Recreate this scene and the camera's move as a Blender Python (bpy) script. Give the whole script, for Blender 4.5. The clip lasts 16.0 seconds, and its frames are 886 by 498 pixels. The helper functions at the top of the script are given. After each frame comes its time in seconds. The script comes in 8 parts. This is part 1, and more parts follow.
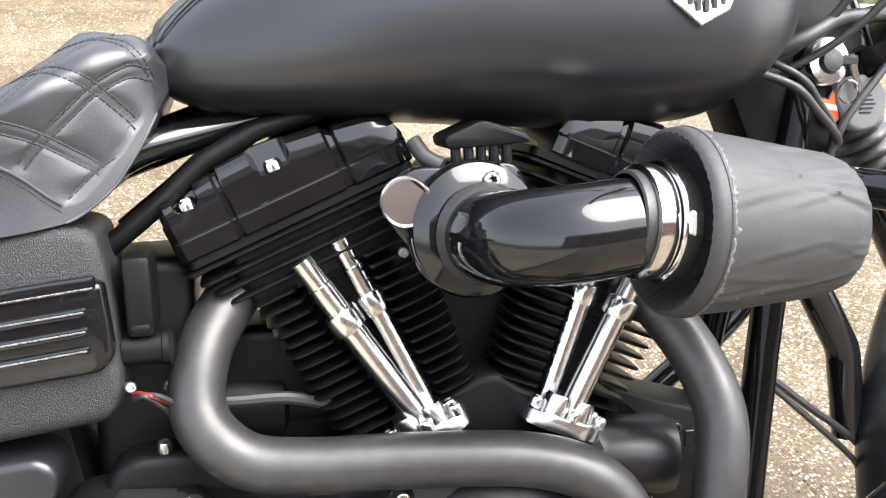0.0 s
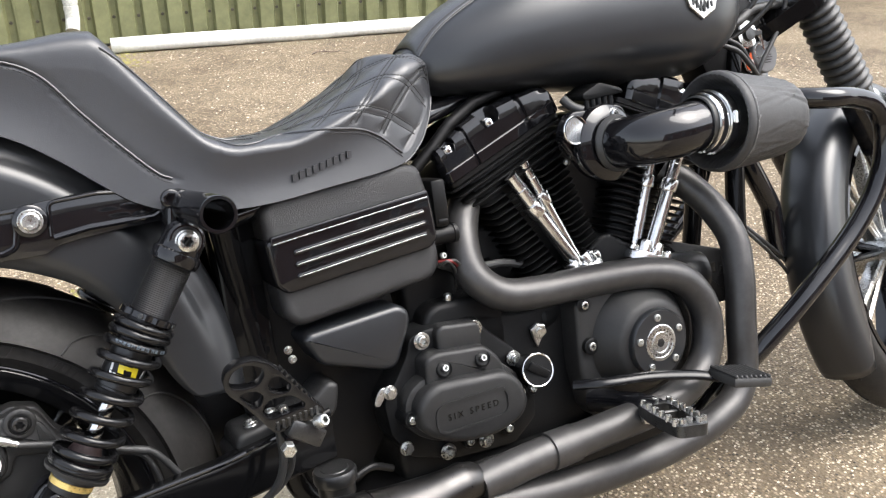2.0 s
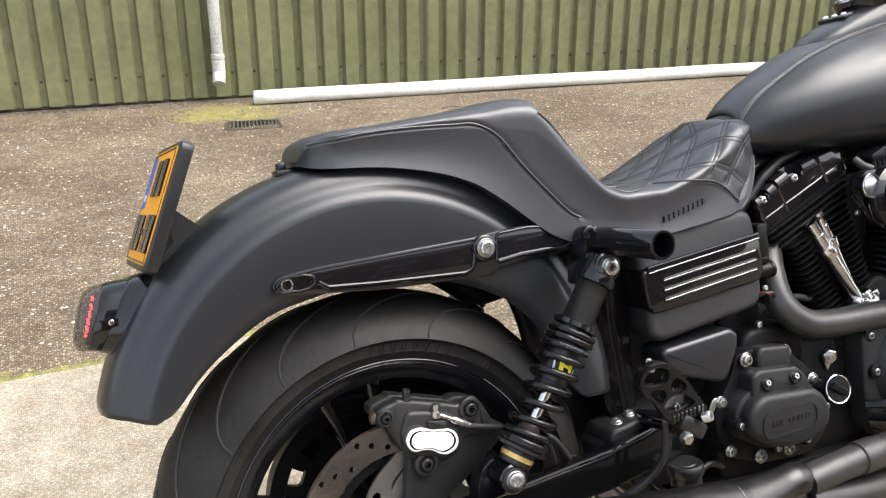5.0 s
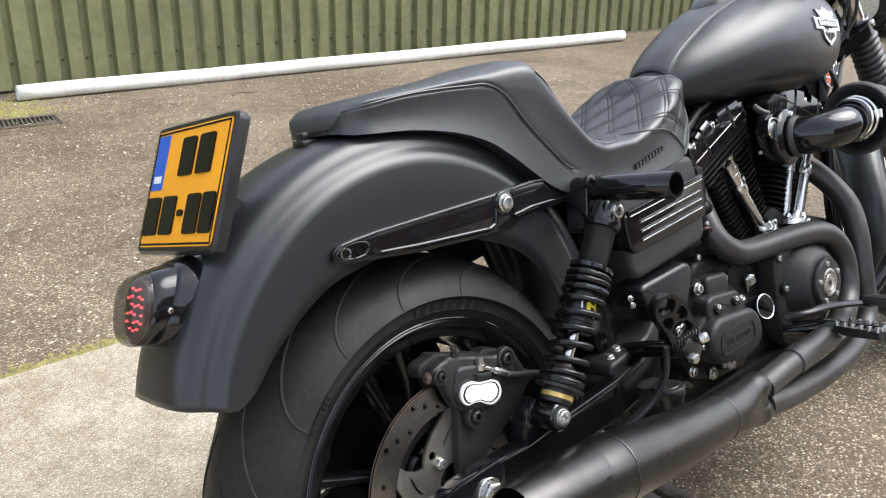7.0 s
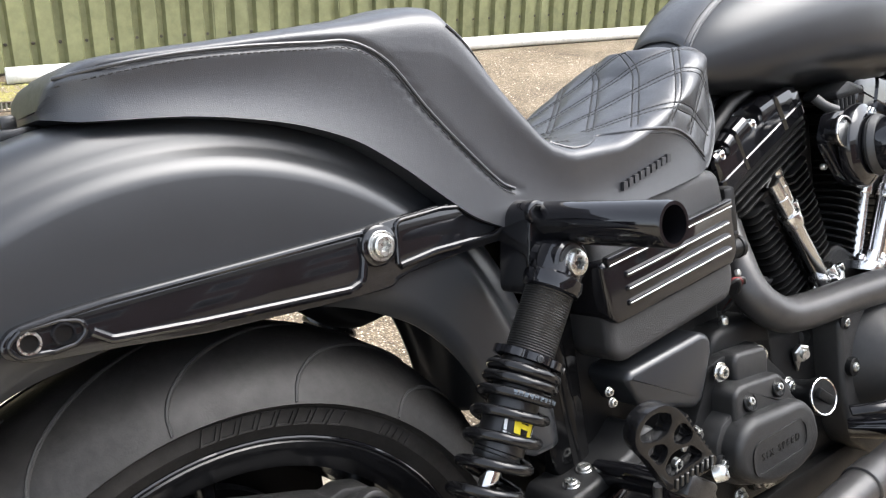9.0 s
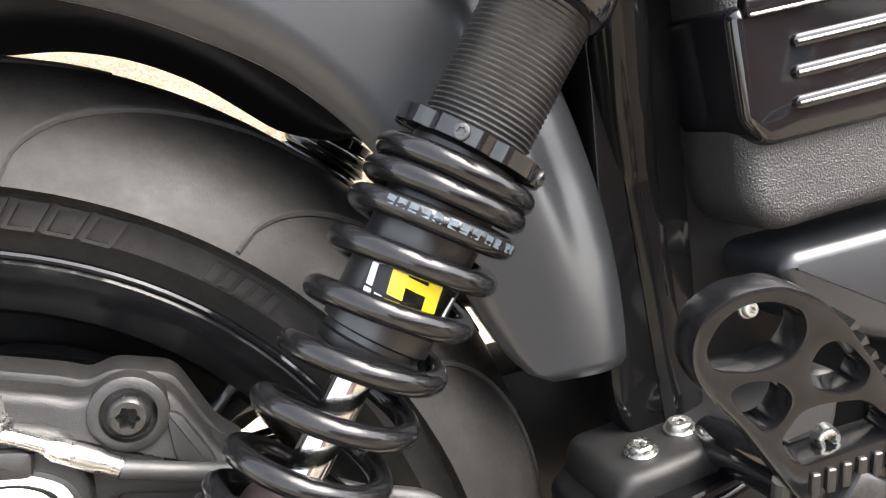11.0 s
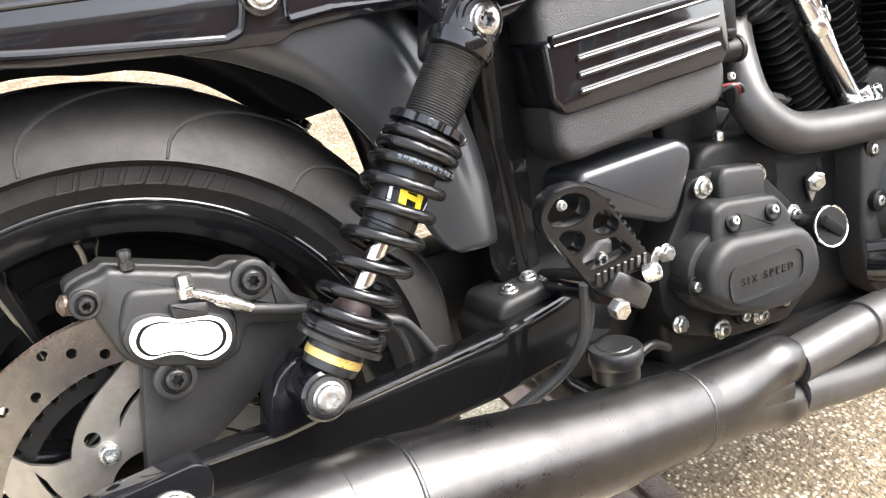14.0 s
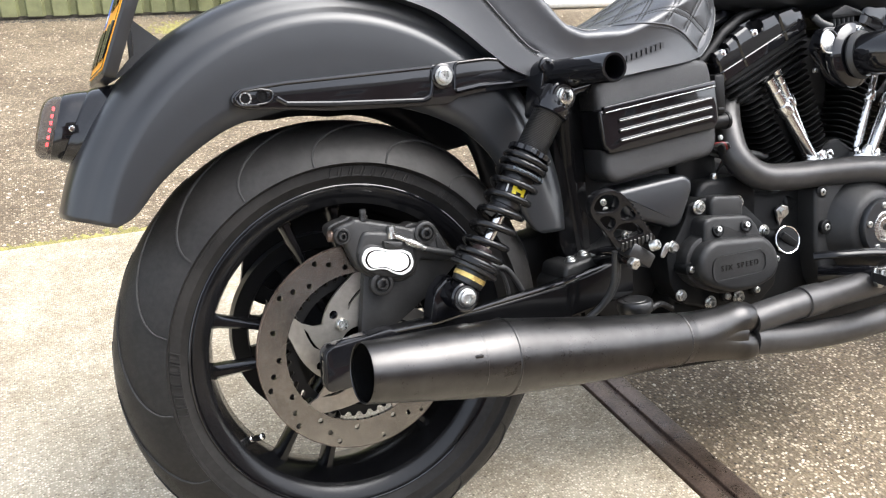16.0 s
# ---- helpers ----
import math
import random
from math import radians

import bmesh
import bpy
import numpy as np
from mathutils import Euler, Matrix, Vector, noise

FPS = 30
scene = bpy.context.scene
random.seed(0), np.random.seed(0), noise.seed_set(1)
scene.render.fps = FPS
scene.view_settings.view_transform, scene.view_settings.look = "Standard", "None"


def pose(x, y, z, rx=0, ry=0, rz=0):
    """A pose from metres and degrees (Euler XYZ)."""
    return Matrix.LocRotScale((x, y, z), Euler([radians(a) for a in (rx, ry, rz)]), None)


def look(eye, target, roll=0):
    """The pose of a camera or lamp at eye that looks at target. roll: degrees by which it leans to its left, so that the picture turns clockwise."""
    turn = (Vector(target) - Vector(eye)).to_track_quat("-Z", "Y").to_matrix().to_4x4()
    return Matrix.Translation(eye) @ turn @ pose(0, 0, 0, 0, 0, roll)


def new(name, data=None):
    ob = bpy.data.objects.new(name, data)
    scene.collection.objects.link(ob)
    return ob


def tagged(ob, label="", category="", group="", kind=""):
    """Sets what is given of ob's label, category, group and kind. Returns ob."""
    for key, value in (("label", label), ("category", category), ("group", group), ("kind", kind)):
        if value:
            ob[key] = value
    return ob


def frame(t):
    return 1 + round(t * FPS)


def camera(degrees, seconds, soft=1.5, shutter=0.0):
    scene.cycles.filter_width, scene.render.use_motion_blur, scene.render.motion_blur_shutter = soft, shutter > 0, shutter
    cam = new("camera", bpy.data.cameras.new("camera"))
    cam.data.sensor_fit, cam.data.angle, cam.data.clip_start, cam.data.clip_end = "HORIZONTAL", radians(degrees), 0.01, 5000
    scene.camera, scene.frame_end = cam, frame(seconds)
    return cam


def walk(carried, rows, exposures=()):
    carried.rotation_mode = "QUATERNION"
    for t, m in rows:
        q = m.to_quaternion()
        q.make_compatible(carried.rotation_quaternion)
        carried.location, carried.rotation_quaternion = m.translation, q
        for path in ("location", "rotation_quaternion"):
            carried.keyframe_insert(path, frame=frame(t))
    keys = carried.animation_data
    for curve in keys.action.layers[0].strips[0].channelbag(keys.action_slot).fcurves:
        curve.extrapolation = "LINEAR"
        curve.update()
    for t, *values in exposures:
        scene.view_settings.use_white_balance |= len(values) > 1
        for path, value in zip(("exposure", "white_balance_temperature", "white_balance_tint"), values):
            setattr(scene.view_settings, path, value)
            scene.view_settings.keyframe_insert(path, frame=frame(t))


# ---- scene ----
cam = camera(54.2, 16.0, 1.2)
PATH = [
    (0, (0.7374, -0.5474, 0.9781), (1.1742, 1.1926, 0.0942), 2.66),
    (0.5, (0.611, -0.579, 0.999), (1.265, 1.076, 0.088), 3.8),
    (1, (0.474, -0.705, 1.033), (1.219, 0.934, 0.162), 2.7),
    (1.5, (0.314, -0.795, 1.047), (1.13, 0.826, 0.207), 1.4),
    (2, (0.139, -0.878, 1.061), (1.006, 0.723, 0.233), 0.0),
    (2.5, (0.044, -0.938, 1.059), (0.906, 0.677, 0.254), 0.2),
    (3, (-0.03, -1.009, 1.082), (0.778, 0.647, 0.303), 0.7),
    (3.5, (-0.079, -1.061, 1.142), (0.694, 0.621, 0.385), 1.4),
    (4, (-0.161, -1.009, 1.159), (0.593, 0.694, 0.429), 1.6),
    (4.5, (-0.26, -0.902, 1.146), (0.492, 0.803, 0.419), 1.1),
    (4.7, (-0.292, -0.897, 1.136), (0.455, 0.812, 0.417), 0.5),
    (6.8, (-0.715, -0.731, 1.105), (0.498, 0.672, 0.355), 0.7),
    (7, (-0.689, -0.716, 1.096), (0.559, 0.659, 0.355), 1.1),
    (7.5, (-0.557, -0.664, 1.08), (0.723, 0.681, 0.337), 2.1),
    (8, (-0.446, -0.62, 1.068), (0.849, 0.718, 0.339), 1.6),
    (8.2, (-0.416, -0.582, 1.056), (0.91, 0.728, 0.329), 1.8),
    (10.3, (0.0993, -0.3644, 0.7727), (0.7235, 1.3613, -0.0224), -0.38),
    (10.5, (0.1187, -0.3473, 0.7436), (0.6952, 1.3944, -0.0528), -0.94),
    (11, (0.1479, -0.3063, 0.7141), (0.6636, 1.4288, -0.1364), -1.99),
    (11.5, (0.1411, -0.3007, 0.6937), (0.6277, 1.4170, -0.2079), -3.12),
    (12, (0.1378, -0.3161, 0.7036), (0.6251, 1.3792, -0.2390), -3.72),
    (12.5, (0.1109, -0.3529, 0.7261), (0.6485, 1.3182, -0.2322), -3.67),
    (13, (0.0384, -0.4239, 0.7760), (0.6563, 1.2242, -0.1738), -2.34),
    (13.5, (-0.005, -0.502, 0.826), (0.766, 1.06, -0.156), -0.0),
    (14, (-0.06, -0.556, 0.848), (0.826, 0.956, -0.115), 0.1),
    (14.5, (-0.169, -0.617, 0.879), (0.748, 0.894, -0.056), -0.1),
    (15, (-0.246, -0.725, 0.893), (0.643, 0.823, -0.009), 0.3),
    (15.5, (-0.318, -0.869, 0.929), (0.52, 0.726, 0.06), 1.3),
    (16, (-0.35, -0.989, 0.989), (0.432, 0.649, 0.15), 1.5),
]
EXPOSURES = [(0.0, 2.75, 6500, 10), (1.0, 2.36, 6520, 10), (2.0, 2.05, 6540, 10), (4.7, 1.76, 6560, 10), (7.0, 1.60, 6300, 10), (8.2, 1.86, 6280, 10), (10.3, 2.94, 6720, 10), (12.5, 3.58, 6850, 10), (14.0, 3.17, 6680, 10), (15.0, 2.82, 6540, 10), (16.0, 2.18, 6380, 10)]
walk(cam, [(t, look(eye, target, roll)) for t, eye, target, roll in PATH], EXPOSURES)

# ---- daylight: bright, lightly overcast ----
world = bpy.data.worlds.new("world")
scene.world = world
world.use_nodes = True
_nt = world.node_tree
_sky = _nt.nodes.new("ShaderNodeTexSky")
_sky.sky_type = "NISHITA"
_sky.sun_disc = False
_sky.sun_elevation = radians(59)
_sky.sun_rotation = radians(121)
_sky.air_density, _sky.dust_density, _sky.ozone_density = 1.0, 3.0, 1.0
_hsv = _nt.nodes.new("ShaderNodeHueSaturation")
_hsv.inputs["Saturation"].default_value = 0.4
_nt.links.new(_sky.outputs["Color"], _hsv.inputs["Color"])
_nt.links.new(_hsv.outputs["Color"], _nt.nodes["Background"].inputs["Color"])
_nt.nodes["Background"].inputs["Strength"].default_value = 0.15
sun = new("sun", bpy.data.lights.new("sun", "SUN"))
sun.data.energy, sun.data.angle, sun.data.color = 1.1, radians(50), (1.0, 0.98, 0.95)
sun.matrix_world = look((3.8, -1.9, 6.5), (0.6, 0, 0.3))

# ---- materials ----
def material(name, base, rough=0.5, metal=0.0, grain=(0, 0), blotch=(0, 0), rough_var=0.0, coat=0.0, fine=400.0, detail=4.0, tint=None, emit=None, alpha_glass=False, spec=0.5):
    """base colour; grain=(scale, bump distance in m); blotch=(scale, strength of a colour variation)."""
    m = bpy.data.materials.new(name)
    m.use_nodes = True
    nt = m.node_tree
    b = nt.nodes["Principled BSDF"]
    b.inputs["Base Color"].default_value = (*base, 1)
    b.inputs["Roughness"].default_value = rough
    b.inputs["Metallic"].default_value = metal
    b.inputs["Specular IOR Level"].default_value = spec
    b.inputs["Coat Weight"].default_value = coat
    b.inputs["Coat Roughness"].default_value = 0.04
    tc = nt.nodes.new("ShaderNodeTexCoord")

    def noise_tex(scale, det=detail, r=0.6):
        n = nt.nodes.new("ShaderNodeTexNoise")
        n.inputs["Scale"].default_value, n.inputs["Detail"].default_value, n.inputs["Roughness"].default_value = scale, det, r
        nt.links.new(tc.outputs["Object"], n.inputs["Vector"])
        return n

    if blotch[1]:
        n = noise_tex(blotch[0])
        n2 = noise_tex(blotch[0] * 9)
        add = nt.nodes.new("ShaderNodeMath")
        add.operation = "ADD"
        nt.links.new(n.outputs["Fac"], add.inputs[0])
        nt.links.new(n2.outputs["Fac"], add.inputs[1])
        ramp = nt.nodes.new("ShaderNodeMapRange")
        ramp.inputs["From Min"].default_value, ramp.inputs["From Max"].default_value = 0.75, 1.25
        nt.links.new(add.outputs[0], ramp.inputs["Value"])
        mix = nt.nodes.new("ShaderNodeMix")
        mix.data_type = "RGBA"
        lo = tuple(c * (1 - blotch[1]) for c in base)
        hi = tint or tuple(min(1, c * (1 + blotch[1])) for c in base)
        mix.inputs["A"].default_value, mix.inputs["B"].default_value = (*lo, 1), (*hi, 1)
        nt.links.new(ramp.outputs["Result"], mix.inputs["Factor"])
        nt.links.new(mix.outputs["Result"], b.inputs["Base Color"])
    if rough_var:
        n = noise_tex(35)
        n2 = noise_tex(fine, 2)
        add = nt.nodes.new("ShaderNodeMath")
        add.operation = "ADD"
        nt.links.new(n.outputs["Fac"], add.inputs[0])
        nt.links.new(n2.outputs["Fac"], add.inputs[1])
        mr = nt.nodes.new("ShaderNodeMapRange")
        mr.inputs["From Min"].default_value, mr.inputs["From Max"].default_value = 0.7, 1.3
        mr.inputs["To Min"].default_value, mr.inputs["To Max"].default_value = max(0.02, rough - rough_var), rough + rough_var
        nt.links.new(add.outputs[0], mr.inputs["Value"])
        nt.links.new(mr.outputs["Result"], b.inputs["Roughness"])
    if grain[1]:
        n = noise_tex(grain[0], 3, 0.55)
        bp = nt.nodes.new("ShaderNodeBump")
        bp.inputs["Strength"].default_value, bp.inputs["Distance"].default_value = 1.0, grain[1]
        nt.links.new(n.outputs["Fac"], bp.inputs["Height"])
        nt.links.new(bp.outputs["Normal"], b.inputs["Normal"])
    if emit:
        b.inputs["Emission Color"].default_value, b.inputs["Emission Strength"].default_value = (*emit[0], 1), emit[1]
    return m


SATIN = material("satin_black_paint", (0.0112, 0.0122, 0.0140), 0.32, spec=0.52, blotch=(3, 0.10))
GLOSS = material("gloss_black_paint", (0.005, 0.005, 0.006), 0.07, rough_var=0.03, spec=0.5, blotch=(20, 0.3))
WRINKLE = material("wrinkle_black_coating", (0.015, 0.015, 0.016), 0.38, rough_var=0.08, grain=(850, 0.0012))
ENGINE = material("matte_black_castings", (0.005, 0.0052, 0.0055), 0.42, spec=0.16, rough_var=0.1, grain=(1500, 0.0002), blotch=(25, 0.35))
COVER = material("matte_black_cover_paint", (0.0125, 0.0125, 0.0127), 0.45, spec=0.33, rough_var=0.08, grain=(1500, 0.00025), blotch=(18, 0.2))
FIN = material("black_cylinder_fins", (0.004, 0.004, 0.0042), 0.42, spec=0.18, rough_var=0.1, grain=(900, 0.0001))
FRAMEPAINT = material("gloss_black_frame_paint", (0.0035, 0.0035, 0.0038), 0.12, spec=0.14, rough_var=0.05)
CHROME = material("chrome", (0.66, 0.66, 0.65), 0.13, 1.0, rough_var=0.05, blotch=(40, 0.08))
ALU = material("bright_aluminium", (0.5, 0.5, 0.49), 0.28, 1.0, rough_var=0.08, blotch=(50, 0.15))
PUSHROD = material("polished_pushrod_metal", (0.6, 0.6, 0.59), 0.2, 1.0, rough_var=0.05, blotch=(60, 0.12))
STEEL = material("zinc_plated_steel", (0.52, 0.52, 0.5), 0.3, 1.0, rough_var=0.1, blotch=(150, 0.25))
DARKSTEEL = material("blackened_steel", (0.05, 0.05, 0.05), 0.35, 0.8, rough_var=0.1, blotch=(80, 0.3))
CALIPER = material("dusty_black_caliper_paint", (0.0125, 0.0122, 0.012), 0.45, spec=0.4, rough_var=0.08, grain=(1500, 0.0002), blotch=(30, 0.3))
SPRINGPAINT = material("gloss_black_spring_paint", (0.005, 0.005, 0.0055), 0.17, spec=0.33, rough_var=0.05, blotch=(60, 0.4), grain=(500, 0.00008))
BUMPRUBBER = material("brown_bump_rubber", (0.035, 0.02, 0.02), 0.6, rough_var=0.1, blotch=(40, 0.3))
DISC = material("rubbed_disc_steel", (0.22, 0.213, 0.20), 0.27, 1.0, blotch=(9, 0.22))
CARRIER = material("blasted_disc_carrier_steel", (0.34, 0.32, 0.29), 0.42, 1.0, rough_var=0.05, blotch=(12, 0.12), grain=(900, 0.00004))
HEADER = material("black_ceramic_pipe", (0.042, 0.0405, 0.040), 0.4, 0.5, rough_var=0.06, blotch=(7, 0.2), grain=(900, 0.00006))
MUFFLER = material("brushed_dark_steel_muffler", (0.060, 0.058, 0.057), 0.33, 1.0, rough_var=0.07, blotch=(4, 0.18), grain=(500, 0.00005))
TYRE = material("black_rubber_tyre", (0.0145, 0.0138, 0.0132), 0.5, spec=0.16, rough_var=0.1, blotch=(14, 0.3), grain=(600, 0.00012))
RUBBER = material("black_rubber", (0.02, 0.02, 0.02), 0.5, rough_var=0.1, blotch=(60, 0.3))
PLASTIC = material("black_plastic", (0.0085, 0.0085, 0.0087), 0.36, rough_var=0.08, grain=(1200, 0.0001))
CLOTH = material("black_filter_sock", (0.024, 0.024, 0.025), 0.6, rough_var=0.05, grain=(1400, 0.0002), blotch=(40, 0.25))
GAITER = material("black_rubber_gaiter", (0.022, 0.022, 0.022), 0.45, rough_var=0.08)
YELLOW = material("yellow_plate", (0.85, 0.36, 0.01), 0.4, rough_var=0.05, blotch=(30, 0.06))
LABELYEL = material("yellow_print", (0.75, 0.6, 0.02), 0.35, blotch=(200, 0.1))
GOLD = material("gold_anodised_ring", (0.72, 0.52, 0.17), 0.35, 0.6, rough_var=0.1)
WHITE = material("white_print", (0.75, 0.75, 0.75), 0.4, blotch=(200, 0.1))
BLUE = material("blue_band", (0.02, 0.1, 0.5), 0.4, blotch=(60, 0.1))
ORANGE = material("orange_enamel", (0.7, 0.11, 0.03), 0.35, blotch=(100, 0.2))
# black for raised print, and for shade put into recesses as colour
INK_AND_SHADE = material("raised_black_characters", (0.005, 0.005, 0.005), 0.22, spec=0.25)
SMOKE = material("smoked_lens", (0.05, 0.041, 0.034), 0.06, spec=0.6, blotch=(30, 0.12))
SMOKE.node_tree.nodes["Principled BSDF"].inputs["Alpha"].default_value = 0.62
LED = material("red_led", (0.6, 0.02, 0.02), 0.3, emit=((1.0, 0.05, 0.06), 2.2))
PADWHITE = material("pale_silver_paint", (0.68, 0.68, 0.66), 0.3, rough_var=0.1, blotch=(60, 0.1))
PVC = material("white_pvc_pipe", (0.72, 0.72, 0.68), 0.4, blotch=(5, 0.14), grain=(200, 0.0002))
WHEELPAINT = material("black_wheel_paint", (0.0045, 0.0045, 0.005), 0.17, spec=0.27, rough_var=0.06, blotch=(15, 0.4))
PALEINK = material("worn_pale_blue_ink", (0.05, 0.065, 0.08), 0.5, blotch=(300, 0.5))
# darker than the tyre: the shade within its tread grooves, as colour
GROOVE_SHADE = material("dusty_tread_groove", (0.008, 0.0078, 0.0075), 0.8, blotch=(60, 0.4))
PVC_DIRTY = material("weathered_pvc", (0.5, 0.5, 0.46), 0.5, blotch=(9, 0.35), grain=(200, 0.0003))
MARK = material("dark_embossed_vinyl", (0.016, 0.016, 0.018), 0.5, blotch=(200, 0.3))
FRAY = material("frayed_grey_threads", (0.09, 0.09, 0.09), 0.7, blotch=(260, 0.8))
THREAD = material("dark_stitching_thread", (0.01, 0.01, 0.01), 0.7)
REDWIRE = material("red_wire", (0.14, 0.012, 0.012), 0.5)
GLASSDARK = material("dark_gauge_glass", (0.01, 0.01, 0.011), 0.03, coat=1.0)


def leather():
    m = material("black_vinyl", (0.016, 0.017, 0.020), 0.39, rough_var=0.05, spec=0.75)
    nt = m.node_tree
    b = nt.nodes["Principled BSDF"]
    tc = [n for n in nt.nodes if n.type == "TEX_COORD"][0]
    v = nt.nodes.new("ShaderNodeTexVoronoi")
    v.feature, v.inputs["Scale"].default_value = "DISTANCE_TO_EDGE", 700
    n = nt.nodes.new("ShaderNodeTexNoise")
    n.inputs["Scale"].default_value = 120
    mx = nt.nodes.new("ShaderNodeMath")
    mx.operation = "MULTIPLY_ADD"
    mx.inputs[1].default_value = 0.9
    bp = nt.nodes.new("ShaderNodeBump")
    bp.inputs["Strength"].default_value, bp.inputs["Distance"].default_value = 0.35, 0.0005
    nt.links.new(tc.outputs["Object"], v.inputs["Vector"])
    nt.links.new(tc.outputs["Object"], n.inputs["Vector"])
    nt.links.new(v.outputs["Distance"], mx.inputs[0])
    nt.links.new(n.outputs["Fac"], mx.inputs[2])
    nt.links.new(mx.outputs[0], bp.inputs["Height"])
    nt.links.new(bp.outputs["Normal"], b.inputs["Normal"])
    return m


LEATHER = leather()


def turned(m, centre):
    """Fine turned rings round an axle along y."""
    nt = m.node_tree
    tc = [n for n in nt.nodes if n.type == "TEX_COORD"][0]
    mp = nt.nodes.new("ShaderNodeMapping")
    mp.inputs["Location"].default_value = tuple(-c for c in centre)
    w = nt.nodes.new("ShaderNodeTexWave")
    w.wave_type, w.rings_direction = "RINGS", "Y"
    w.inputs["Scale"].default_value, w.inputs["Distortion"].default_value, w.inputs["Detail"].default_value = 420.0, 2.0, 3.0
    bp = nt.nodes.new("ShaderNodeBump")
    bp.inputs["Strength"].default_value, bp.inputs["Distance"].default_value = 0.3, 0.00006
    nt.links.new(tc.outputs["Object"], mp.inputs["Vector"])
    nt.links.new(mp.outputs["Vector"], w.inputs["Vector"])
    nt.links.new(w.outputs["Fac"], bp.inputs["Height"])
    nt.links.new(bp.outputs["Normal"], nt.nodes["Principled BSDF"].inputs["Normal"])


turned(DISC, (0.0, 0.0, 0.338))


def ground_material(name, dark, light, stone, patch, scale=150.0, bump=0.003, stones=0.5, rough=0.8):
    """Exposed aggregate: small stones in a matrix, with large stains."""
    m = bpy.data.materials.new(name)
    m.use_nodes = True
    nt = m.node_tree
    b = nt.nodes["Principled BSDF"]
    tc = nt.nodes.new("ShaderNodeTexCoord")

    def link(a, c):
        nt.links.new(a, c)

    def tex(kind, scale_, **kw):
        n = nt.nodes.new(kind)
        n.inputs["Scale"].default_value = scale_
        link(tc.outputs["Object"], n.inputs["Vector"])
        for k, val in kw.items():
            n.inputs[k].default_value = val
        return n

    v = tex("ShaderNodeTexVoronoi", scale)
    v2 = tex("ShaderNodeTexVoronoi", scale * 2.3)
    big = tex("ShaderNodeTexNoise", 0.9, Detail=6.0, Roughness=0.65)
    mid = tex("ShaderNodeTexNoise", 9.0, Detail=5.0, Roughness=0.7)
    # per-stone colour from the cell
    sep = nt.nodes.new("ShaderNodeSeparateColor")
    link(v.outputs["Color"], sep.inputs["Color"])
    ramp = nt.nodes.new("ShaderNodeValToRGB")
    e = ramp.color_ramp.elements
    e[0].position, e[0].color = 0.0, (*dark, 1)
    e[1].position, e[1].color = 1.0, (*stone, 1)
    k = e.new(1.0 - stones)
    k.color = (*light, 1)
    link(sep.outputs["Red"], ramp.inputs["Fac"])
    # dark matrix between the stones
    mr = nt.nodes.new("ShaderNodeMapRange")
    mr.inputs["From Min"].default_value, mr.inputs["From Max"].default_value = 0.25, 0.62
    link(v.outputs["Distance"], mr.inputs["Value"])
    mix = nt.nodes.new("ShaderNodeMix")
    mix.data_type = "RGBA"
    mix.inputs["B"].default_value = (*[0.5 * (a + c) for a, c in zip(dark, light)], 1)
    link(mr.outputs["Result"], mix.inputs["Factor"])
    link(ramp.outputs["Color"], mix.inputs["A"])
    # stains at two scales
    sm = nt.nodes.new("ShaderNodeMath")
    sm.operation = "MULTIPLY_ADD"
    sm.inputs[1].default_value = 0.55
    link(mid.outputs["Fac"], sm.inputs[0])
    link(big.outputs["Fac"], sm.inputs[2])
    mr2 = nt.nodes.new("ShaderNodeMapRange")
    mr2.inputs["From Min"].default_value, mr2.inputs["From Max"].default_value = 0.64, 0.92
    link(sm.outputs[0], mr2.inputs["Value"])
    mul = nt.nodes.new("ShaderNodeMix")
    mul.data_type, mul.blend_type = "RGBA", "MULTIPLY"
    mul.inputs["Factor"].default_value = 1.0
    tone = nt.nodes.new("ShaderNodeMix")
    tone.data_type = "RGBA"
    tone.inputs["A"].default_value, tone.inputs["B"].default_value = (*patch, 1), (1.1, 1.08, 1.04, 1)
    link(mr2.outputs["Result"], tone.inputs["Factor"])
    link(mix.outputs["Result"], mul.inputs["A"])
    link(tone.outputs["Result"], mul.inputs["B"])
    link(mul.outputs["Result"], b.inputs["Base Color"])
    b.inputs["Roughness"].default_value = rough
    add = nt.nodes.new("ShaderNodeMath")
    add.operation = "MULTIPLY_ADD"
    add.inputs[1].default_value = -0.5
    link(v2.outputs["Distance"], add.inputs[0])
    neg = nt.nodes.new("ShaderNodeMath")
    neg.operation = "MULTIPLY"
    neg.inputs[1].default_value = -1.0
    link(v.outputs["Distance"], neg.inputs[0])
    link(neg.outputs[0], add.inputs[2])
    bp = nt.nodes.new("ShaderNodeBump")
    bp.inputs["Strength"].default_value, bp.inputs["Distance"].default_value = 0.8, bump
    link(add.outputs[0], bp.inputs["Height"])
    link(bp.outputs["Normal"], b.inputs["Normal"])
    return m


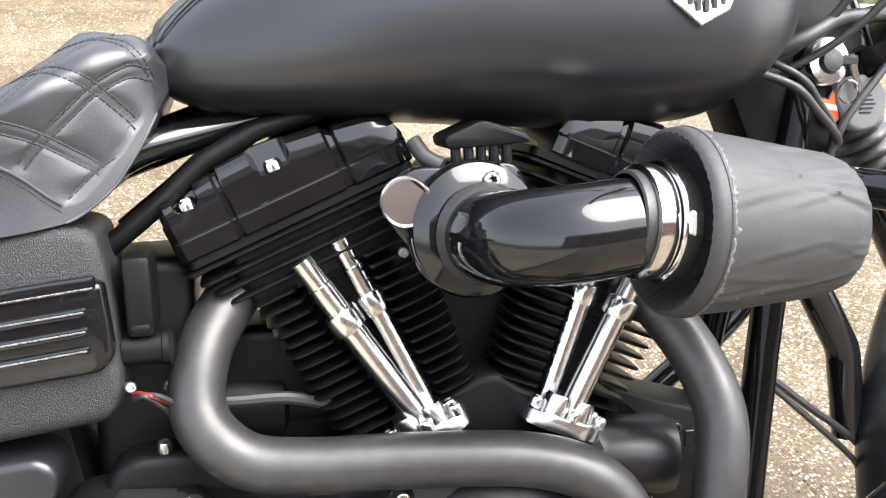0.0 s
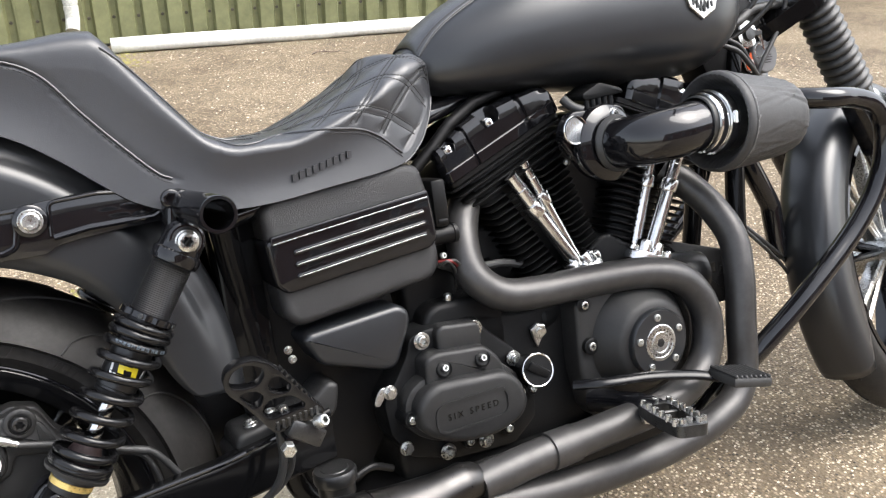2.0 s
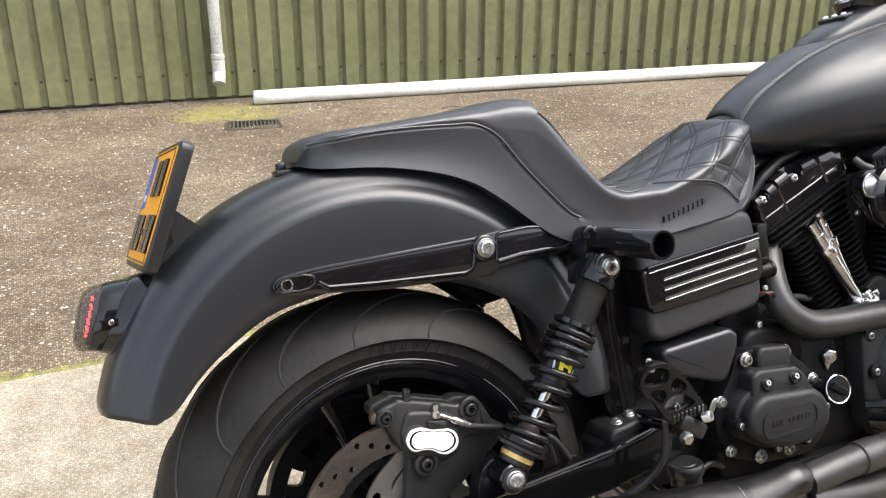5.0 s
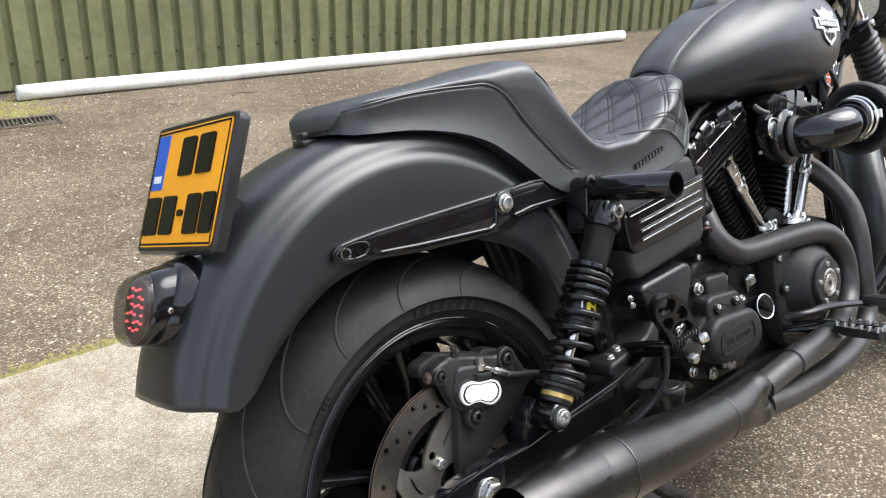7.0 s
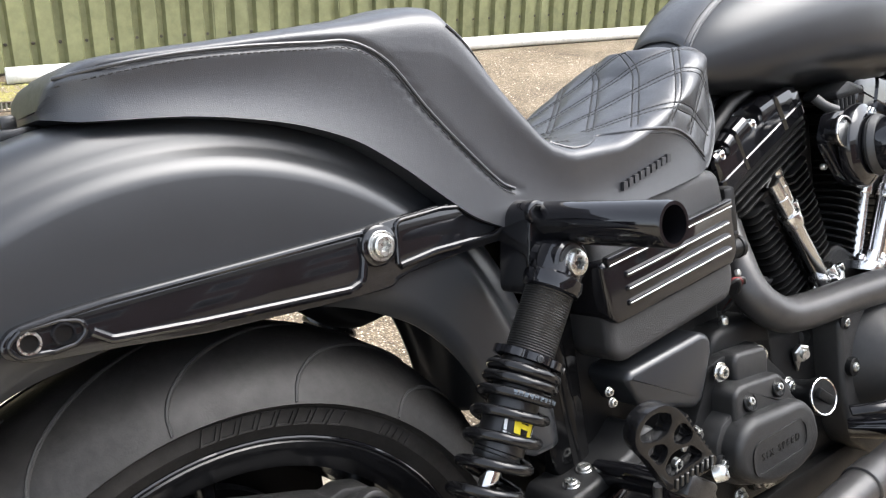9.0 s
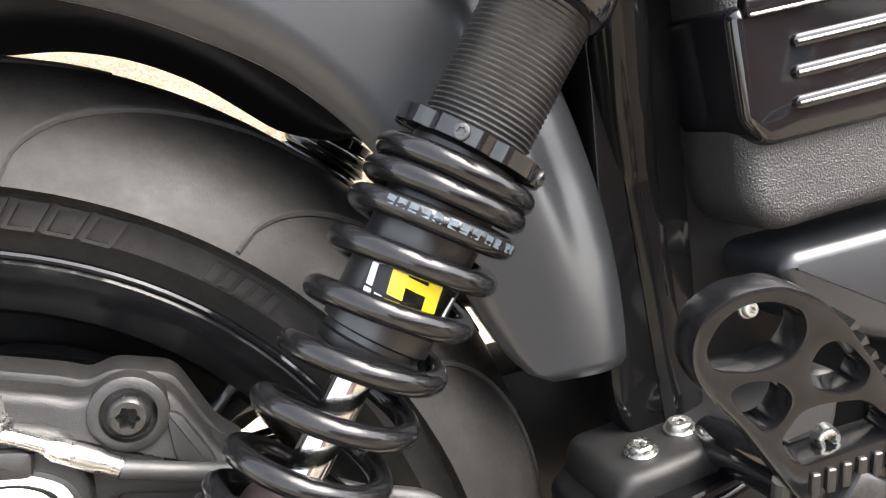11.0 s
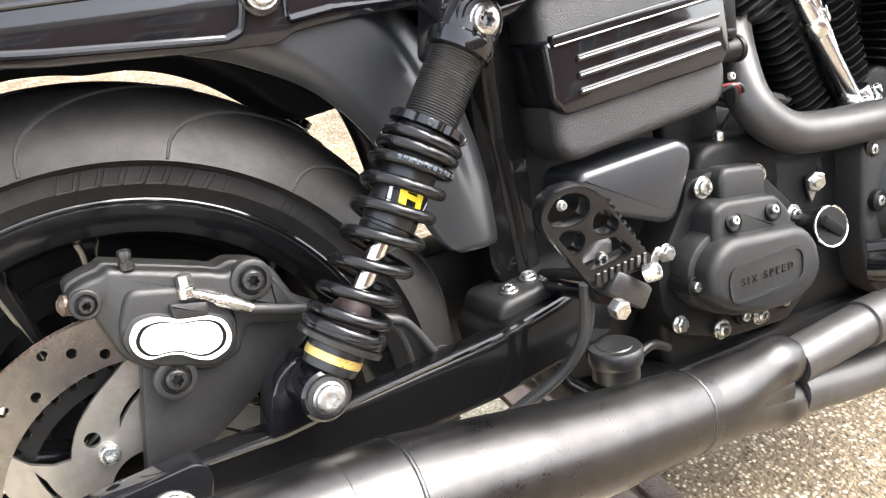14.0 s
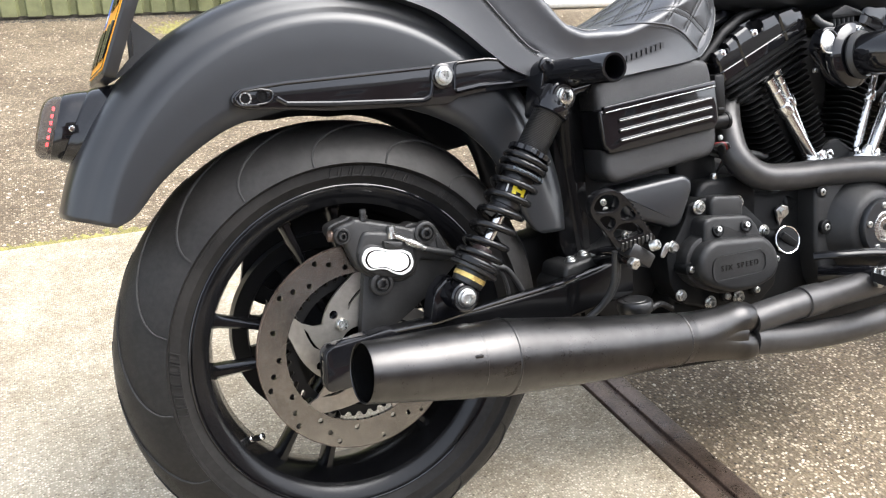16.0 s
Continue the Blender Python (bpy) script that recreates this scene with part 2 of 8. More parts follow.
TARMAC = ground_material("brown_aggregate_tarmac", (0.030, 0.024, 0.016), (0.245, 0.19, 0.122), (0.66, 0.58, 0.46), (0.58, 0.53, 0.46), 150, 0.006, 0.40)
SLAB = ground_material("pale_concrete", (0.17, 0.147, 0.110), (0.53, 0.48, 0.385), (0.78, 0.72, 0.62), (0.66, 0.61, 0.53), 230, 0.004, 0.42)
CLADDING = material("olive_green_cladding", (0.165, 0.17, 0.083), 0.5, blotch=(1.7, 0.22), rough_var=0.08, grain=(60, 0.0006))
RUST = material("rusty_brown_steel", (0.095, 0.068, 0.054), 0.36, 0.6, rough_var=0.15, blotch=(25, 0.45), grain=(300, 0.0006))
MOSS = material("yellow_green_moss", (0.21, 0.19, 0.06), 0.9, blotch=(30, 0.5), grain=(200, 0.004))
PLINTH = material("dark_damp_plinth", (0.08, 0.07, 0.055), 0.85, blotch=(5, 0.4), grain=(80, 0.003))
BRICKS = material("red_brick_facade", (0.17, 0.085, 0.065), 0.85, blotch=(6, 0.3), grain=(40, 0.004))
CARPAINT = material("dark_car_paint", (0.012, 0.02, 0.019), 0.12, coat=1.0, rough_var=0.03)

# ---- shape helpers ----
def lerp_table(table, x):
    """Smooth interpolation in a short table of (x, value) pairs."""
    xs = [a for a, _ in table]
    ys = [b for _, b in table]
    if x <= xs[0]:
        return ys[0]
    if x >= xs[-1]:
        return ys[-1]
    i = max(k for k in range(len(xs)) if xs[k] <= x)
    i = min(i, len(xs) - 2)
    h = xs[i + 1] - xs[i]
    t = (x - xs[i]) / h

    def slope(k):
        if k == 0 or k == len(xs) - 1:
            a, b = (0, 1) if k == 0 else (len(xs) - 2, len(xs) - 1)
            return (ys[b] - ys[a]) / (xs[b] - xs[a])
        s0 = (ys[k] - ys[k - 1]) / (xs[k] - xs[k - 1])
        s1 = (ys[k + 1] - ys[k]) / (xs[k + 1] - xs[k])
        return 0 if s0 * s1 <= 0 else 2 * s0 * s1 / (s0 + s1)

    m0, m1 = slope(i) * h, slope(i + 1) * h
    return (2 * t**3 - 3 * t**2 + 1) * ys[i] + (t**3 - 2 * t**2 + t) * m0 + (-2 * t**3 + 3 * t**2) * ys[i + 1] + (t**3 - t**2) * m1


def part(name, bm, mat, parent=None, label="", angle=35, kind="", solid=0.0):
    bmesh.ops.recalc_face_normals(bm, faces=bm.faces[:])
    me = bpy.data.meshes.new(name)
    bm.to_mesh(me)
    bm.free()
    mats = mat if isinstance(mat, (list, tuple)) else [mat]
    for m in mats:
        me.materials.append(m)
    me.shade_smooth()
    me.set_sharp_from_angle(angle=radians(angle))
    ob = new(name, me)
    if parent:
        ob.parent = parent
    if label:
        ob["label"] = label
    if kind:
        ob["kind"] = kind
    if solid:
        md = ob.modifiers.new("thickness", "SOLIDIFY")
        md.thickness, md.offset = solid, -1
    return ob


def round_poly(pts, r, n=4):
    """A closed 2D outline with rounded corners; r: one radius or one for each corner."""
    out = []
    m = len(pts)
    for i in range(m):
        p = Vector(pts[i])
        a, b = Vector(pts[i - 1]) - p, Vector(pts[(i + 1) % m]) - p
        rr = r[i] if isinstance(r, (list, tuple)) else r
        d = min(rr, 0.45 * a.length, 0.45 * b.length)
        if d < 1e-6:
            out.append(p)
            continue
        s, e = p + a.normalized() * d, p + b.normalized() * d
        for k in range(n + 1):
            t = k / n
            out.append((1 - t) ** 2 * s + 2 * t * (1 - t) * p + t * t * e)
    return out


def circle(cx, cz, r, n=24, start=0.0):
    return [Vector((cx + r * math.cos(start + 2 * math.pi * k / n), cz + r * math.sin(start + 2 * math.pi * k / n))) for k in range(n)]


def oval(cx, cz, a, b, n=32, power=2.0, turn=0.0):
    out = []
    for k in range(n):
        t = 2 * math.pi * k / n
        c, s = math.cos(t), math.sin(t)
        x = a * math.copysign(abs(c) ** (2 / power), c)
        z = b * math.copysign(abs(s) ** (2 / power), s)
        out.append(Vector((cx + x * math.cos(turn) - z * math.sin(turn), cz + x * math.sin(turn) + z * math.cos(turn))))
    return out


def loft(bm, rings, close=True, cap=True):
    """Faces between rings of equal count (lists of 3D points)."""
    vs = [[bm.verts.new(p) for p in ring] for ring in rings]
    n = len(vs[0])
    for a, b in zip(vs, vs[1:]):
        for k in range(n if close else n - 1):
            j = (k + 1) % n
            try:
                bm.faces.new((a[k], a[j], b[j], b[k]))
            except ValueError:
                pass
    if cap and close:
        for ring in (vs[0], vs[-1]):
            try:
                bm.faces.new(ring)
            except ValueError:
                pass
    return vs


def slab(bm, poly, y0, y1, edge=0.0, steps=2, flip=False):
    """An outline in x-z drawn out from y0 (back) to y1 (face), with its face edge rounded by edge."""
    pts = [Vector(p) for p in poly]
    c = sum(pts, Vector((0, 0))) / len(pts)
    # offset inwards along the outline's normals
    area = sum(pts[i - 1].x * pts[i].y - pts[i].x * pts[i - 1].y for i in range(len(pts)))
    sgn = 1 if area > 0 else -1
    inward = []
    for i in range(len(pts)):
        d = pts[(i + 1) % len(pts)] - pts[i - 1]
        nrm = Vector((-d.y, d.x)) * sgn
        inward.append(nrm.normalized() if nrm.length > 1e-9 else Vector((0, 0)))
    s = 1 if y1 > y0 else -1
    rings = [[Vector((p.x, y0, p.y)) for p in pts]]
    if edge > 0:
        for k in range(steps + 1):
            t = k / steps * math.pi / 2
            inset, depth = edge * (1 - math.cos(t)), edge * (1 - math.sin(t))
            rings.append([Vector((p.x + q.x * inset, y1 - s * depth, p.y + q.y * inset)) for p, q in zip(pts, inward)])
    else:
        rings.append([Vector((p.x, y1, p.y)) for p in pts])
    loft(bm, rings)
    return bm


def plate(bm, outer, holes, y0, y1):
    """A flat plate in x-z with holes through it."""
    loops = [outer, *holes]
    edges = []
    for lp in loops:
        vs = [bm.verts.new((p[0], y0, p[1])) for p in lp]
        edges += [bm.edges.new((vs[k - 1], vs[k])) for k in range(len(vs))]
    r = bmesh.ops.triangle_fill(bm, use_beauty=True, use_dissolve=False, edges=edges)
    faces = [g for g in r["geom"] if isinstance(g, bmesh.types.BMFace)]
    ex = bmesh.ops.extrude_face_region(bm, geom=faces)
    bmesh.ops.translate(bm, vec=(0, y1 - y0, 0), verts=[g for g in ex["geom"] if isinstance(g, bmesh.types.BMVert)])
    return bm


def smooth_path(pts, n=8):
    """A Catmull-Rom line through the points."""
    P = [Vector(p) for p in pts]
    P = [2 * P[0] - P[1], *P, 2 * P[-1] - P[-2]]
    out = []
    for i in range(1, len(P) - 2):
        for k in range(n):
            t = k / n
            a, b, c, d = P[i - 1], P[i], P[i + 1], P[i + 2]
            out.append(0.5 * ((2 * b) + (c - a) * t + (2 * a - 5 * b + 4 * c - d) * t * t + (3 * b - a - 3 * c + d) * t**3))
    out.append(P[-2])
    return out


def bent_path(pts, r, n=7):
    """Straight runs joined by bends of radius r."""
    P = [Vector(p) for p in pts]
    out = [P[0]]
    for i in range(1, len(P) - 1):
        p, a, b = P[i], P[i - 1] - P[i], P[i + 1] - P[i]
        ang = a.angle(b)
        d = min(r / max(math.tan(ang / 2), 0.05), 0.48 * a.length, 0.48 * b.length)
        s, e = p + a.normalized() * d, p + b.normalized() * d
        for k in range(n + 1):
            t = k / n
            out.append((1 - t) ** 2 * s + 2 * t * (1 - t) * p + t * t * e)
    out.append(P[-1])
    return out


def sweep(bm, path, radius, n=16, cap=True, flat=1.0, ends_open=False):
    """A tube along a path; radius: a number or a function of 0..1."""
    P = [Vector(p) for p in path]
    tang = [(P[min(i + 1, len(P) - 1)] - P[max(i - 1, 0)]).normalized() for i in range(len(P))]
    side = tang[0].orthogonal().normalized()
    total = sum((b - a).length for a, b in zip(P, P[1:])) or 1
    run, rings = 0.0, []
    for i, p in enumerate(P):
        if i:
            run += (p - P[i - 1]).length
            side = (side - tang[i] * side.dot(tang[i])).normalized()
        up = tang[i].cross(side)
        r = radius(run / total) if callable(radius) else radius
        rings.append([p + r * (math.cos(2 * math.pi * k / n) * side + flat * math.sin(2 * math.pi * k / n) * up) for k in range(n)])
    loft(bm, rings, cap=cap)
    return bm


def lathe(bm, origin, axis, profile, n=32, cap=True, start=None):
    """Turns a profile of (distance along the axis, radius) round an axis."""
    o, ax = Vector(origin), Vector(axis).normalized()
    side = (Vector(start) - ax * Vector(start).dot(ax)).normalized() if start else ax.orthogonal().normalized()
    up = ax.cross(side)
    rings = [[o + ax * s + max(r, 1e-5) * (math.cos(2 * math.pi * k / n) * side + math.sin(2 * math.pi * k / n) * up) for k in range(n)] for s, r in profile]
    loft(bm, rings, cap=cap)
    return bm


def block(bm, x0, x1, y0, y1, z0, z1, edge=0.0, seg=2, m=None):
    r = bmesh.ops.create_cube(bm, size=1.0)
    mat = Matrix.Translation(((x0 + x1) / 2, (y0 + y1) / 2, (z0 + z1) / 2)) @ Matrix.Diagonal((x1 - x0, y1 - y0, z1 - z0, 1))
    bmesh.ops.transform(bm, matrix=mat, verts=r["verts"])
    if edge:
        es = list({e for v in r["verts"] for e in v.link_edges})
        g = bmesh.ops.bevel(bm, geom=es, offset=edge, segments=seg, affect="EDGES", profile=0.5)
        vs = list({v for f in g["faces"] for v in f.verts} | {v for v in r["verts"] if v.is_valid})
    else:
        vs = r["verts"]
    if m:
        bmesh.ops.transform(bm, matrix=m, verts=[v for v in vs if v.is_valid])
    return bm


def B():
    return bmesh.new()


def mirrored(ob, name=None):
    """The same part on the other side of the machine (its own mesh, turned over in y)."""
    me = ob.data.copy()
    me.transform(Matrix.Diagonal((1, -1, 1, 1)))
    me.flip_normals()
    o = new(name or ob.name.split(".")[0], me)
    o.parent = ob.parent
    for md in ob.modifiers:
        k = o.modifiers.new(md.name, md.type)
        k.thickness, k.offset = md.thickness, md.offset
    for key in ("label", "kind"):
        if key in ob:
            o[key] = ob[key]
    return o


def button_bolt(name, at, axis, r, h, parent, mat=STEEL, socket=True, washer=0.0, hexagon=False, label=""):
    """A bolt head: rounded with a socket, or a hexagon, on an optional washer."""
    bm = B()
    if washer:
        lathe(bm, at, axis, [(0, r * washer), (h * 0.25, r * washer), (h * 0.3, r * washer * 0.96)], 20)
    if hexagon:
        lathe(bm, at, axis, [(0, r), (h * 0.85, r), (h, r * 0.86)], 6)
        lathe(bm, at, axis, [(h * 0.99, r * 0.7), (h * 1.05, r * 0.68)], 16)
    else:
        prof = [(0, r, 0.0), (h * 0.6, r, 0.0), (h * 0.85, r * 0.94, 0.0), (h, r * 0.78, 0.0)]
        if socket:
            # six-lobed socket
            prof += [(h, r * 0.5, 0.16), (h * 0.94, r * 0.47, 0.18), (h * 0.2, r * 0.45, 0.18)]
        o, axn = Vector(at), Vector(axis).normalized()
        u = axn.orthogonal().normalized()
        v = axn.cross(u)
        loft(bm, [[o + axn * d + (u * math.cos(2 * math.pi * k / 24) + v * math.sin(2 * math.pi * k / 24)) * q * (1 + e * math.cos(12 * math.pi * k / 24)) for k in range(24)] for d, q, e in prof])
    return part(name, bm, mat, parent, label)

# ---- ground, wall and what lies by it ----
WALL_A, WALL_B = Vector((-8.948, 6.335, 0)), Vector((10.0, 4.440, 0))
GROUND_FALL = 0.027


def ground_z(y):
    return -GROUND_FALL * max(0.0, min(y, 5.6) - 1.3)


def build_ground():
    bm = B()
    xs = [-900, -60, -12, -6, -3, -1.5, -0.5, 0.6, 1.5, 3, 6, 12, 60, 900]
    ys = [-900, -60, -12, -6, -3, -1.5, 0, 1.3, 2.5, 4, 5.6, 9, 60, 900]
    g = [[bm.verts.new((x, y, ground_z(y))) for x in xs] for y in ys]
    for a, b in zip(g, g[1:]):
        for k in range(len(xs) - 1):
            bm.faces.new((a[k], a[k + 1], b[k + 1], b[k]))
    return tagged(part("ground", bm, TARMAC), "worn brown tarmac yard with pale pebbles in it", "ground", kind="structure")


build_ground()
bm = B()
block(bm, -7.0, 0.552, -5.0, 1.355, -0.12, 0.006, 0.004)
tagged(part("pavement", bm, SLAB), "pale concrete slab beside a mossy joint", "pavement", kind="structure")


def build_track():
    """Two flat steel bars with a groove between them, let into the ground."""
    root = tagged(new("floor_track"), "rusty brown steel track let into the concrete yard", "track", kind="structure")
    for x0, x1 in ((0.556, 0.592), (0.606, 0.645)):
        bm = B()
        block(bm, x0, x1, -3.5, 1.345, -0.05, 0.009, 0.003)
        part("bar", bm, RUST, root)
    bm = B()
    block(bm, 0.590, 0.608, -3.5, 1.345, -0.05, 0.002)
    part("groove", bm, RUST, root, "dirty groove")
    return root


build_track()


def build_wall():
    """Trapezoidal steel sheets: wide ribs with narrow valleys, on a low dark plinth."""
    root = tagged(new("wall_shed"), "olive green corrugated steel wall of a shed, dented in places", "wall", kind="structure")
    d = (WALL_B - WALL_A).normalized()
    nrm = Vector((d.y, -d.x, 0))
    length = (WALL_B - WALL_A).length
    pitch, rnd = 0.157, random.Random(4)
    sheet = 0
    s = 0.0
    z0, z1 = -0.088, 2.5
    count = 6
    while s < length - 0.01:
        bm = B()
        line = []
        for k in range(count):
            a = s + k * pitch
            line += [(a, 0.0), (a + 0.092, 0.0), (a + 0.107, -0.036), (a + 0.142, -0.036)]
        line.append((s + count * pitch + 0.012, 0.0))
        zs = [z0, z0 + 0.25, z0 + 0.5, z0 + 0.9, z0 + 1.6, z1]
        skew = rnd.uniform(-0.004, 0.004)
        dents = [(rnd.uniform(0, count * pitch), rnd.uniform(0.1, 1.0), rnd.uniform(0.03, 0.09)) for _ in range(2)]
        fine = []
        for (a, o), (b, p) in zip(line, line[1:]):
            for j in range(3):
                t = j / 3
                fine.append((a + (b - a) * t, o + (p - o) * t))
        fine.append(line[-1])
        rings = []
        for z in [z0 + (z1 - z0) * (i / 40) ** 1.8 for i in range(41)]:
            ring = []
            for a, o in fine:
                q = o + skew
                for da, dz, dr in dents:
                    r2 = ((a - s - da) / dr) ** 2 + ((z - dz) / (dr * 1.8)) ** 2
                    q -= 0.013 * math.exp(-r2 * 2)
                p = WALL_A + d * a + nrm * q
                ring.append(Vector((p.x, p.y, z)))
            rings.append(ring)
        loft(bm, rings, close=False, cap=False)
        part("steel_sheet", bm, CLADDING, root, angle=25)
        # fixing screws along one line of valleys
        bm = B()
        for k in range(count):
            p = WALL_A + d * (s + k * pitch + 0.124) + nrm * -0.036
            lathe(bm, (p.x, p.y, z0 + 0.165), nrm, [(0, 0.011), (0.003, 0.011), (0.008, 0.006)], 8)
        part("fixing_screws", bm, PLINTH, root, kind="stuff")
        s += count * pitch
    bm = B()
    for off, zt, zb, dep in ((-0.055, 2.5, -0.25, 0.08), (-0.04, -0.09, -0.3, 0.10)):
        a, b = WALL_A + nrm * off, WALL_B + nrm * off
        q = [Vector((a.x, a.y, 0)), Vector((b.x, b.y, 0))]
        r = [[Vector((v.x - nrm.x * e, v.y - nrm.y * e, z)) for e, z in ((0, zb), (0, zt), (dep, zt), (dep, zb))] for v in q]
        loft(bm, r)
    part("plinth", bm, PLINTH, root, "dark brown foot of the wall")
    bm = B()
    a, b = WALL_A + nrm * 0.12, WALL_B + nrm * 0.12
    r = [[Vector((v.x - nrm.x * e, v.y - nrm.y * e, z)) for e, z in ((0, 2.46), (0, 2.6), (0.4, 2.6), (0.4, 2.46))] for v in (a, b)]
    loft(bm, r)
    part("roof_edge", bm, PVC, root)
    return d, nrm


wall_dir, wall_out = build_wall()


def wall_point(x, out, z):
    """A point in front of the wall at this x."""
    t = (x - WALL_A.x) / wall_dir.x
    p = WALL_A + wall_dir * t + wall_out * out
    return Vector((p.x, p.y, z))


def build_downpipe():
    root = tagged(new("drainpipe"), "dirty white plastic drainpipe with an elbow, on the green wall", "drainpipe")
    x = 0.762
    bm = B()
    sweep(bm, [wall_point(x, 0.06, 0.17), wall_point(x, 0.06, 2.48)], 0.04, 20)
    part("pipe", bm, PVC_DIRTY, root)
    bm = B()
    lathe(bm, wall_point(x, 0.06, 0.15), (0, 0, 1), [(0, 0.046), (0.028, 0.047), (0.03, 0.043), (0.04, 0.043), (0.042, 0.047), (0.07, 0.047), (0.075, 0.042)], 24)
    part("collar", bm, PVC_DIRTY, root)
    bm = B()
    sweep(bm, bent_path([wall_point(x, 0.06, 0.155), wall_point(x, 0.06, 0.095), wall_point(x - 0.012, 0.105, 0.025)], 0.05), 0.044, 20)
    part("elbow", bm, PVC_DIRTY, root, "weathered elbow with moss stains")
    for z in (0.9, 2.0):
        bm = B()
        lathe(bm, wall_point(x, 0.06, z), (0, 0, 1), [(0, 0.045), (0.03, 0.045)], 20)
        block(bm, -0.02, 0.02, 0, 0.07, 0, 0.03, m=Matrix.Translation(wall_point(x, 0.06, z)))
        part("bracket", bm, PVC_DIRTY, root)


build_downpipe()


def build_white_pipe():
    root = tagged(new("plastic_pipe"), "long white plastic pipe lying at the foot of the wall", "pipe")
    a, b = Vector((0.93, 5.05, 0.0)), Vector((6.15, 4.36, 0.0))
    n = 40
    pts = []
    for k in range(n + 1):
        p = a.lerp(b, k / n)
        pts.append(Vector((p.x, p.y, ground_z(p.y) + 0.050 + 0.002 * math.sin(k * 0.5))))
    bm = B()
    sweep(bm, pts, 0.049, 24, cap=False)
    part("tube", bm, PVC, root, solid=0.004)
    for k in (10, 23):
        d = (b - a).normalized()
        bm = B()
        lathe(bm, pts[k], d, [(0, 0.0495), (0.004, 0.0508), (0.05, 0.0508), (0.054, 0.0495)], 24, cap=False)
        part("socket_ring", bm, PVC, root)
    return root


build_white_pipe()


def build_drain():
    root = tagged(new("drain_grate"), "small rusty iron drain grate in the tarmac", "drain grate")
    c, ang = Vector((0.765, 4.36, ground_z(4.36))), -12.0
    m = Matrix.Translation(c) @ pose(0, 0, 0, 0, 0, ang)
    bm = B()
    for x0, x1, y0, y1 in ((-0.17, 0.17, -0.12, -0.1), (-0.17, 0.17, 0.1, 0.12), (-0.17, -0.15, -0.1, 0.1), (0.15, 0.17, -0.1, 0.1)):
        block(bm, x0, x1, y0, y1, -0.05, 0.006, m=m)
    part("rim", bm, RUST, root)
    # no depth here: a black block stands for the shade below the bars
    bm = B()
    block(bm, -0.15, 0.15, -0.1, 0.1, -0.06, 0.0008, m=m)
    part("pit", bm, INK_AND_SHADE, root, "black block for the shade below the bars")
    for k in range(13):
        bm = B()
        x = -0.1404 + k * 0.0234
        block(bm, x - 0.0045, x + 0.0045, -0.1, 0.1, -0.04, 0.005, 0.002, 1, m=m)
        part("grate_bar", bm, PLINTH, root)


build_drain()


def clumps(name, spots, label, category, mat, seed, n, size, height):
    """Many small uneven tufts round the given spots, as one sheet of growth."""
    rnd = random.Random(seed)
    verts, faces = [], []
    for _ in range(n):
        cx, cy, sx, sy = rnd.choice(spots)
        x, y = rnd.gauss(cx, sx), rnd.gauss(cy, sy)
        r = size * rnd.uniform(0.4, 1.3)
        h = height * rnd.uniform(0.3, 1.2)
        z = ground_z(y) - 0.002
        k0 = len(verts)
        a0 = rnd.uniform(0, 6.28)
        for j in range(6):
            a = a0 + j * math.pi / 3
            q = r * rnd.uniform(0.7, 1.2)
            verts.append((x + q * math.cos(a), y + q * math.sin(a), z))
        verts.append((x + rnd.uniform(-r, r) * 0.3, y + rnd.uniform(-r, r) * 0.3, z + h))
        faces += [(k0 + j, k0 + (j + 1) % 6, k0 + 6) for j in range(6)]
    me = bpy.data.meshes.new(name)
    me.from_pydata(verts, [], faces)
    me.materials.append(mat)
    me.shade_smooth()
    return tagged(new(name, me), label, category, kind="stuff")


clumps("moss", [(0.62, 4.86, 0.13, 0.10), (0.78, 4.66, 0.12, 0.07), (0.72, 4.98, 0.17, 0.08), (0.50, 4.75, 0.08, 0.08)], "patchy yellow-green moss by the drain and wall", "moss", MOSS, 5, 1500, 0.016, 0.010)
clumps("joint_moss", [(-3.0 + 0.25 * k, 1.368, 0.14, 0.017) for k in range(15)], "strip of moss in the joint of the slab", "moss", MOSS, 6, 2600, 0.014, 0.009)


clumps("leaf_litter", [(WALL_A.x + 18.95 * k / 40, WALL_A.y + (WALL_B.y - WALL_A.y) * k / 40 - 0.05, 0.3, 0.03) for k in range(16, 36)], "dark leaf litter along the foot of the wall", "leaf litter", PLINTH, 11, 1500, 0.017, 0.012)


def grit(name, area, n, seed, label, mat, size):
    """Loose pebbles standing a little proud of the surface."""
    rnd = random.Random(seed)
    verts, faces = [], []
    for _ in range(n):
        x, y = rnd.uniform(area[0], area[1]), rnd.uniform(area[2], area[3])
        r = size * rnd.uniform(0.45, 1.25)
        z = ground_z(y) + area[4] - 0.3 * r
        k0, a0, e = len(verts), rnd.uniform(0, 6.28), rnd.uniform(0.6, 1.0)
        for lvl, q in ((0.0, 1.0), (0.55, 0.75)):
            for j in range(5):
                a = a0 + j * 1.2566
                verts.append((x + r * q * math.cos(a) * rnd.uniform(0.85, 1.1), y + r * q * e * math.sin(a), z + r * lvl))
        verts.append((x, y, z + r * 0.8))
        for j in range(5):
            i = (j + 1) % 5
            faces += [(k0 + j, k0 + i, k0 + 5 + i, k0 + 5 + j), (k0 + 5 + j, k0 + 5 + i, k0 + 10)]
    me = bpy.data.meshes.new(name)
    me.from_pydata(verts, [], faces)
    me.materials.append(mat)
    me.shade_smooth()
    return tagged(new(name, me), label, "pebbles", kind="stuff")


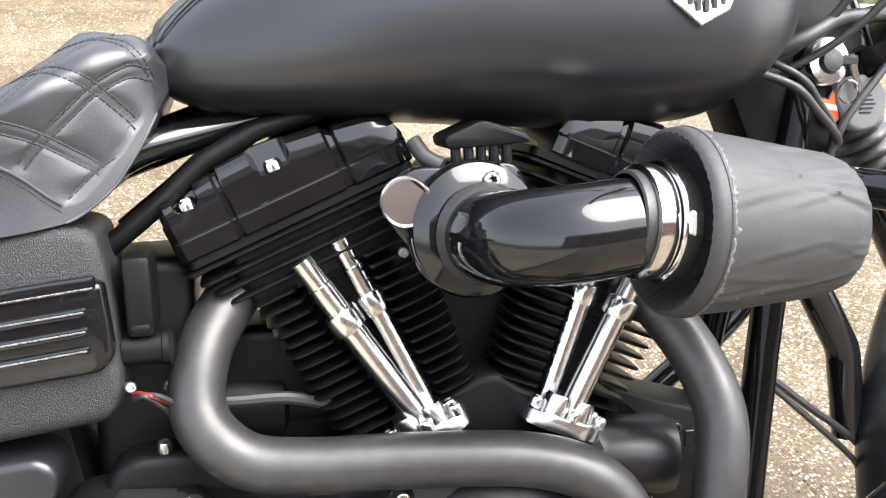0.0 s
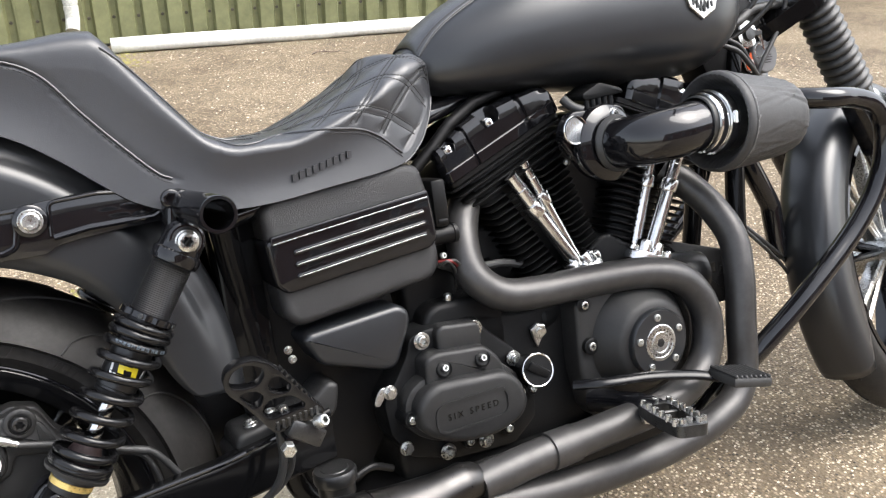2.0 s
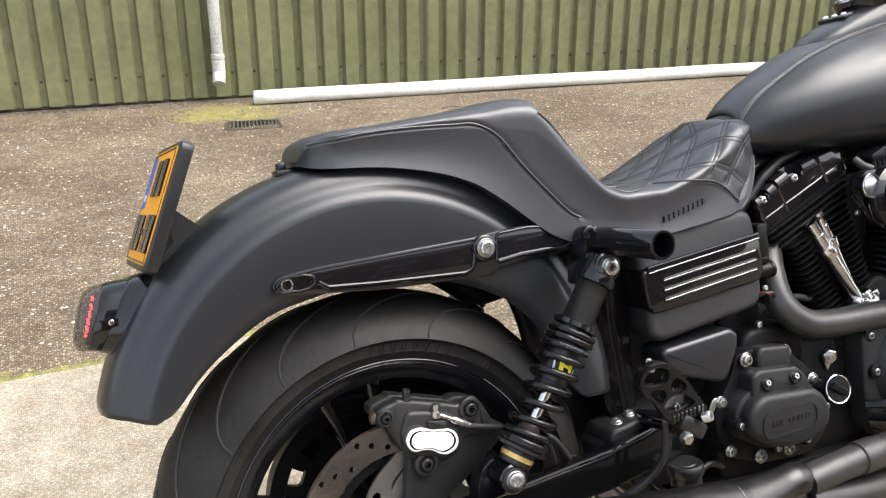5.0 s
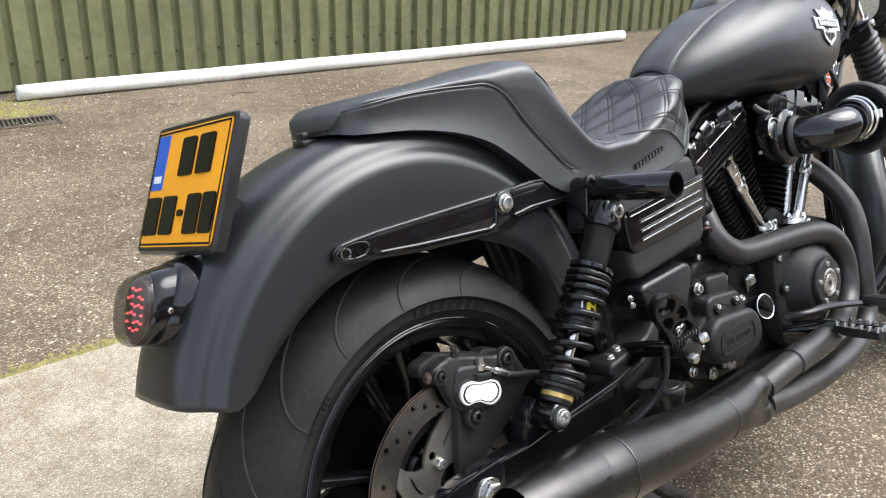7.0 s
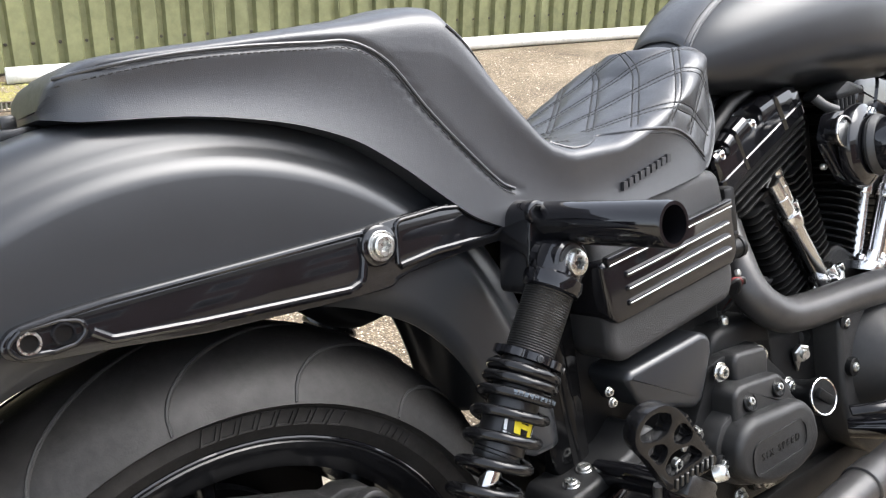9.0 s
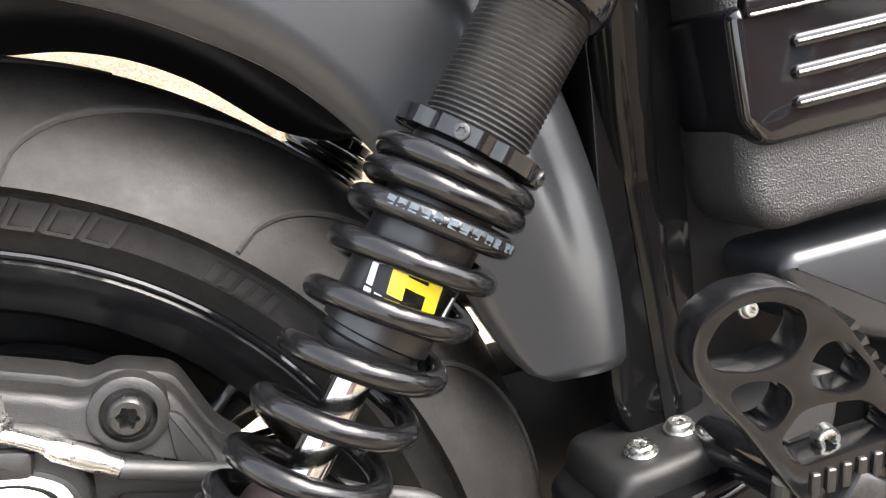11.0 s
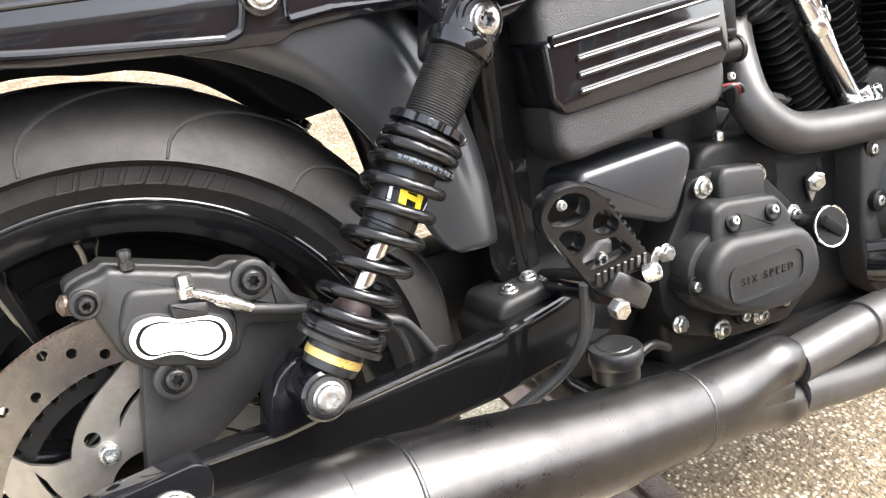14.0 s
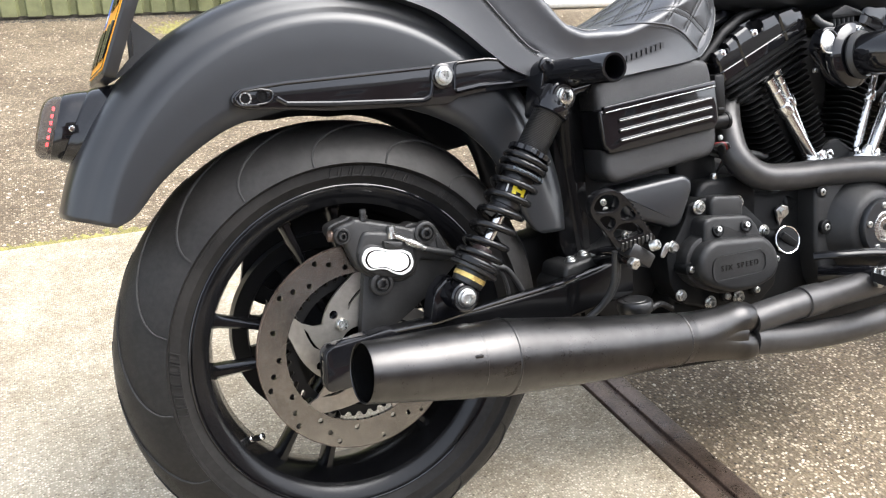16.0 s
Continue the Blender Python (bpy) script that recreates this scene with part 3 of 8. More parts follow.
def pebble_material():
    m = bpy.data.materials.new("mixed_pale_pebbles")
    m.use_nodes = True
    nt = m.node_tree
    g = nt.nodes.new("ShaderNodeNewGeometry")
    ramp = nt.nodes.new("ShaderNodeValToRGB")
    e = ramp.color_ramp.elements
    e[0].color, e[1].color = (0.09, 0.07, 0.05, 1), (0.62, 0.55, 0.44, 1)
    k = e.new(0.55)
    k.color = (0.3, 0.23, 0.16, 1)
    nt.links.new(g.outputs["Random Per Island"], ramp.inputs["Fac"])
    nt.links.new(ramp.outputs["Color"], nt.nodes["Principled BSDF"].inputs["Base Color"])
    nt.nodes["Principled BSDF"].inputs["Roughness"].default_value = 0.6
    return m


PEBBLE = pebble_material()
grit("pebbles", (0.65, 2.6, -1.0, 1.4, 0.0), 16000, 7, "small pale pebbles worn out of the tarmac", PEBBLE, 0.0034)
grit("far_pebbles", (-2.5, 4.5, 1.4, 5.2, 0.0), 14000, 8, "small pale pebbles worn out of the tarmac", PEBBLE, 0.0065)


def build_twig():
    bm = B()
    z = ground_z(4.2) + 0.004
    sweep(bm, smooth_path([(2.01, 4.30, z), (2.07, 4.33, z + 0.006), (2.15, 4.30, z + 0.002), (2.20, 4.32, z)]), 0.004, 6)
    sweep(bm, [(2.08, 4.33, z + 0.004), (2.12, 4.36, z + 0.008)], 0.003, 6)
    tagged(part("twig", bm, RUST), "small dry brown twig lying on the tarmac", "twig")


build_twig()


def build_far_building():
    """The brick house across the yard, seen only in the polished parts."""
    root = tagged(new("brick_building"), "red brick building across the yard with a dark roof", "building")
    bm = B()
    block(bm, -4.0, 26.0, -14.2, -13.8, 0, 5.6)
    part("wall", bm, BRICKS, root)
    bm = B()
    r = [[Vector((x, y, z)) for y, z in ((-13.4, 5.5), (-17.0, 8.4), (-17.1, 8.2), (-13.4, 5.35))] for x in (-4.4, 26.4)]
    loft(bm, r)
    part("roof", bm, PLINTH, root)
    for z in (0.9, 3.4):
        for x in (-1.4, 3.2, 7.4, 11.6, 15.8, 20.0):
            bm = B()
            block(bm, x - 0.8, x + 0.8, -13.82, -13.76, z, z + 1.4)
            w = part("window", bm, PVC, root)
            bm = B()
            block(bm, x - 0.7, x + 0.7, -13.77, -13.74, z + 0.1, z + 1.3)
            part("pane", bm, GLASSDARK, w)


build_far_building()


def build_car():
    """A dark parked car beyond the front wheel: its lower body, sill and wheels show."""
    root = tagged(new("parked_car"), "dark green parked car across the yard", "car")
    drop = ground_z(3.05)
    m = Matrix.Translation((9.233, 2.02, drop / 2)) @ pose(0, 0, 0, 0, 0, -75.5) @ Matrix.Rotation(drop / 2.58, 4, 'Y')
    prof = [(-2.0, 0.22), (-2.05, 0.6), (-1.95, 0.85), (-1.3, 0.95), (-0.75, 1.38), (0.7, 1.42), (1.45, 0.98), (2.0, 0.86), (2.12, 0.6), (2.05, 0.2)]
    bm = B()
    pts = round_poly(prof, 0.12, 4)
    slab(bm, pts, 0.82, -0.82, 0.1, 3)
    bmesh.ops.transform(bm, matrix=m, verts=bm.verts[:])
    part("body", bm, CARPAINT, root)
    bm = B()
    block(bm, -1.3, 1.3, -0.84, -0.80, 0.17, 0.26, 0.01, 1, m=m)
    part("sill", bm, PLASTIC, root)
    for x in (-1.28, 1.3):
        for y, s in ((-0.84, 1), (0.66, 1)):
            bm = B()
            lathe(bm, (x, y, 0.31), (0, 1, 0), [(0.0, 0.2), (0, 0.29), (0.02, 0.31), (0.17, 0.31), (0.19, 0.28), (0.19, 0.1)], 28)
            bmesh.ops.transform(bm, matrix=m, verts=bm.verts[:])
            w = part("wheel", bm, TYRE, root)
            bm = B()
            lathe(bm, (x, y - 0.004, 0.31), (0, 1, 0), [(0, 0.05), (0.0, 0.19), (0.03, 0.2)], 20)
            bmesh.ops.transform(bm, matrix=m, verts=bm.verts[:])
            part("hub_cap", bm, STEEL, w)


build_car()

# ---- the motorcycle: built upright (x ahead, y to its left, z up), then leant on its stand ----
bike = tagged(new("motorcycle"), "matte black custom V-twin motorcycle leaning on its stand", "motorcycle")
bike.matrix_world = pose(0, 0, 0, -16, 0, 0)
AXLE = Vector((0.0, 0.0, 0.333))
R_TYRE = 0.322


def wheel_ring(bm, profile, c, n=96, start=(0, 0, 1)):
    """Turns (y, radius) pairs round the wheel's axle."""
    return lathe(bm, c, (0, 1, 0), [(y, r) for y, r in profile], n, cap=False, start=start)


def build_rear_wheel():
    c = AXLE
    bm = B()
    lip = 0.232
    wheel_ring(bm, [(-0.062, 0.205), (-0.07, 0.215), (-0.074, lip - 0.004), (-0.071, lip), (-0.066, lip - 0.002), (-0.06, 0.222), (-0.035, 0.212), (0, 0.2), (0.035, 0.212), (0.06, 0.222), (0.066, lip - 0.002), (0.071, lip), (0.074, lip - 0.004), (0.07, 0.215), (0.062, 0.205), (0.03, 0.196), (0, 0.19), (-0.03, 0.196), (-0.062, 0.205)], c)
    rim = part("rear_wheel", bm, WHEELPAINT, bike, "gloss black cast wheel with thin split spokes")
    for sy in (-1, 1):
        bm = B()
        ring = [c + Vector((0.2318 * math.sin(2 * math.pi * k / 120), sy * 0.0725, 0.2318 * math.cos(2 * math.pi * k / 120))) for k in range(121)]
        sweep(bm, ring, 0.0019, 8, cap=False)
        part("rim_lip", bm, GLOSS, rim, "glossy rolled lip of the rim")
    # tyre: crown, shoulders and side walls
    bm = B()
    prof = [(-0.066, 0.226), (-0.074, 0.236), (-0.079, 0.243), (-0.081, 0.245), (-0.0815, 0.2585), (-0.083, 0.26)]
    for k in range(15):
        a = -1 + 2 * k / 14
        th = a * math.radians(66)
        prof.append((0.091 * math.sin(th) / math.sin(math.radians(66)), R_TYRE - 0.084 * (1 - math.cos(th)) / (1 - math.cos(math.radians(66))) * 0.70))
    prof += [(-y, r) for y, r in reversed(prof[:6])]
    wheel_ring(bm, prof, c, 128)
    tyre = part("tyre", bm, TYRE, rim, "wide black tyre with curved tread grooves", angle=20)
    # tread grooves: thin strips curving over the shoulders, groove shade put into their dark colour
    def crown(th_deg):
        th = math.radians(th_deg)
        return 0.091 * math.sin(th) / math.sin(math.radians(66)), R_TYRE - 0.084 * (1 - math.cos(th)) / (1 - math.cos(math.radians(66))) * 0.70

    for side in (-1, 1):
        for k in range(16):
            base = 2 * math.pi * (k + (0.5 if side > 0 else 0)) / 16 - 0.136
            lines = [(0.0, 65, 8, 0.5, 0.66, 1.35, 0.0021)]
            for lead, t0, t1, bend, pa, pb, wd in lines:
                pts = []
                for j in range(21):
                    u = j / 20
                    y, r = crown(t0 + (t1 - t0) * u ** pa)
                    ang = base + lead + bend * u ** pb
                    pts.append(Vector((c.x + (r + 0.0001) * math.sin(ang), side * y, c.z + (r + 0.0001) * math.cos(ang))))
                bm = B()
                sweep(bm, pts, lambda q: wd * (0.3 + 0.7 * math.sin(math.pi * min(1, 0.08 + q * 0.9)) ** 0.5), 6)
                part("tread_groove", bm, GROOVE_SHADE, tyre)
    # raised outlines in place of the lettering on the side wall
    def raised(a0, n, w, r0, r1, gap):
        for j in range(n):
            a = a0 + j * w * gap
            bm = B()
            th = 0.0017 / r0
            hr = 0.0016
            q = [(r0, a), (r0, a + w), (r1, a + w), (r1, a)]
            qi = [(r0 + hr, a + th), (r0 + hr, a + w - th), (r1 - hr, a + w - th), (r1 - hr, a + th)]
            sl = 0.35 * w
            def ring(qq, y):
                return [Vector((c.x + r * math.sin(t + sl * (r - r0) / (r1 - r0)), y, c.z + r * math.cos(t + sl * (r - r0) / (r1 - r0)))) for r, t in qq]
            if w > 0.03:
                loft(bm, [ring(q, -0.0805), ring(q, -0.0830), ring(qi, -0.0830), ring(qi, -0.0805)], cap=False)
            else:
                loft(bm, [ring(q, -0.0805), ring(q, -0.0826)])
            part("side_wall_mark", bm, TYRE, tyre)

    raised(-0.06, 8, 0.054, 0.2445, 0.2580, 1.2)
    raised(0.62, 5, 0.020, 0.2465, 0.2560, 1.5)
    raised(-0.95, 9, 0.018, 0.2475, 0.2550, 1.5)
    raised(-1.75, 6, 0.05, 0.2445, 0.2580, 1.2)
    # spokes: five pairs of blades
    for k in range(5):
        for off in (-1, 1):
            aa = 2 * math.pi * k / 5 + math.radians(-82)
            a0, a1 = aa + off * 0.24, aa + off * 0.185
            bm = B()
            rings = []
            for u in (0, 0.25, 0.6, 0.9, 1):
                a = a0 + (a1 - a0) * u
                d, s = Vector((math.sin(a), 0, math.cos(a))), Vector((math.cos(a), 0, -math.sin(a)))
                p = c + d * (0.045 + u * 0.158)
                w = 0.0082 - 0.0026 * math.sin(math.pi * min(1, u * 1.1)) + (0.004 if u == 1 else 0)
                h = 0.02 - 0.004 * u
                yc = -0.014
                rings.append([p + s * (w * i) + Vector((0, yc + h * j, 0)) for i, j in ((-1, -0.55), (-0.45, -1), (0.45, -1), (1, -0.55), (1, 0.9), (-1, 0.9))])
            loft(bm, rings)
            part("spoke", bm, WHEELPAINT, rim)
    bm = B()
    lathe(bm, c, (0, 1, 0), [(-0.062, 0.02), (-0.062, 0.052), (-0.055, 0.055), (-0.03, 0.05), (0.03, 0.05), (0.06, 0.06), (0.075, 0.06), (0.075, 0.02)], 40)
    part("hub", bm, WHEELPAINT, rim)
    # guard over the belt on the far side
    bm = B()
    slab(bm, round_poly([(-0.12, 0.40), (-0.10, 0.49), (-0.05, 0.545), (0.02, 0.56), (0.11, 0.535), (0.17, 0.47), (0.18, 0.40), (0.1, 0.37), (-0.08, 0.37)], 0.03, 4), 0.115, 0.128, 0.003, 2)
    part("belt_guard", bm, FIN, bike, "black plastic belt guard on the far side")
    # drive pulley on the far side
    bm = B()
    lathe(bm, c, (0, 1, 0), [(0.078, 0.125), (0.078, 0.148), (0.104, 0.148), (0.104, 0.125), (0.09, 0.12), (0.078, 0.125)], 70, cap=False)
    pulley = part("drive_pulley", bm, FIN, rim)
    bm = B()
    windows = []
    for k in range(15):
        a0, a1 = 2 * math.pi * k / 15, 2 * math.pi * (k + 0.62) / 15
        windows.append([Vector((c.x + r * math.sin(a), c.z + r * math.cos(a))) for r, a in ((0.100, a0 + 0.03), (0.104, a0), (0.119, a0), (0.123, a0 + 0.03), (0.123, a1 - 0.03), (0.119, a1), (0.104, a1), (0.100, a1 - 0.03))])
    plate(bm, circle(c.x, c.z, 0.1275, 72), windows + [circle(c.x, c.z, 0.05, 40)], 0.084, 0.096)
    part("pulley_web", bm, FIN, pulley)
    # slotted and drilled disc
    bm = B()
    cx, cz = c.x, c.z + 0.005
    def polar(r, a):
        return Vector((cx + r * math.sin(a), cz + r * math.cos(a)))

    drilled = []
    for k in range(13):
        a = 2 * math.pi * k / 13 + 0.1
        for r, da in ((0.1375, 0.0), (0.1275, 0.13), (0.1165, 0.30)):
            if (k + int(r * 1000)) % 7:
                drilled.append(circle(*polar(r, a + da), 0.0040, 12))
    holes = []
    # five long openings between spiral arms; each arm has a slot and two round holes
    for k in range(5):
        a0 = 2 * math.pi * k / 5 + 0.05
        sweep_a = 1.04
        outer = [polar(0.1065, a0 - sweep_a * q / 10) for q in range(11)]
        inner = [polar(0.1045 - 0.0385 * (q / 8) ** 0.75, a0 - sweep_a * (0.04 + 0.86 * q / 8)) for q in range(8, -1, -1)]
        holes.append(outer + [polar(0.092, a0 - sweep_a * 1.03), polar(0.076, a0 - sweep_a)] + inner)
        mid = [(0.083 - 0.022 * q / 6, a0 + 0.10 - 0.34 * q / 6) for q in range(7)]
        up = [polar(r + 0.0048, a + 0.035) for r, a in mid]
        low = [polar(r - 0.0048, a - 0.035) for r, a in reversed(mid)]
        holes.append(up + low)
        holes.append(circle(*polar(0.062, a0 - 0.62), 0.0062, 16))
    holes.append(circle(cx, cz, 0.03, 30))
    plate(bm, circle(cx, cz, 0.1082, 96), holes, -0.0872, -0.0918)
    disc = part("brake_disc", bm, CARRIER, rim, "drilled steel brake disc with spiral arms")
    bm = B()
    plate(bm, circle(cx, cz, 0.146, 96), drilled + [circle(cx, cz, 0.1065, 72)], -0.0865, -0.0925)
    part("friction_ring", bm, DISC, disc, "darker rubbed ring drilled with many holes")
    for y in (-0.0870, -0.0920):
        bm = B()
        sweep(bm, [Vector((cx + 0.146 * math.sin(2 * math.pi * k / 96), y, cz + 0.146 * math.cos(2 * math.pi * k / 96))) for k in range(97)], 0.0007, 6, cap=False)
        part("worn_edge", bm, RUST, disc, "brownish worn edge of the disc")
    bm = B()
    teeth = []
    for k in range(160):
        a = 2 * math.pi * k / 160
        r = 0.104 if k % 4 < 2 else 0.098
        teeth.append(Vector((cx + r * math.sin(a), cz + r * math.cos(a))))
    plate(bm, teeth, [circle(cx, cz, 0.088, 60)], -0.074, -0.080)
    part("sensor_ring", bm, FIN, disc, "dark toothed ring")
    for k in range(5):
        a = 2 * math.pi * (k + 0.55) / 5
        button_bolt("disc_bolt", (cx + 0.045 * math.sin(a), -0.0925, cz + 0.045 * math.cos(a)), (0, -1, 0), 0.0085, 0.008, disc, STEEL)
    # valve
    bm = B()
    a = math.radians(-124)
    p = c + Vector((math.sin(a), 0, math.cos(a))) * 0.198
    dirv = (Vector((-math.sin(a), 0, -math.cos(a))) + Vector((0, -1.4, 0))).normalized()
    lathe(bm, p + Vector((0, -0.04, 0)), dirv, [(0, 0.006), (0.012, 0.006), (0.012, 0.0042), (0.02, 0.0042), (0.02, 0.005), (0.034, 0.005), (0.036, 0.003)], 14)
    part("valve_stem", bm, CHROME, rim)
    return rim


build_rear_wheel()

FC = Vector((0.0, 0.0, 0.47))
FAR_EDGE = [(-3, 0.306), (22.5, 0.306), (24, 0.28), (25.5, 0.262), (33, 0.235), (48, 0.221), (57, 0.213), (64, 0.206), (79, 0.192), (100, 0.194), (112, 0.208), (126, 0.23), (140, 0.25), (153, 0.270), (159, 0.280), (162, 0.289), (164.4, 0.304)]
EDGE = [(-3, 0.306), (-2.4, 0.297), (-1, 0.2885), (1.5, 0.2795), (5.0, 0.2715), (9.0, 0.266), (14.0, 0.2615), (20.0, 0.2575), (26.5, 0.253), (38, 0.2425), (48, 0.230), (66, 0.213), (83, 0.203), (112, 0.217), (126, 0.234), (140, 0.25), (153, 0.270), (159, 0.280), (162, 0.289), (164.4, 0.304)]


def build_rear_fender():
    def section(phi):
        re = lerp_table(EDGE, phi)
        a = math.radians(phi)
        d = Vector((math.cos(a), 0, math.sin(a)))
        # crown, a pressed ledge all along the flank, then the flat side; the ledge runs out towards the front end
        half = [(0.0, 0.0, 0.369), (0.03, 0.03, 0.3685), (0.054, 0.056, 0.3655), (0.069, 0.073, 0.3590), (0.0768, 0.0845, 0.3495), (0.0798, 0.0895, 0.3415), (0.0812, 0.092, 0.3360), (0.0838, 0.0932, 0.3318), (0.0880, 0.094, 0.3270), (0.0924, 0.0945, 0.3215), (0.0947, 0.0948, 0.3155)]
        fade = max(0.0, min(1.0, (phi + 1) / 16))

        def flank(low):
            line = [(y0 + (y - y0) * fade, r) for y, y0, r in half]
            # the flat side is spread evenly down to the lower edge
            return line + [(0.0953, 0.310 - (0.310 - low) * k / 3) for k in range(4)]

        # the far side is cut back towards the belt
        near, far = flank(min(re, 0.306)), flank(min(lerp_table(FAR_EDGE, phi), 0.306))
        pts = [FC + d * r + Vector((0, -y, 0)) for y, r in reversed(near)]
        pts += [FC + d * r + Vector((0, y, 0)) for y, r in far[1:]]
        return pts

    bm = B()
    rings = [section(-3 + (164.4 + 3) * k / 150) for k in range(151)]
    loft(bm, rings, close=False, cap=False)
    bmesh.ops.remove_doubles(bm, verts=bm.verts[:], dist=0.0004)
    f = part("rear_fender", bm, SATIN, bike, "satin black rounded rear fender with a pressed crease", angle=40, solid=0.003)
    return f


fender = build_rear_fender()


def build_strut():
    top = [(-0.136, 0.696), (-0.128, 0.705), (-0.10, 0.709), (-0.065, 0.711), (0.145, 0.7165), (0.18, 0.7195), (0.229, 0.7215), (0.27, 0.717), (0.325, 0.703)]
    bot = [(0.325, 0.686), (0.306, 0.676), (0.25, 0.674), (0.205, 0.671), (0.18, 0.668), (0.168, 0.661), (0.14, 0.661), (0.0, 0.667), (-0.06, 0.674), (-0.118, 0.679), (-0.135, 0.687)]
    bm = B()
    slab(bm, round_poly(top + bot, 0.008, 3), -0.0965, -0.1035, 0.002, 2)
    s = part("fender_strut", bm, GLOSS, bike, "gloss black forged fender strut with a recessed channel")
    # raised ridges that frame the channels, and the pocket round the two eyes at the tip
    for pts, r in (
        ([(-0.078, 0.6905), (-0.066, 0.682), (0.0, 0.6765), (0.126, 0.6695), (0.139, 0.674), (0.143, 0.690), (0.1445, 0.710)], 0.0036),
        ([(-0.122, 0.7035), (-0.10, 0.706), (-0.065, 0.7085), (0.0, 0.710), (0.1445, 0.7135)], 0.0026),
        ([(0.178, 0.678), (0.215, 0.6825), (0.285, 0.683), (0.2975, 0.689), (0.299, 0.706)], 0.0036),
        ([(0.176, 0.680), (0.179, 0.7165), (0.229, 0.7185), (0.27, 0.714), (0.30, 0.707)], 0.0024),
        ([(-0.104, 0.684), (-0.126, 0.6855), (-0.1315, 0.6945), (-0.122, 0.7025), (-0.098, 0.7035), (-0.0835, 0.7005), (-0.081, 0.692), (-0.089, 0.6855), (-0.104, 0.684)], 0.0022),
    ):
        bm = B()
        sweep(bm, bent_path([(x, -0.1038, z) for x, z in pts], 0.009, 6), r, 10)
        part("ridge", bm, GLOSS, s)
    for x, z, r in ((-0.118, 0.6935, 0.0085), (-0.096, 0.6945, 0.0085)):
        bm = B()
        lathe(bm, (x, -0.1025, z), (0, -1, 0), [(0.0, r * 0.72), (0.004, r * 0.72), (0.004, r * 0.9), (0.0, r)], 20, cap=False)
        part("lug", bm, GLOSS if x > -0.1 else STEEL, s)
        # the eye is closed by a black disc, its inner shade as colour
        bm = B()
        lathe(bm, (x, -0.1025, z), (0, -1, 0), [(0.0, r * 0.72), (0.0016, r * 0.7)], 16)
        part("hole", bm, INK_AND_SHADE, s)
    bm = B()
    lathe(bm, (0.158, -0.1025, 0.70), (0, -1, 0), [(0, 0.0185), (0.0055, 0.0175), (0.0068, 0.0155)], 28)
    part("bolt_boss", bm, GLOSS, s)
    button_bolt("strut_bolt", (0.158, -0.109, 0.70), (0, -1, 0), 0.0105, 0.008, s, STEEL, washer=1.25)
    return s


strut = build_strut()
mirrored(strut)


def build_stub():
    """The open pipe end that stands out sideways above the shock."""
    bm = B()
    lathe(bm, (0.318, -0.10, 0.689), (0.012, -1, 0.002), [(0, 0.019), (0.181, 0.0195), (0.183, 0.0185), (0.183, 0.0155), (0.05, 0.0155), (0.05, 0.002)], 32)
    s = part("side_tube", bm, GLOSS, bike, "short open black tube standing out sideways")
    bm = B()
    slab(bm, round_poly([(0.283, 0.63), (0.298, 0.624), (0.328, 0.676), (0.33, 0.7), (0.314, 0.713), (0.296, 0.702)], 0.012, 4), -0.105, -0.145, 0.005, 2)
    part("mount", bm, GLOSS, s)
    button_bolt("mount_bolt", (0.3, -0.145, 0.702), (0, -1, 0), 0.011, 0.006, s, GLOSS)


build_stub()


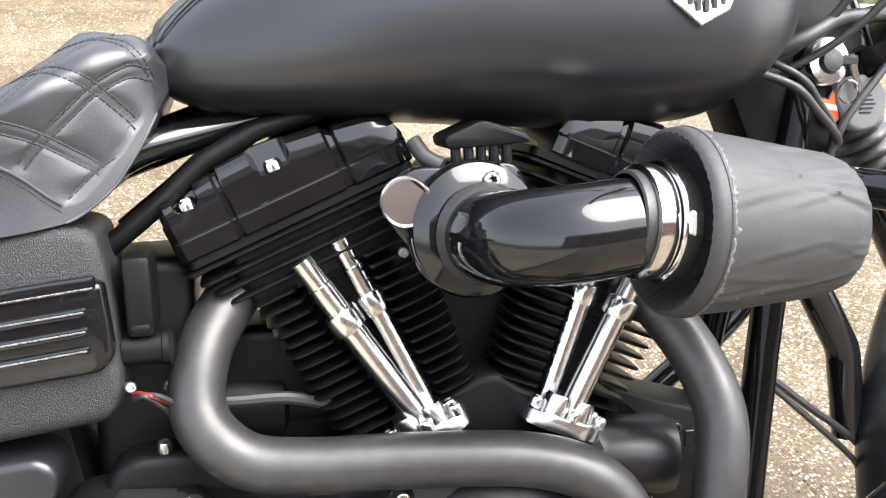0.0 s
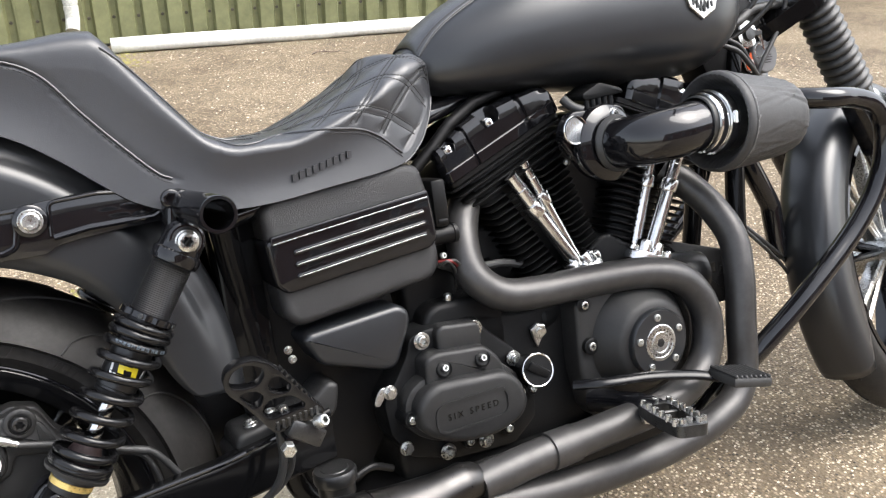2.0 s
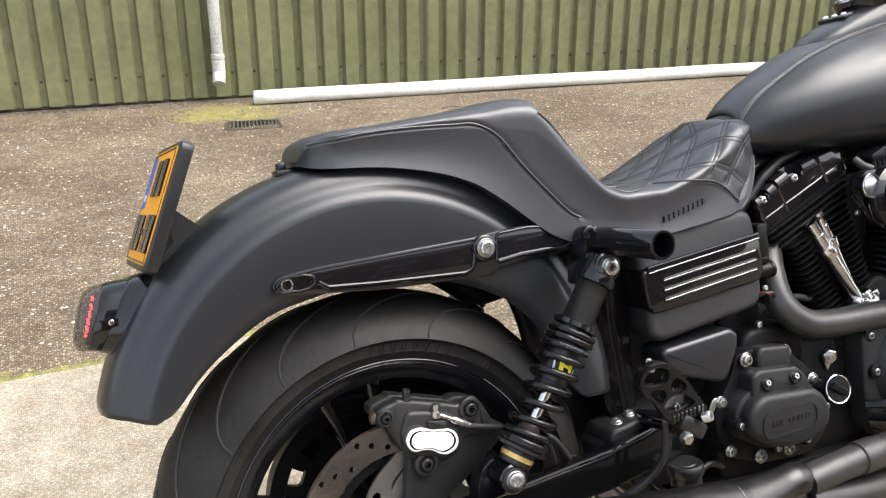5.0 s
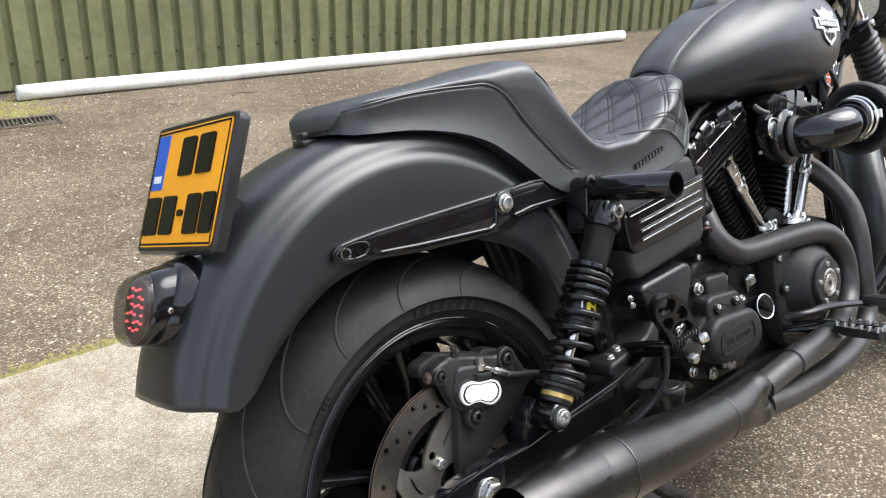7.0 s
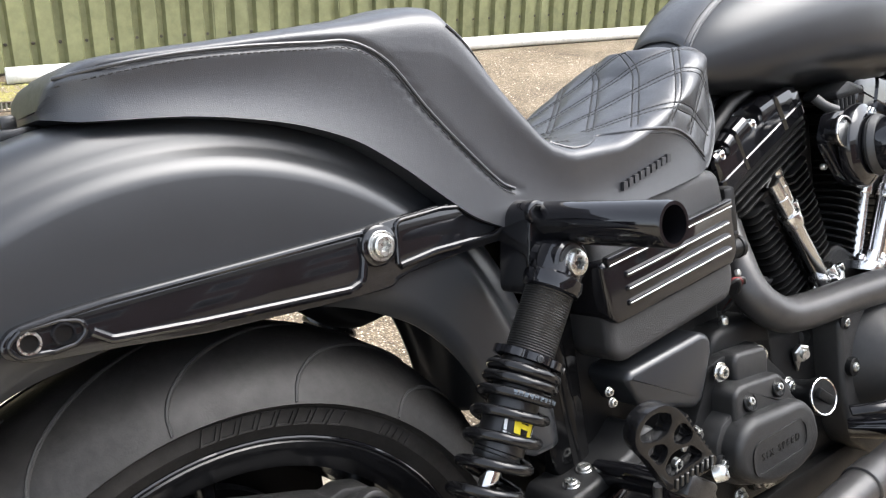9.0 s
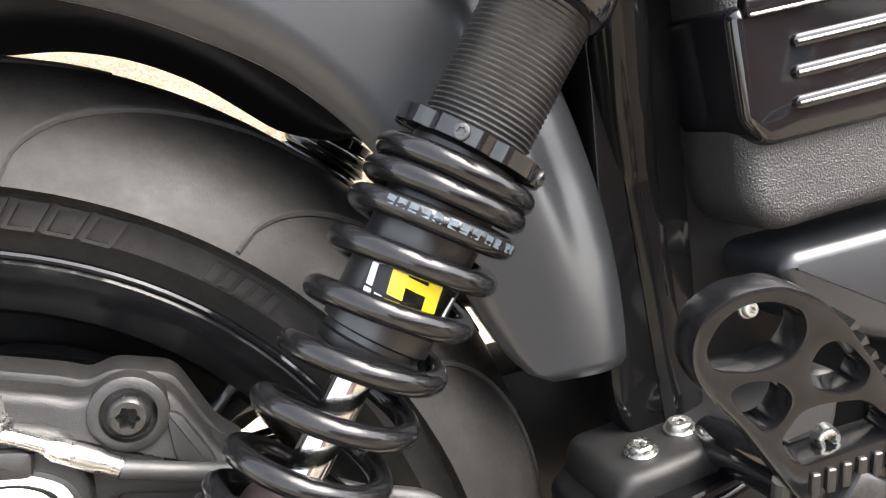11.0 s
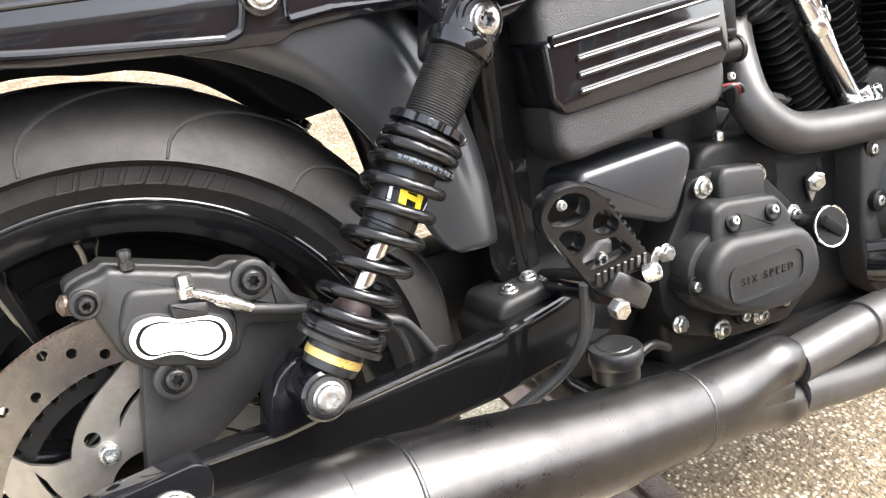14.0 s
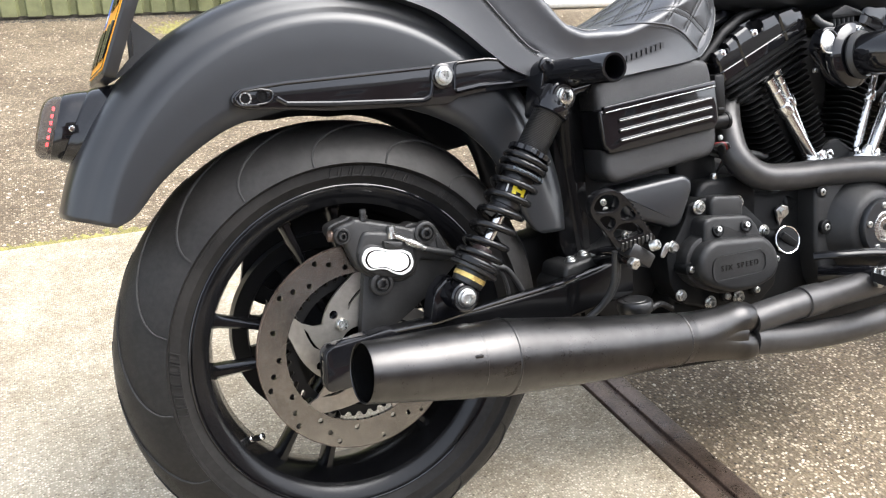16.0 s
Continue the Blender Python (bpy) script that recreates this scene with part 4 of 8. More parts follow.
def build_shock():
    y = -0.168
    lo, hi = Vector((0.1262, y - 0.001, 0.4025)), Vector((0.302, y, 0.657))
    ax = (hi - lo).normalized()
    # threaded upper body
    bm = B()
    prof = []
    s = 0.217
    while s < 0.284:
        prof += [(s, 0.0212), (s + 0.0011, 0.0221)]
        s += 0.0022
    lathe(bm, lo, ax, [(0.14, 0.0215), (0.215, 0.0215), *prof, (0.286, 0.021)], 36)
    shock = part("shock_absorber", bm, PLASTIC, bike, "coil-over shock absorber with black spring and finely threaded body", angle=50)
    # lower body with label
    bm = B()
    lathe(bm, lo, ax, [(0.127, 0.012), (0.1275, 0.018), (0.129, 0.0205), (0.133, 0.021), (0.134, 0.0198), (0.1365, 0.0198), (0.1375, 0.022), (0.215, 0.022)], 32)
    part("damper_body", bm, PLASTIC, shock)
    side = Vector((0, -1, 0))
    acr = ax.cross(side).normalized()
    # printed label: plain shapes, wrapped on the body
    def patch(u0, u1, s0, s1, mat, name, r=0.0223, slant=0.0):
        bmp = B()
        rings = []
        n = 8
        for i in range(n + 1):
            a = math.radians(u0 + (u1 - u0) * i / n)
            dv = side * math.cos(a) + acr * math.sin(a)
            ring = []
            for sv, rr in ((s0, r - 0.001), (s0, r), (s1, r), (s1, r - 0.001)):
                sh = slant * (sv - s0)
                a2 = a + sh
                dv = side * math.cos(a2) + acr * math.sin(a2)
                ring.append(lo + ax * sv + dv * rr)
            rings.append(ring)
        loft(bmp, rings)
        return part(name, bmp, mat, shock)

    patch(-52, 52, 0.1450, 0.1715, INK_AND_SHADE, "label", 0.0222)
    # two slanted yellow bars with a cross bar, over a row of small white bars, in a pale curved outline
    patch(-24, -8, 0.1550, 0.1690, LABELYEL, "label_mark", 0.0225, -9)
    patch(14, 30, 0.1550, 0.1690, LABELYEL, "label_mark", 0.0225, -9)
    patch(-24, 24, 0.1600, 0.1640, LABELYEL, "label_mark", 0.0226)
    for k in range(7):
        patch(-44 + 12 * k, -36 + 12 * k, 0.1472, 0.1540 - 0.0005 * k, WHITE, "label_bar", 0.0225, -8)
    patch(-47, -40, 0.1550, 0.1680, WHITE, "label_outline", 0.0225, -8)
    patch(-38, -26, 0.1675, 0.1692, WHITE, "label_outline", 0.0225)
    patch(43, 47, 0.1520, 0.1640, WHITE, "label_outline", 0.0225, 8)
    # chrome rod and bump rubber
    bm = B()
    lathe(bm, lo, ax, [(0.03, 0.0082), (0.125, 0.0082)], 20)
    part("piston_rod", bm, CHROME, shock)
    bm = B()
    lathe(bm, lo, ax, [(0.034, 0.0195), (0.052, 0.0198), (0.062, 0.0180), (0.069, 0.0145), (0.0735, 0.0120), (0.074, 0.009)], 28)
    part("bump_rubber", bm, BUMPRUBBER, shock, "brown bump rubber")
    # adjuster collar with notches
    bm = B()
    n = 112
    rings = []
    for s in (0.2148, 0.2156, 0.2222, 0.223):
        ring = []
        for k in range(n):
            a = 2 * math.pi * k / n
            r = 0.0312 - 0.0028 * max(0.0, math.cos(math.radians(360 * k / n * 7))) ** 4 - (0.002 if s in (0.2148, 0.223) else 0)
            ring.append(lo + ax * s + (side * math.cos(a) + acr * math.sin(a)) * r)
        rings.append(ring)
    loft(bm, rings)
    part("adjuster_collar", bm, GLOSS, shock, "notched black collar")
    for a in (-25, 50):
        d = side * math.cos(math.radians(a)) + acr * math.sin(math.radians(a))
        button_bolt("collar_screw", lo + ax * 0.2185 + d * 0.0316, d, 0.0032, 0.0014, shock, DARKSTEEL)
    # spring: three close coils above, wide ones below
    bm = B()
    fronts = [0.0455, 0.0470, 0.0505, 0.0625, 0.0810, 0.1046, 0.1277, 0.1503, 0.1705, 0.1870, 0.1985, 0.2075, 0.2112]
    marks = [(k - 0.264, v) for k, v in enumerate(fronts)]
    pts = []
    per = 30
    for i in range(int(11.3 * per) + 1):
        u = i / per
        s = lerp_table(marks, u)
        a = 2 * math.pi * u + math.radians(95)
        r = 0.0290 + 0.0005 * math.sin(u)
        pts.append(lo + ax * s + (side * math.cos(a) + acr * math.sin(a)) * r)
    sweep(bm, pts, 0.0049, 14)
    part("coil_spring", bm, SPRINGPAINT, shock, "gloss black coil spring with worn print")
    bm = B()
    for k, u in enumerate((8.61, 8.632, 8.654, 8.676, 8.698, 8.725, 8.747, 8.77, 8.80, 8.822, 8.86, 8.88)):
        s = lerp_table(marks, u)
        a = 2 * math.pi * u + math.radians(95)
        d = side * math.cos(a) + acr * math.sin(a)
        p = lo + ax * (s + 0.001) + d * 0.0337
        t = (acr * math.cos(a) - side * math.sin(a)).normalized()
        loft(bm, [[p + t * i * 0.0017 + ax * j * 0.0017 + d * w for i, j in ((-1, -1), (1, -1), (1, 1), (-1, 1))] for w in (-0.002, 0.0003)])
    part("spring_print", bm, PALEINK, shock, "worn pale print on the spring")
    # lower seat, gold ring and eye
    bm = B()
    lathe(bm, lo, ax, [(0.016, 0.016), (0.018, 0.0215), (0.024, 0.0225), (0.036, 0.0225), (0.038, 0.034), (0.042, 0.035), (0.044, 0.03)], 36)
    part("spring_seat", bm, PLASTIC, shock)
    bm = B()
    lathe(bm, lo, ax, [(0.0245, 0.0226), (0.025, 0.0232), (0.031, 0.0232), (0.0315, 0.0226)], 36, cap=False)
    part("gold_ring", bm, GOLD, shock)
    for at, sgn in ((lo, -1), (hi, 1)):
        bm = B()
        lathe(bm, at + Vector((0, 0.018, 0)), (0, -1, 0), [(0, 0.016), (0.001, 0.0205), (0.033, 0.0205), (0.035, 0.018)], 30)
        eye = part("eye", bm, GLOSS, shock)
        bm = B()
        lathe(bm, at + Vector((0, -0.016, 0)), (0, -1, 0), [(0, 0.0165), (0.002, 0.016), (0.003, 0.0115)], 28)
        part("bush", bm, RUBBER, eye)
        button_bolt("eye_bolt", at + Vector((0, -0.019, 0)), (0, -1, 0), 0.0115, 0.007, eye, STEEL, washer=1.12)
    bm = B()
    lathe(bm, lo, ax, [(0.280, 0.0225), (0.282, 0.0258), (0.287, 0.0272), (0.294, 0.0265), (0.296, 0.024), (0.304, 0.0232), (0.318, 0.021), (0.322, 0.017)], 36)
    part("top_cap", bm, GLOSS, shock, "gloss black upper mount")
    return shock


near_shock = build_shock()
far_shock = mirrored(near_shock)
for piece in list(near_shock.children):
    if piece.name.split(".")[0].startswith("label"):
        continue
    twin = mirrored(piece)
    twin.parent = far_shock
    for bit in list(piece.children):
        mirrored(bit).parent = twin

# ---- seat ----
SEAT_TOP = [(-0.070, 0.846), (-0.060, 0.868), (-0.03, 0.878), (0.06, 0.884), (0.18, 0.894), (0.24, 0.9015), (0.257, 0.901), (0.268, 0.891), (0.285, 0.868), (0.335, 0.800), (0.362, 0.769), (0.395, 0.757), (0.45, 0.757), (0.50, 0.771), (0.56, 0.800), (0.61, 0.828), (0.64, 0.839), (0.66, 0.840), (0.676, 0.833), (0.69, 0.814)]
SEAT_BOTTOM = [(-0.070, 0.838), (-0.05, 0.832), (0.02, 0.826), (0.09, 0.813), (0.152, 0.791), (0.20, 0.758), (0.232, 0.73), (0.27, 0.700), (0.31, 0.684), (0.40, 0.674), (0.50, 0.682), (0.605, 0.694), (0.64, 0.714), (0.665, 0.745), (0.69, 0.79)]
SEAT_HALF = [(-0.070, 0.045), (-0.06, 0.066), (-0.03, 0.084), (0.05, 0.094), (0.2, 0.102), (0.3, 0.112), (0.4, 0.121), (0.5, 0.121), (0.58, 0.115), (0.62, 0.104), (0.655, 0.091), (0.678, 0.075), (0.69, 0.056)]
SEAT_SEAM = [(-0.070, 0.845), (-0.055, 0.868), (-0.03, 0.867), (0.02, 0.872), (0.10, 0.872), (0.17, 0.867), (0.2, 0.848), (0.227, 0.811), (0.26, 0.772), (0.29, 0.737), (0.31, 0.722)]
RIDER_SEAM = [(0.345, 0.792), (0.372, 0.757), (0.40, 0.747), (0.459, 0.753), (0.521, 0.751), (0.551, 0.744), (0.58, 0.729), (0.61, 0.707), (0.65, 0.74), (0.69, 0.795)]


SEAT_N = 124
QUILT_K, QUILT_STEP, QUILT_OFF = 0.75, 0.062, 0.044


def seat_x(x, y=1.0):
    """The nose is drawn back a little against the tank, and hollowed in the middle to go round its tail."""
    if x < 0.58:
        return x
    u = (x - 0.58) / 0.11
    return x - 0.008 * u - 0.045 * u * max(0.0, 1 - (y / 0.05) ** 2)


def seat_half(x, n=SEAT_N):
    """Half a cross-section: (y, z, length from the middle), evenly spaced from the top down to the lower edge."""
    zt, zb, w = lerp_table(SEAT_TOP, x), lerp_table(SEAT_BOTTOM, x), lerp_table(SEAT_HALF, x)
    zt = max(zt, zb + 0.004)
    h = zt - zb
    cz = zb + h * 0.73
    e = 0.38 + 0.24 * max(0.0, min(1.0, (x - 0.28) / 0.1)) + 0.26 * max(0.0, min(1.0, (x - 0.42) / 0.12))
    raw = []
    for k in range(61):
        t = k / 60 * math.pi / 2
        raw.append((w * math.sin(t) ** 0.86, cz + (zt - cz) * max(0.0, math.cos(t)) ** e))
    for k in range(1, 31):
        q = k / 30
        raw.append((w * (1 - 0.03 * math.sin(math.pi * q)), cz + (zb - cz) * q))
    run = [0.0]
    for p, q in zip(raw, raw[1:]):
        run.append(run[-1] + math.hypot(q[0] - p[0], q[1] - p[1]))
    out, i = [], 0
    for k in range(n + 1):
        s = run[-1] * k / n
        while i < len(run) - 2 and run[i + 1] < s:
            i += 1
        u = (s - run[i]) / max(run[i + 1] - run[i], 1e-9)
        out.append((raw[i][0] + (raw[i + 1][0] - raw[i][0]) * u, raw[i][1] + (raw[i + 1][1] - raw[i][1]) * u, s))
    return out


def quilt_depth(x, s):
    """How deep the stitched rows pull the cover in at x and at s along the section."""
    d = 0.0
    for c in (s + QUILT_K * x, -s + QUILT_K * x):
        f = ((c - QUILT_OFF) / QUILT_STEP + 0.5) % 1.0 - 0.5
        f = abs(f) * QUILT_STEP * 0.8
        d = max(d, 0.0018 * math.exp(-(f / 0.011) ** 2) + 0.0009 * math.exp(-((f - 0.0036) / 0.0014) ** 2))
    return d


def seat_surface(x, n=SEAT_N):
    """The whole section with its quilting, and the lengths along it."""
    half = seat_half(x, n)
    seam = lerp_table(RIDER_SEAM, x)
    pts, lens = [], []
    for k in range(-n, n + 1):
        y, z, s = half[abs(k)]
        i, j = half[max(abs(k) - 1, 0)], half[min(abs(k) + 1, n)]
        t = Vector((j[0] - i[0], j[1] - i[1]))
        if k == 0:
            t = Vector((1, 0))
        nrm = Vector((-t.y, t.x)).normalized()
        nrm = -nrm if nrm.y < -0.2 else nrm
        fade = max(0.0, min(1.0, (x - 0.385) / 0.02, (0.686 - x) / 0.008, (z - seam) / 0.01))
        d = quilt_depth(x, s) * fade if fade else 0.0
        if x < 0.312:
            d += 0.002 * math.exp(-((z - lerp_table(SEAT_SEAM, x)) / 0.004) ** 2)
        outw = Vector((abs(nrm.x), nrm.y))
        y2, z2 = y - outw.x * d, z - outw.y * d
        pts.append(Vector((seat_x(x, y2), y2 if k > 0 else -y2, z2)))
        lens.append(s if k > 0 else -s)
    return pts, lens


def build_seat():
    bm = B()
    xs = [-0.070, -0.068, -0.064, -0.058, -0.05, -0.04] + [-0.03 + 0.0085 * k for k in range(47)]
    xs += [0.371 + 0.0023 * k for k in range(138)] + [0.688, 0.69]
    loft(bm, [seat_surface(x)[0] for x in xs])
    seat = part("seat", bm, LEATHER, bike, "black vinyl two-up seat with diamond quilting on the rider's part", angle=60)

    def on_seat(x, z_target, out=0.0008):
        half = seat_half(x, 160)
        best = min(half, key=lambda p: abs(p[1] - z_target) + (0.5 if p[0] < 0.02 else 0))
        return Vector((seat_x(x), -best[0] - out, best[1]))

    for table, x0, x1 in ((SEAT_SEAM, -0.06, 0.312), (RIDER_SEAM, 0.372, 0.606)):
        pts = []
        for k in range(70):
            x = x0 + (x1 - x0) * k / 69
            pts.append(on_seat(x, lerp_table(table, x)))
        pts = smooth_path(pts[::6] + pts[-1:], 6)
        bm = B()
        sweep(bm, pts, 0.0015, 8)
        part("piping", bm, LEATHER, seat)
        bm = B()
        for a, b in zip(pts[::1], pts[1::1]):
            off = Vector((0, -0.0004, -0.0055))
            sweep(bm, [a.lerp(b, 0.1) + off, a.lerp(b, 0.7) + off], 0.0006, 5)
        part("stitching", bm, THREAD, seat, kind="stuff")
    # rim piping of the front edge
    pts = []
    for k in range(40):
        x = 0.607 + 0.080 * k / 39
        half = seat_half(x, 80)
        pts.append(Vector((seat_x(x), -half[80][0] - 0.0001, half[80][1])))
    bm = B()
    sweep(bm, smooth_path(pts[::4], 4), 0.0012, 8)
    part("piping", bm, LEATHER, seat)
    # edge seam from the peak down to the valley
    pts = []
    for k in range(24):
        x = 0.262 + (0.40 - 0.262) * k / 23
        half = seat_half(x, 60)
        q = half[24]
        pts.append(Vector((x, -q[0] - 0.0006, q[1] + 0.0006)))
    bm = B()
    sweep(bm, pts, 0.0013, 6)
    part("piping", bm, LEATHER, seat)
    # stitch rows of the quilting, as short threads
    bm = B()
    xs = [0.392 + 0.0024 * k for k in range(122)]
    secs = [seat_surface(x) for x in xs]
    seams = [lerp_table(RIDER_SEAM, x) for x in xs]

    def point(x, s):
        i = min(max(int((x - xs[0]) / 0.0024), 0), len(xs) - 2)
        out = []
        for pts, lens in (secs[i], secs[i + 1]):
            step = lens[-1] / SEAT_N
            u = s / step + SEAT_N
            if not 0 <= u < 2 * SEAT_N - 1:
                return None
            k = int(u)
            out.append(pts[k].lerp(pts[k + 1], u - k))
        p = out[0].lerp(out[1], (x - xs[i]) / 0.0024)
        return p if p.z > seams[i] + 0.0035 else None

    for fam in (1, -1):
        for row in range(-4, 22):
            for o in (-0.0046, 0.0046):
                pos = 0.0
                while pos < 0.3:
                    ends = []
                    for q in (pos, pos + 0.0030):
                        x = 0.392 + q
                        s = fam * (QUILT_OFF + row * QUILT_STEP + o - QUILT_K * x)
                        ends.append(point(x, s) if x < 0.683 else None)
                    if all(ends) and (ends[0] - ends[1]).length < 0.012:
                        sweep(bm, ends, 0.0010, 5, cap=False)
                    pos += 0.0042
    part("quilt_stitching", bm, THREAD, seat, "double rows of dark stitching", kind="stuff")
    # maker's mark: plain embossed bars
    for k in range(9):
        x = 0.452 + k * 0.0092
        z = 0.6975 + (x - 0.442) * 0.235
        y = -lerp_table(SEAT_HALF, x) - 0.0001
        lo = [Vector((x + i * 0.0031, y, z + j * 0.0044)) for i, j in ((-1, -1), (1, -1), (1.3, 1), (-0.7, 1))]
        bm = B()
        loft(bm, [[p + Vector((0, 0.003, 0)) for p in lo], [p + Vector((0, -0.0006, 0)) for p in lo]])
        part("embossed_mark", bm, MARK, seat, "embossed bar")
    return seat


build_seat()


def build_seat_bracket():
    bm = B()
    block(bm, -0.092, -0.06, -0.014, 0.014, 0.826, 0.836, 0.003)
    block(bm, -0.088, -0.076, -0.01, 0.01, 0.834, 0.846, 0.003)
    part("seat_bracket", bm, PLASTIC, bike)


build_seat_bracket()

# ---- tank ----
TANK_TOP = [(0.658, 0.826), (0.668, 0.838), (0.707, 0.872), (0.77, 0.905), (0.825, 0.930), (0.949, 0.966), (1.05, 0.981), (1.11, 0.983), (1.159, 0.975), (1.20, 0.955), (1.23, 0.923), (1.247, 0.885), (1.253, 0.862)]
TANK_BOTTOM = [(0.658, 0.812), (0.668, 0.797), (0.685, 0.781), (0.72, 0.770), (0.78, 0.764), (0.852, 0.759), (1.071, 0.747), (1.14, 0.751), (1.185, 0.768), (1.22, 0.800), (1.243, 0.835), (1.253, 0.856)]
TANK_HALF = [(0.658, 0.022), (0.668, 0.042), (0.69, 0.06), (0.73, 0.082), (0.80, 0.108), (0.88, 0.126), (0.97, 0.138), (1.07, 0.143), (1.14, 0.139), (1.19, 0.125), (1.225, 0.098), (1.245, 0.06), (1.253, 0.02)]


def tank_point(x, t):
    """t: the angle round the section, 0 at the top."""
    zt, zb, w = lerp_table(TANK_TOP, x), lerp_table(TANK_BOTTOM, x), lerp_table(TANK_HALF, x)
    wide = zb + (zt - zb) * 0.46
    c, s = math.cos(t), math.sin(t)
    y = w * math.copysign(abs(s) ** 0.9, s)
    z = wide + (zt - wide) * abs(c) ** 0.95 if c > 0 else wide - (wide - zb) * abs(c) ** 0.62
    return Vector((x, y, z))


def build_tank():
    bm = B()
    xs = [0.658, 0.661, 0.666] + [0.672 + 0.012 * k for k in range(44)] + [1.20, 1.212, 1.222, 1.231, 1.238, 1.244, 1.249, 1.252, 1.253]
    loft(bm, [[tank_point(x, 2 * math.pi * k / 72) for k in range(72)] for x in xs])
    tank = part("fuel_tank", bm, SATIN, bike, "satin black teardrop fuel tank", angle=60)
    # leather strip and stitched edge over the middle
    bm = B()
    rings = []
    for k in range(44):
        x = 0.672 + (1.115 - 0.672) * k / 43
        w = 0.048 + 0.014 * (x - 0.67) / 0.45
        hw = min(0.98, w / lerp_table(TANK_HALF, x))
        tm = math.asin(hw ** (1 / 0.9))
        ring = []
        for j in range(17):
            t = -tm + 2 * tm * j / 16
            p = tank_point(x, t)
            lift = 0.004 * (1 - abs(j / 8 - 1) ** 6) + 0.0005
            ring.append(p + Vector((0, 0, lift)))
        rings.append(ring)
    loft(bm, rings, close=False, cap=False)
    strip = part("tank_strip", bm, LEATHER, tank, "black leather strip with stitched edges", angle=60, solid=0.003)
    for s in (0.0, 0.006):
        pts = []
        for k in range(60):
            x = 0.676 + (1.112 - 0.676) * k / 59
            w = 0.048 + 0.014 * (x - 0.67) / 0.45 - s - 0.001
            tm = math.asin(min(0.98, w / lerp_table(TANK_HALF, x)) ** (1 / 0.9))
            pts.append(tank_point(x, tm) * 1.0 + Vector((0, -2 * tank_point(x, tm).y, 0.003)))
        bm = B()
        sweep(bm, pts, 0.0013 if s == 0 else 0.0008, 6)
        part("strip_edge", bm, THREAD if s else LEATHER, strip)
    # raised dash with gauge and warning lamps
    DASH_TOP = [(0.866, 0.948), (0.885, 0.961), (0.92, 0.978), (0.976, 1.001), (1.05, 1.027), (1.09, 1.041), (1.104, 1.041), (1.118, 1.026), (1.135, 0.995), (1.155, 0.955)]
    DASH_HALF = [(0.866, 0.018), (0.88, 0.034), (0.92, 0.048), (1.0, 0.058), (1.1, 0.062), (1.155, 0.055)]
    bm = B()
    rings = []
    for k in range(60):
        x = 0.866 + (1.155 - 0.866) * k / 59
        zt, w, zb = lerp_table(DASH_TOP, x), lerp_table(DASH_HALF, x), lerp_table(TANK_TOP, x) - 0.012
        h = max(zt - zb, 0.004)
        ring = []
        for j in range(33):
            t = math.pi * j / 32
            ring.append(Vector((x, -w * math.copysign(abs(math.cos(t)) ** 0.75, math.cos(t)), zb + h * math.sin(t) ** 0.55)))
        rings.append(ring)
    loft(bm, rings)
    dash = part("dash_plate", bm, SATIN, tank, "satin black raised dash on the tank", angle=60)
    gax = Vector((-0.31, 0, 0.95)).normalized()
    gc = Vector((1.030, 0, 1.018))
    bm = B()
    lathe(bm, gc, gax, [(-0.01, 0.050), (0.004, 0.053), (0.012, 0.054), (0.018, 0.0525), (0.0185, 0.047), (0.015, 0.045)], 48)
    g = part("gauge", bm, GLOSS, dash, "round gauge with a gloss black bezel")
    bm = B()
    lathe(bm, gc, gax, [(0.0155, 0.0455), (0.0165, 0.044)], 40)
    part("gauge_glass", bm, GLASSDARK, g)
    bm = B()
    m = Matrix.Translation(Vector((0.952, 0, 0.9935))) @ pose(0, 0, 0, 0, -20, 0)
    block(bm, -0.012, 0.012, -0.03, 0.03, -0.004, 0.003, 0.002, 2, m=m)
    panel = part("lamp_panel", bm, GLOSS, dash)
    for y in (-0.02, 0.0, 0.02):
        bm = B()
        lathe(bm, m @ Vector((0, y, 0.002)), gax, [(0, 0.005), (0.003, 0.0048), (0.004, 0.003)], 14)
        part("warning_lamp", bm, WHITE, panel)
    for sgn in (-1, 1):
        bm = B()
        p = tank_point(1.085, sgn * 0.62)
        lathe(bm, p + Vector((0, 0, -0.004)), (0.12, sgn * 0.18, 1), [(0, 0.037), (0.004, 0.038), (0.012, 0.037), (0.015, 0.034), (0.015, 0.026), (0.011, 0.024), (0.011, 0.004)], 36)
        cap_ = part("filler_cap", bm, GLOSS, tank, "gloss black filler cap")
        bm = B()
        block(bm, p.x - 0.022, p.x + 0.022, p.y - 0.005, p.y + 0.005, p.z + 0.008, p.z + 0.015, 0.002)
        part("grip", bm, GLOSS, cap_)
    # shield badge: plain shapes, wrapped to the flank
    def shield(off):
        return [(x * off, z * off) for x, z in ((-0.054, 0.013), (-0.03, 0.013), (-0.036, 0.031), (-0.018, 0.028), (0.0, 0.037), (0.018, 0.028), (0.036, 0.031), (0.03, 0.013), (0.054, 0.013), (0.054, -0.011), (0.032, -0.011), (0.026, -0.028), (0.0, -0.044), (-0.026, -0.028), (-0.032, -0.011), (-0.054, -0.011))]

    c = Vector((1.103, -0.14, 0.876))

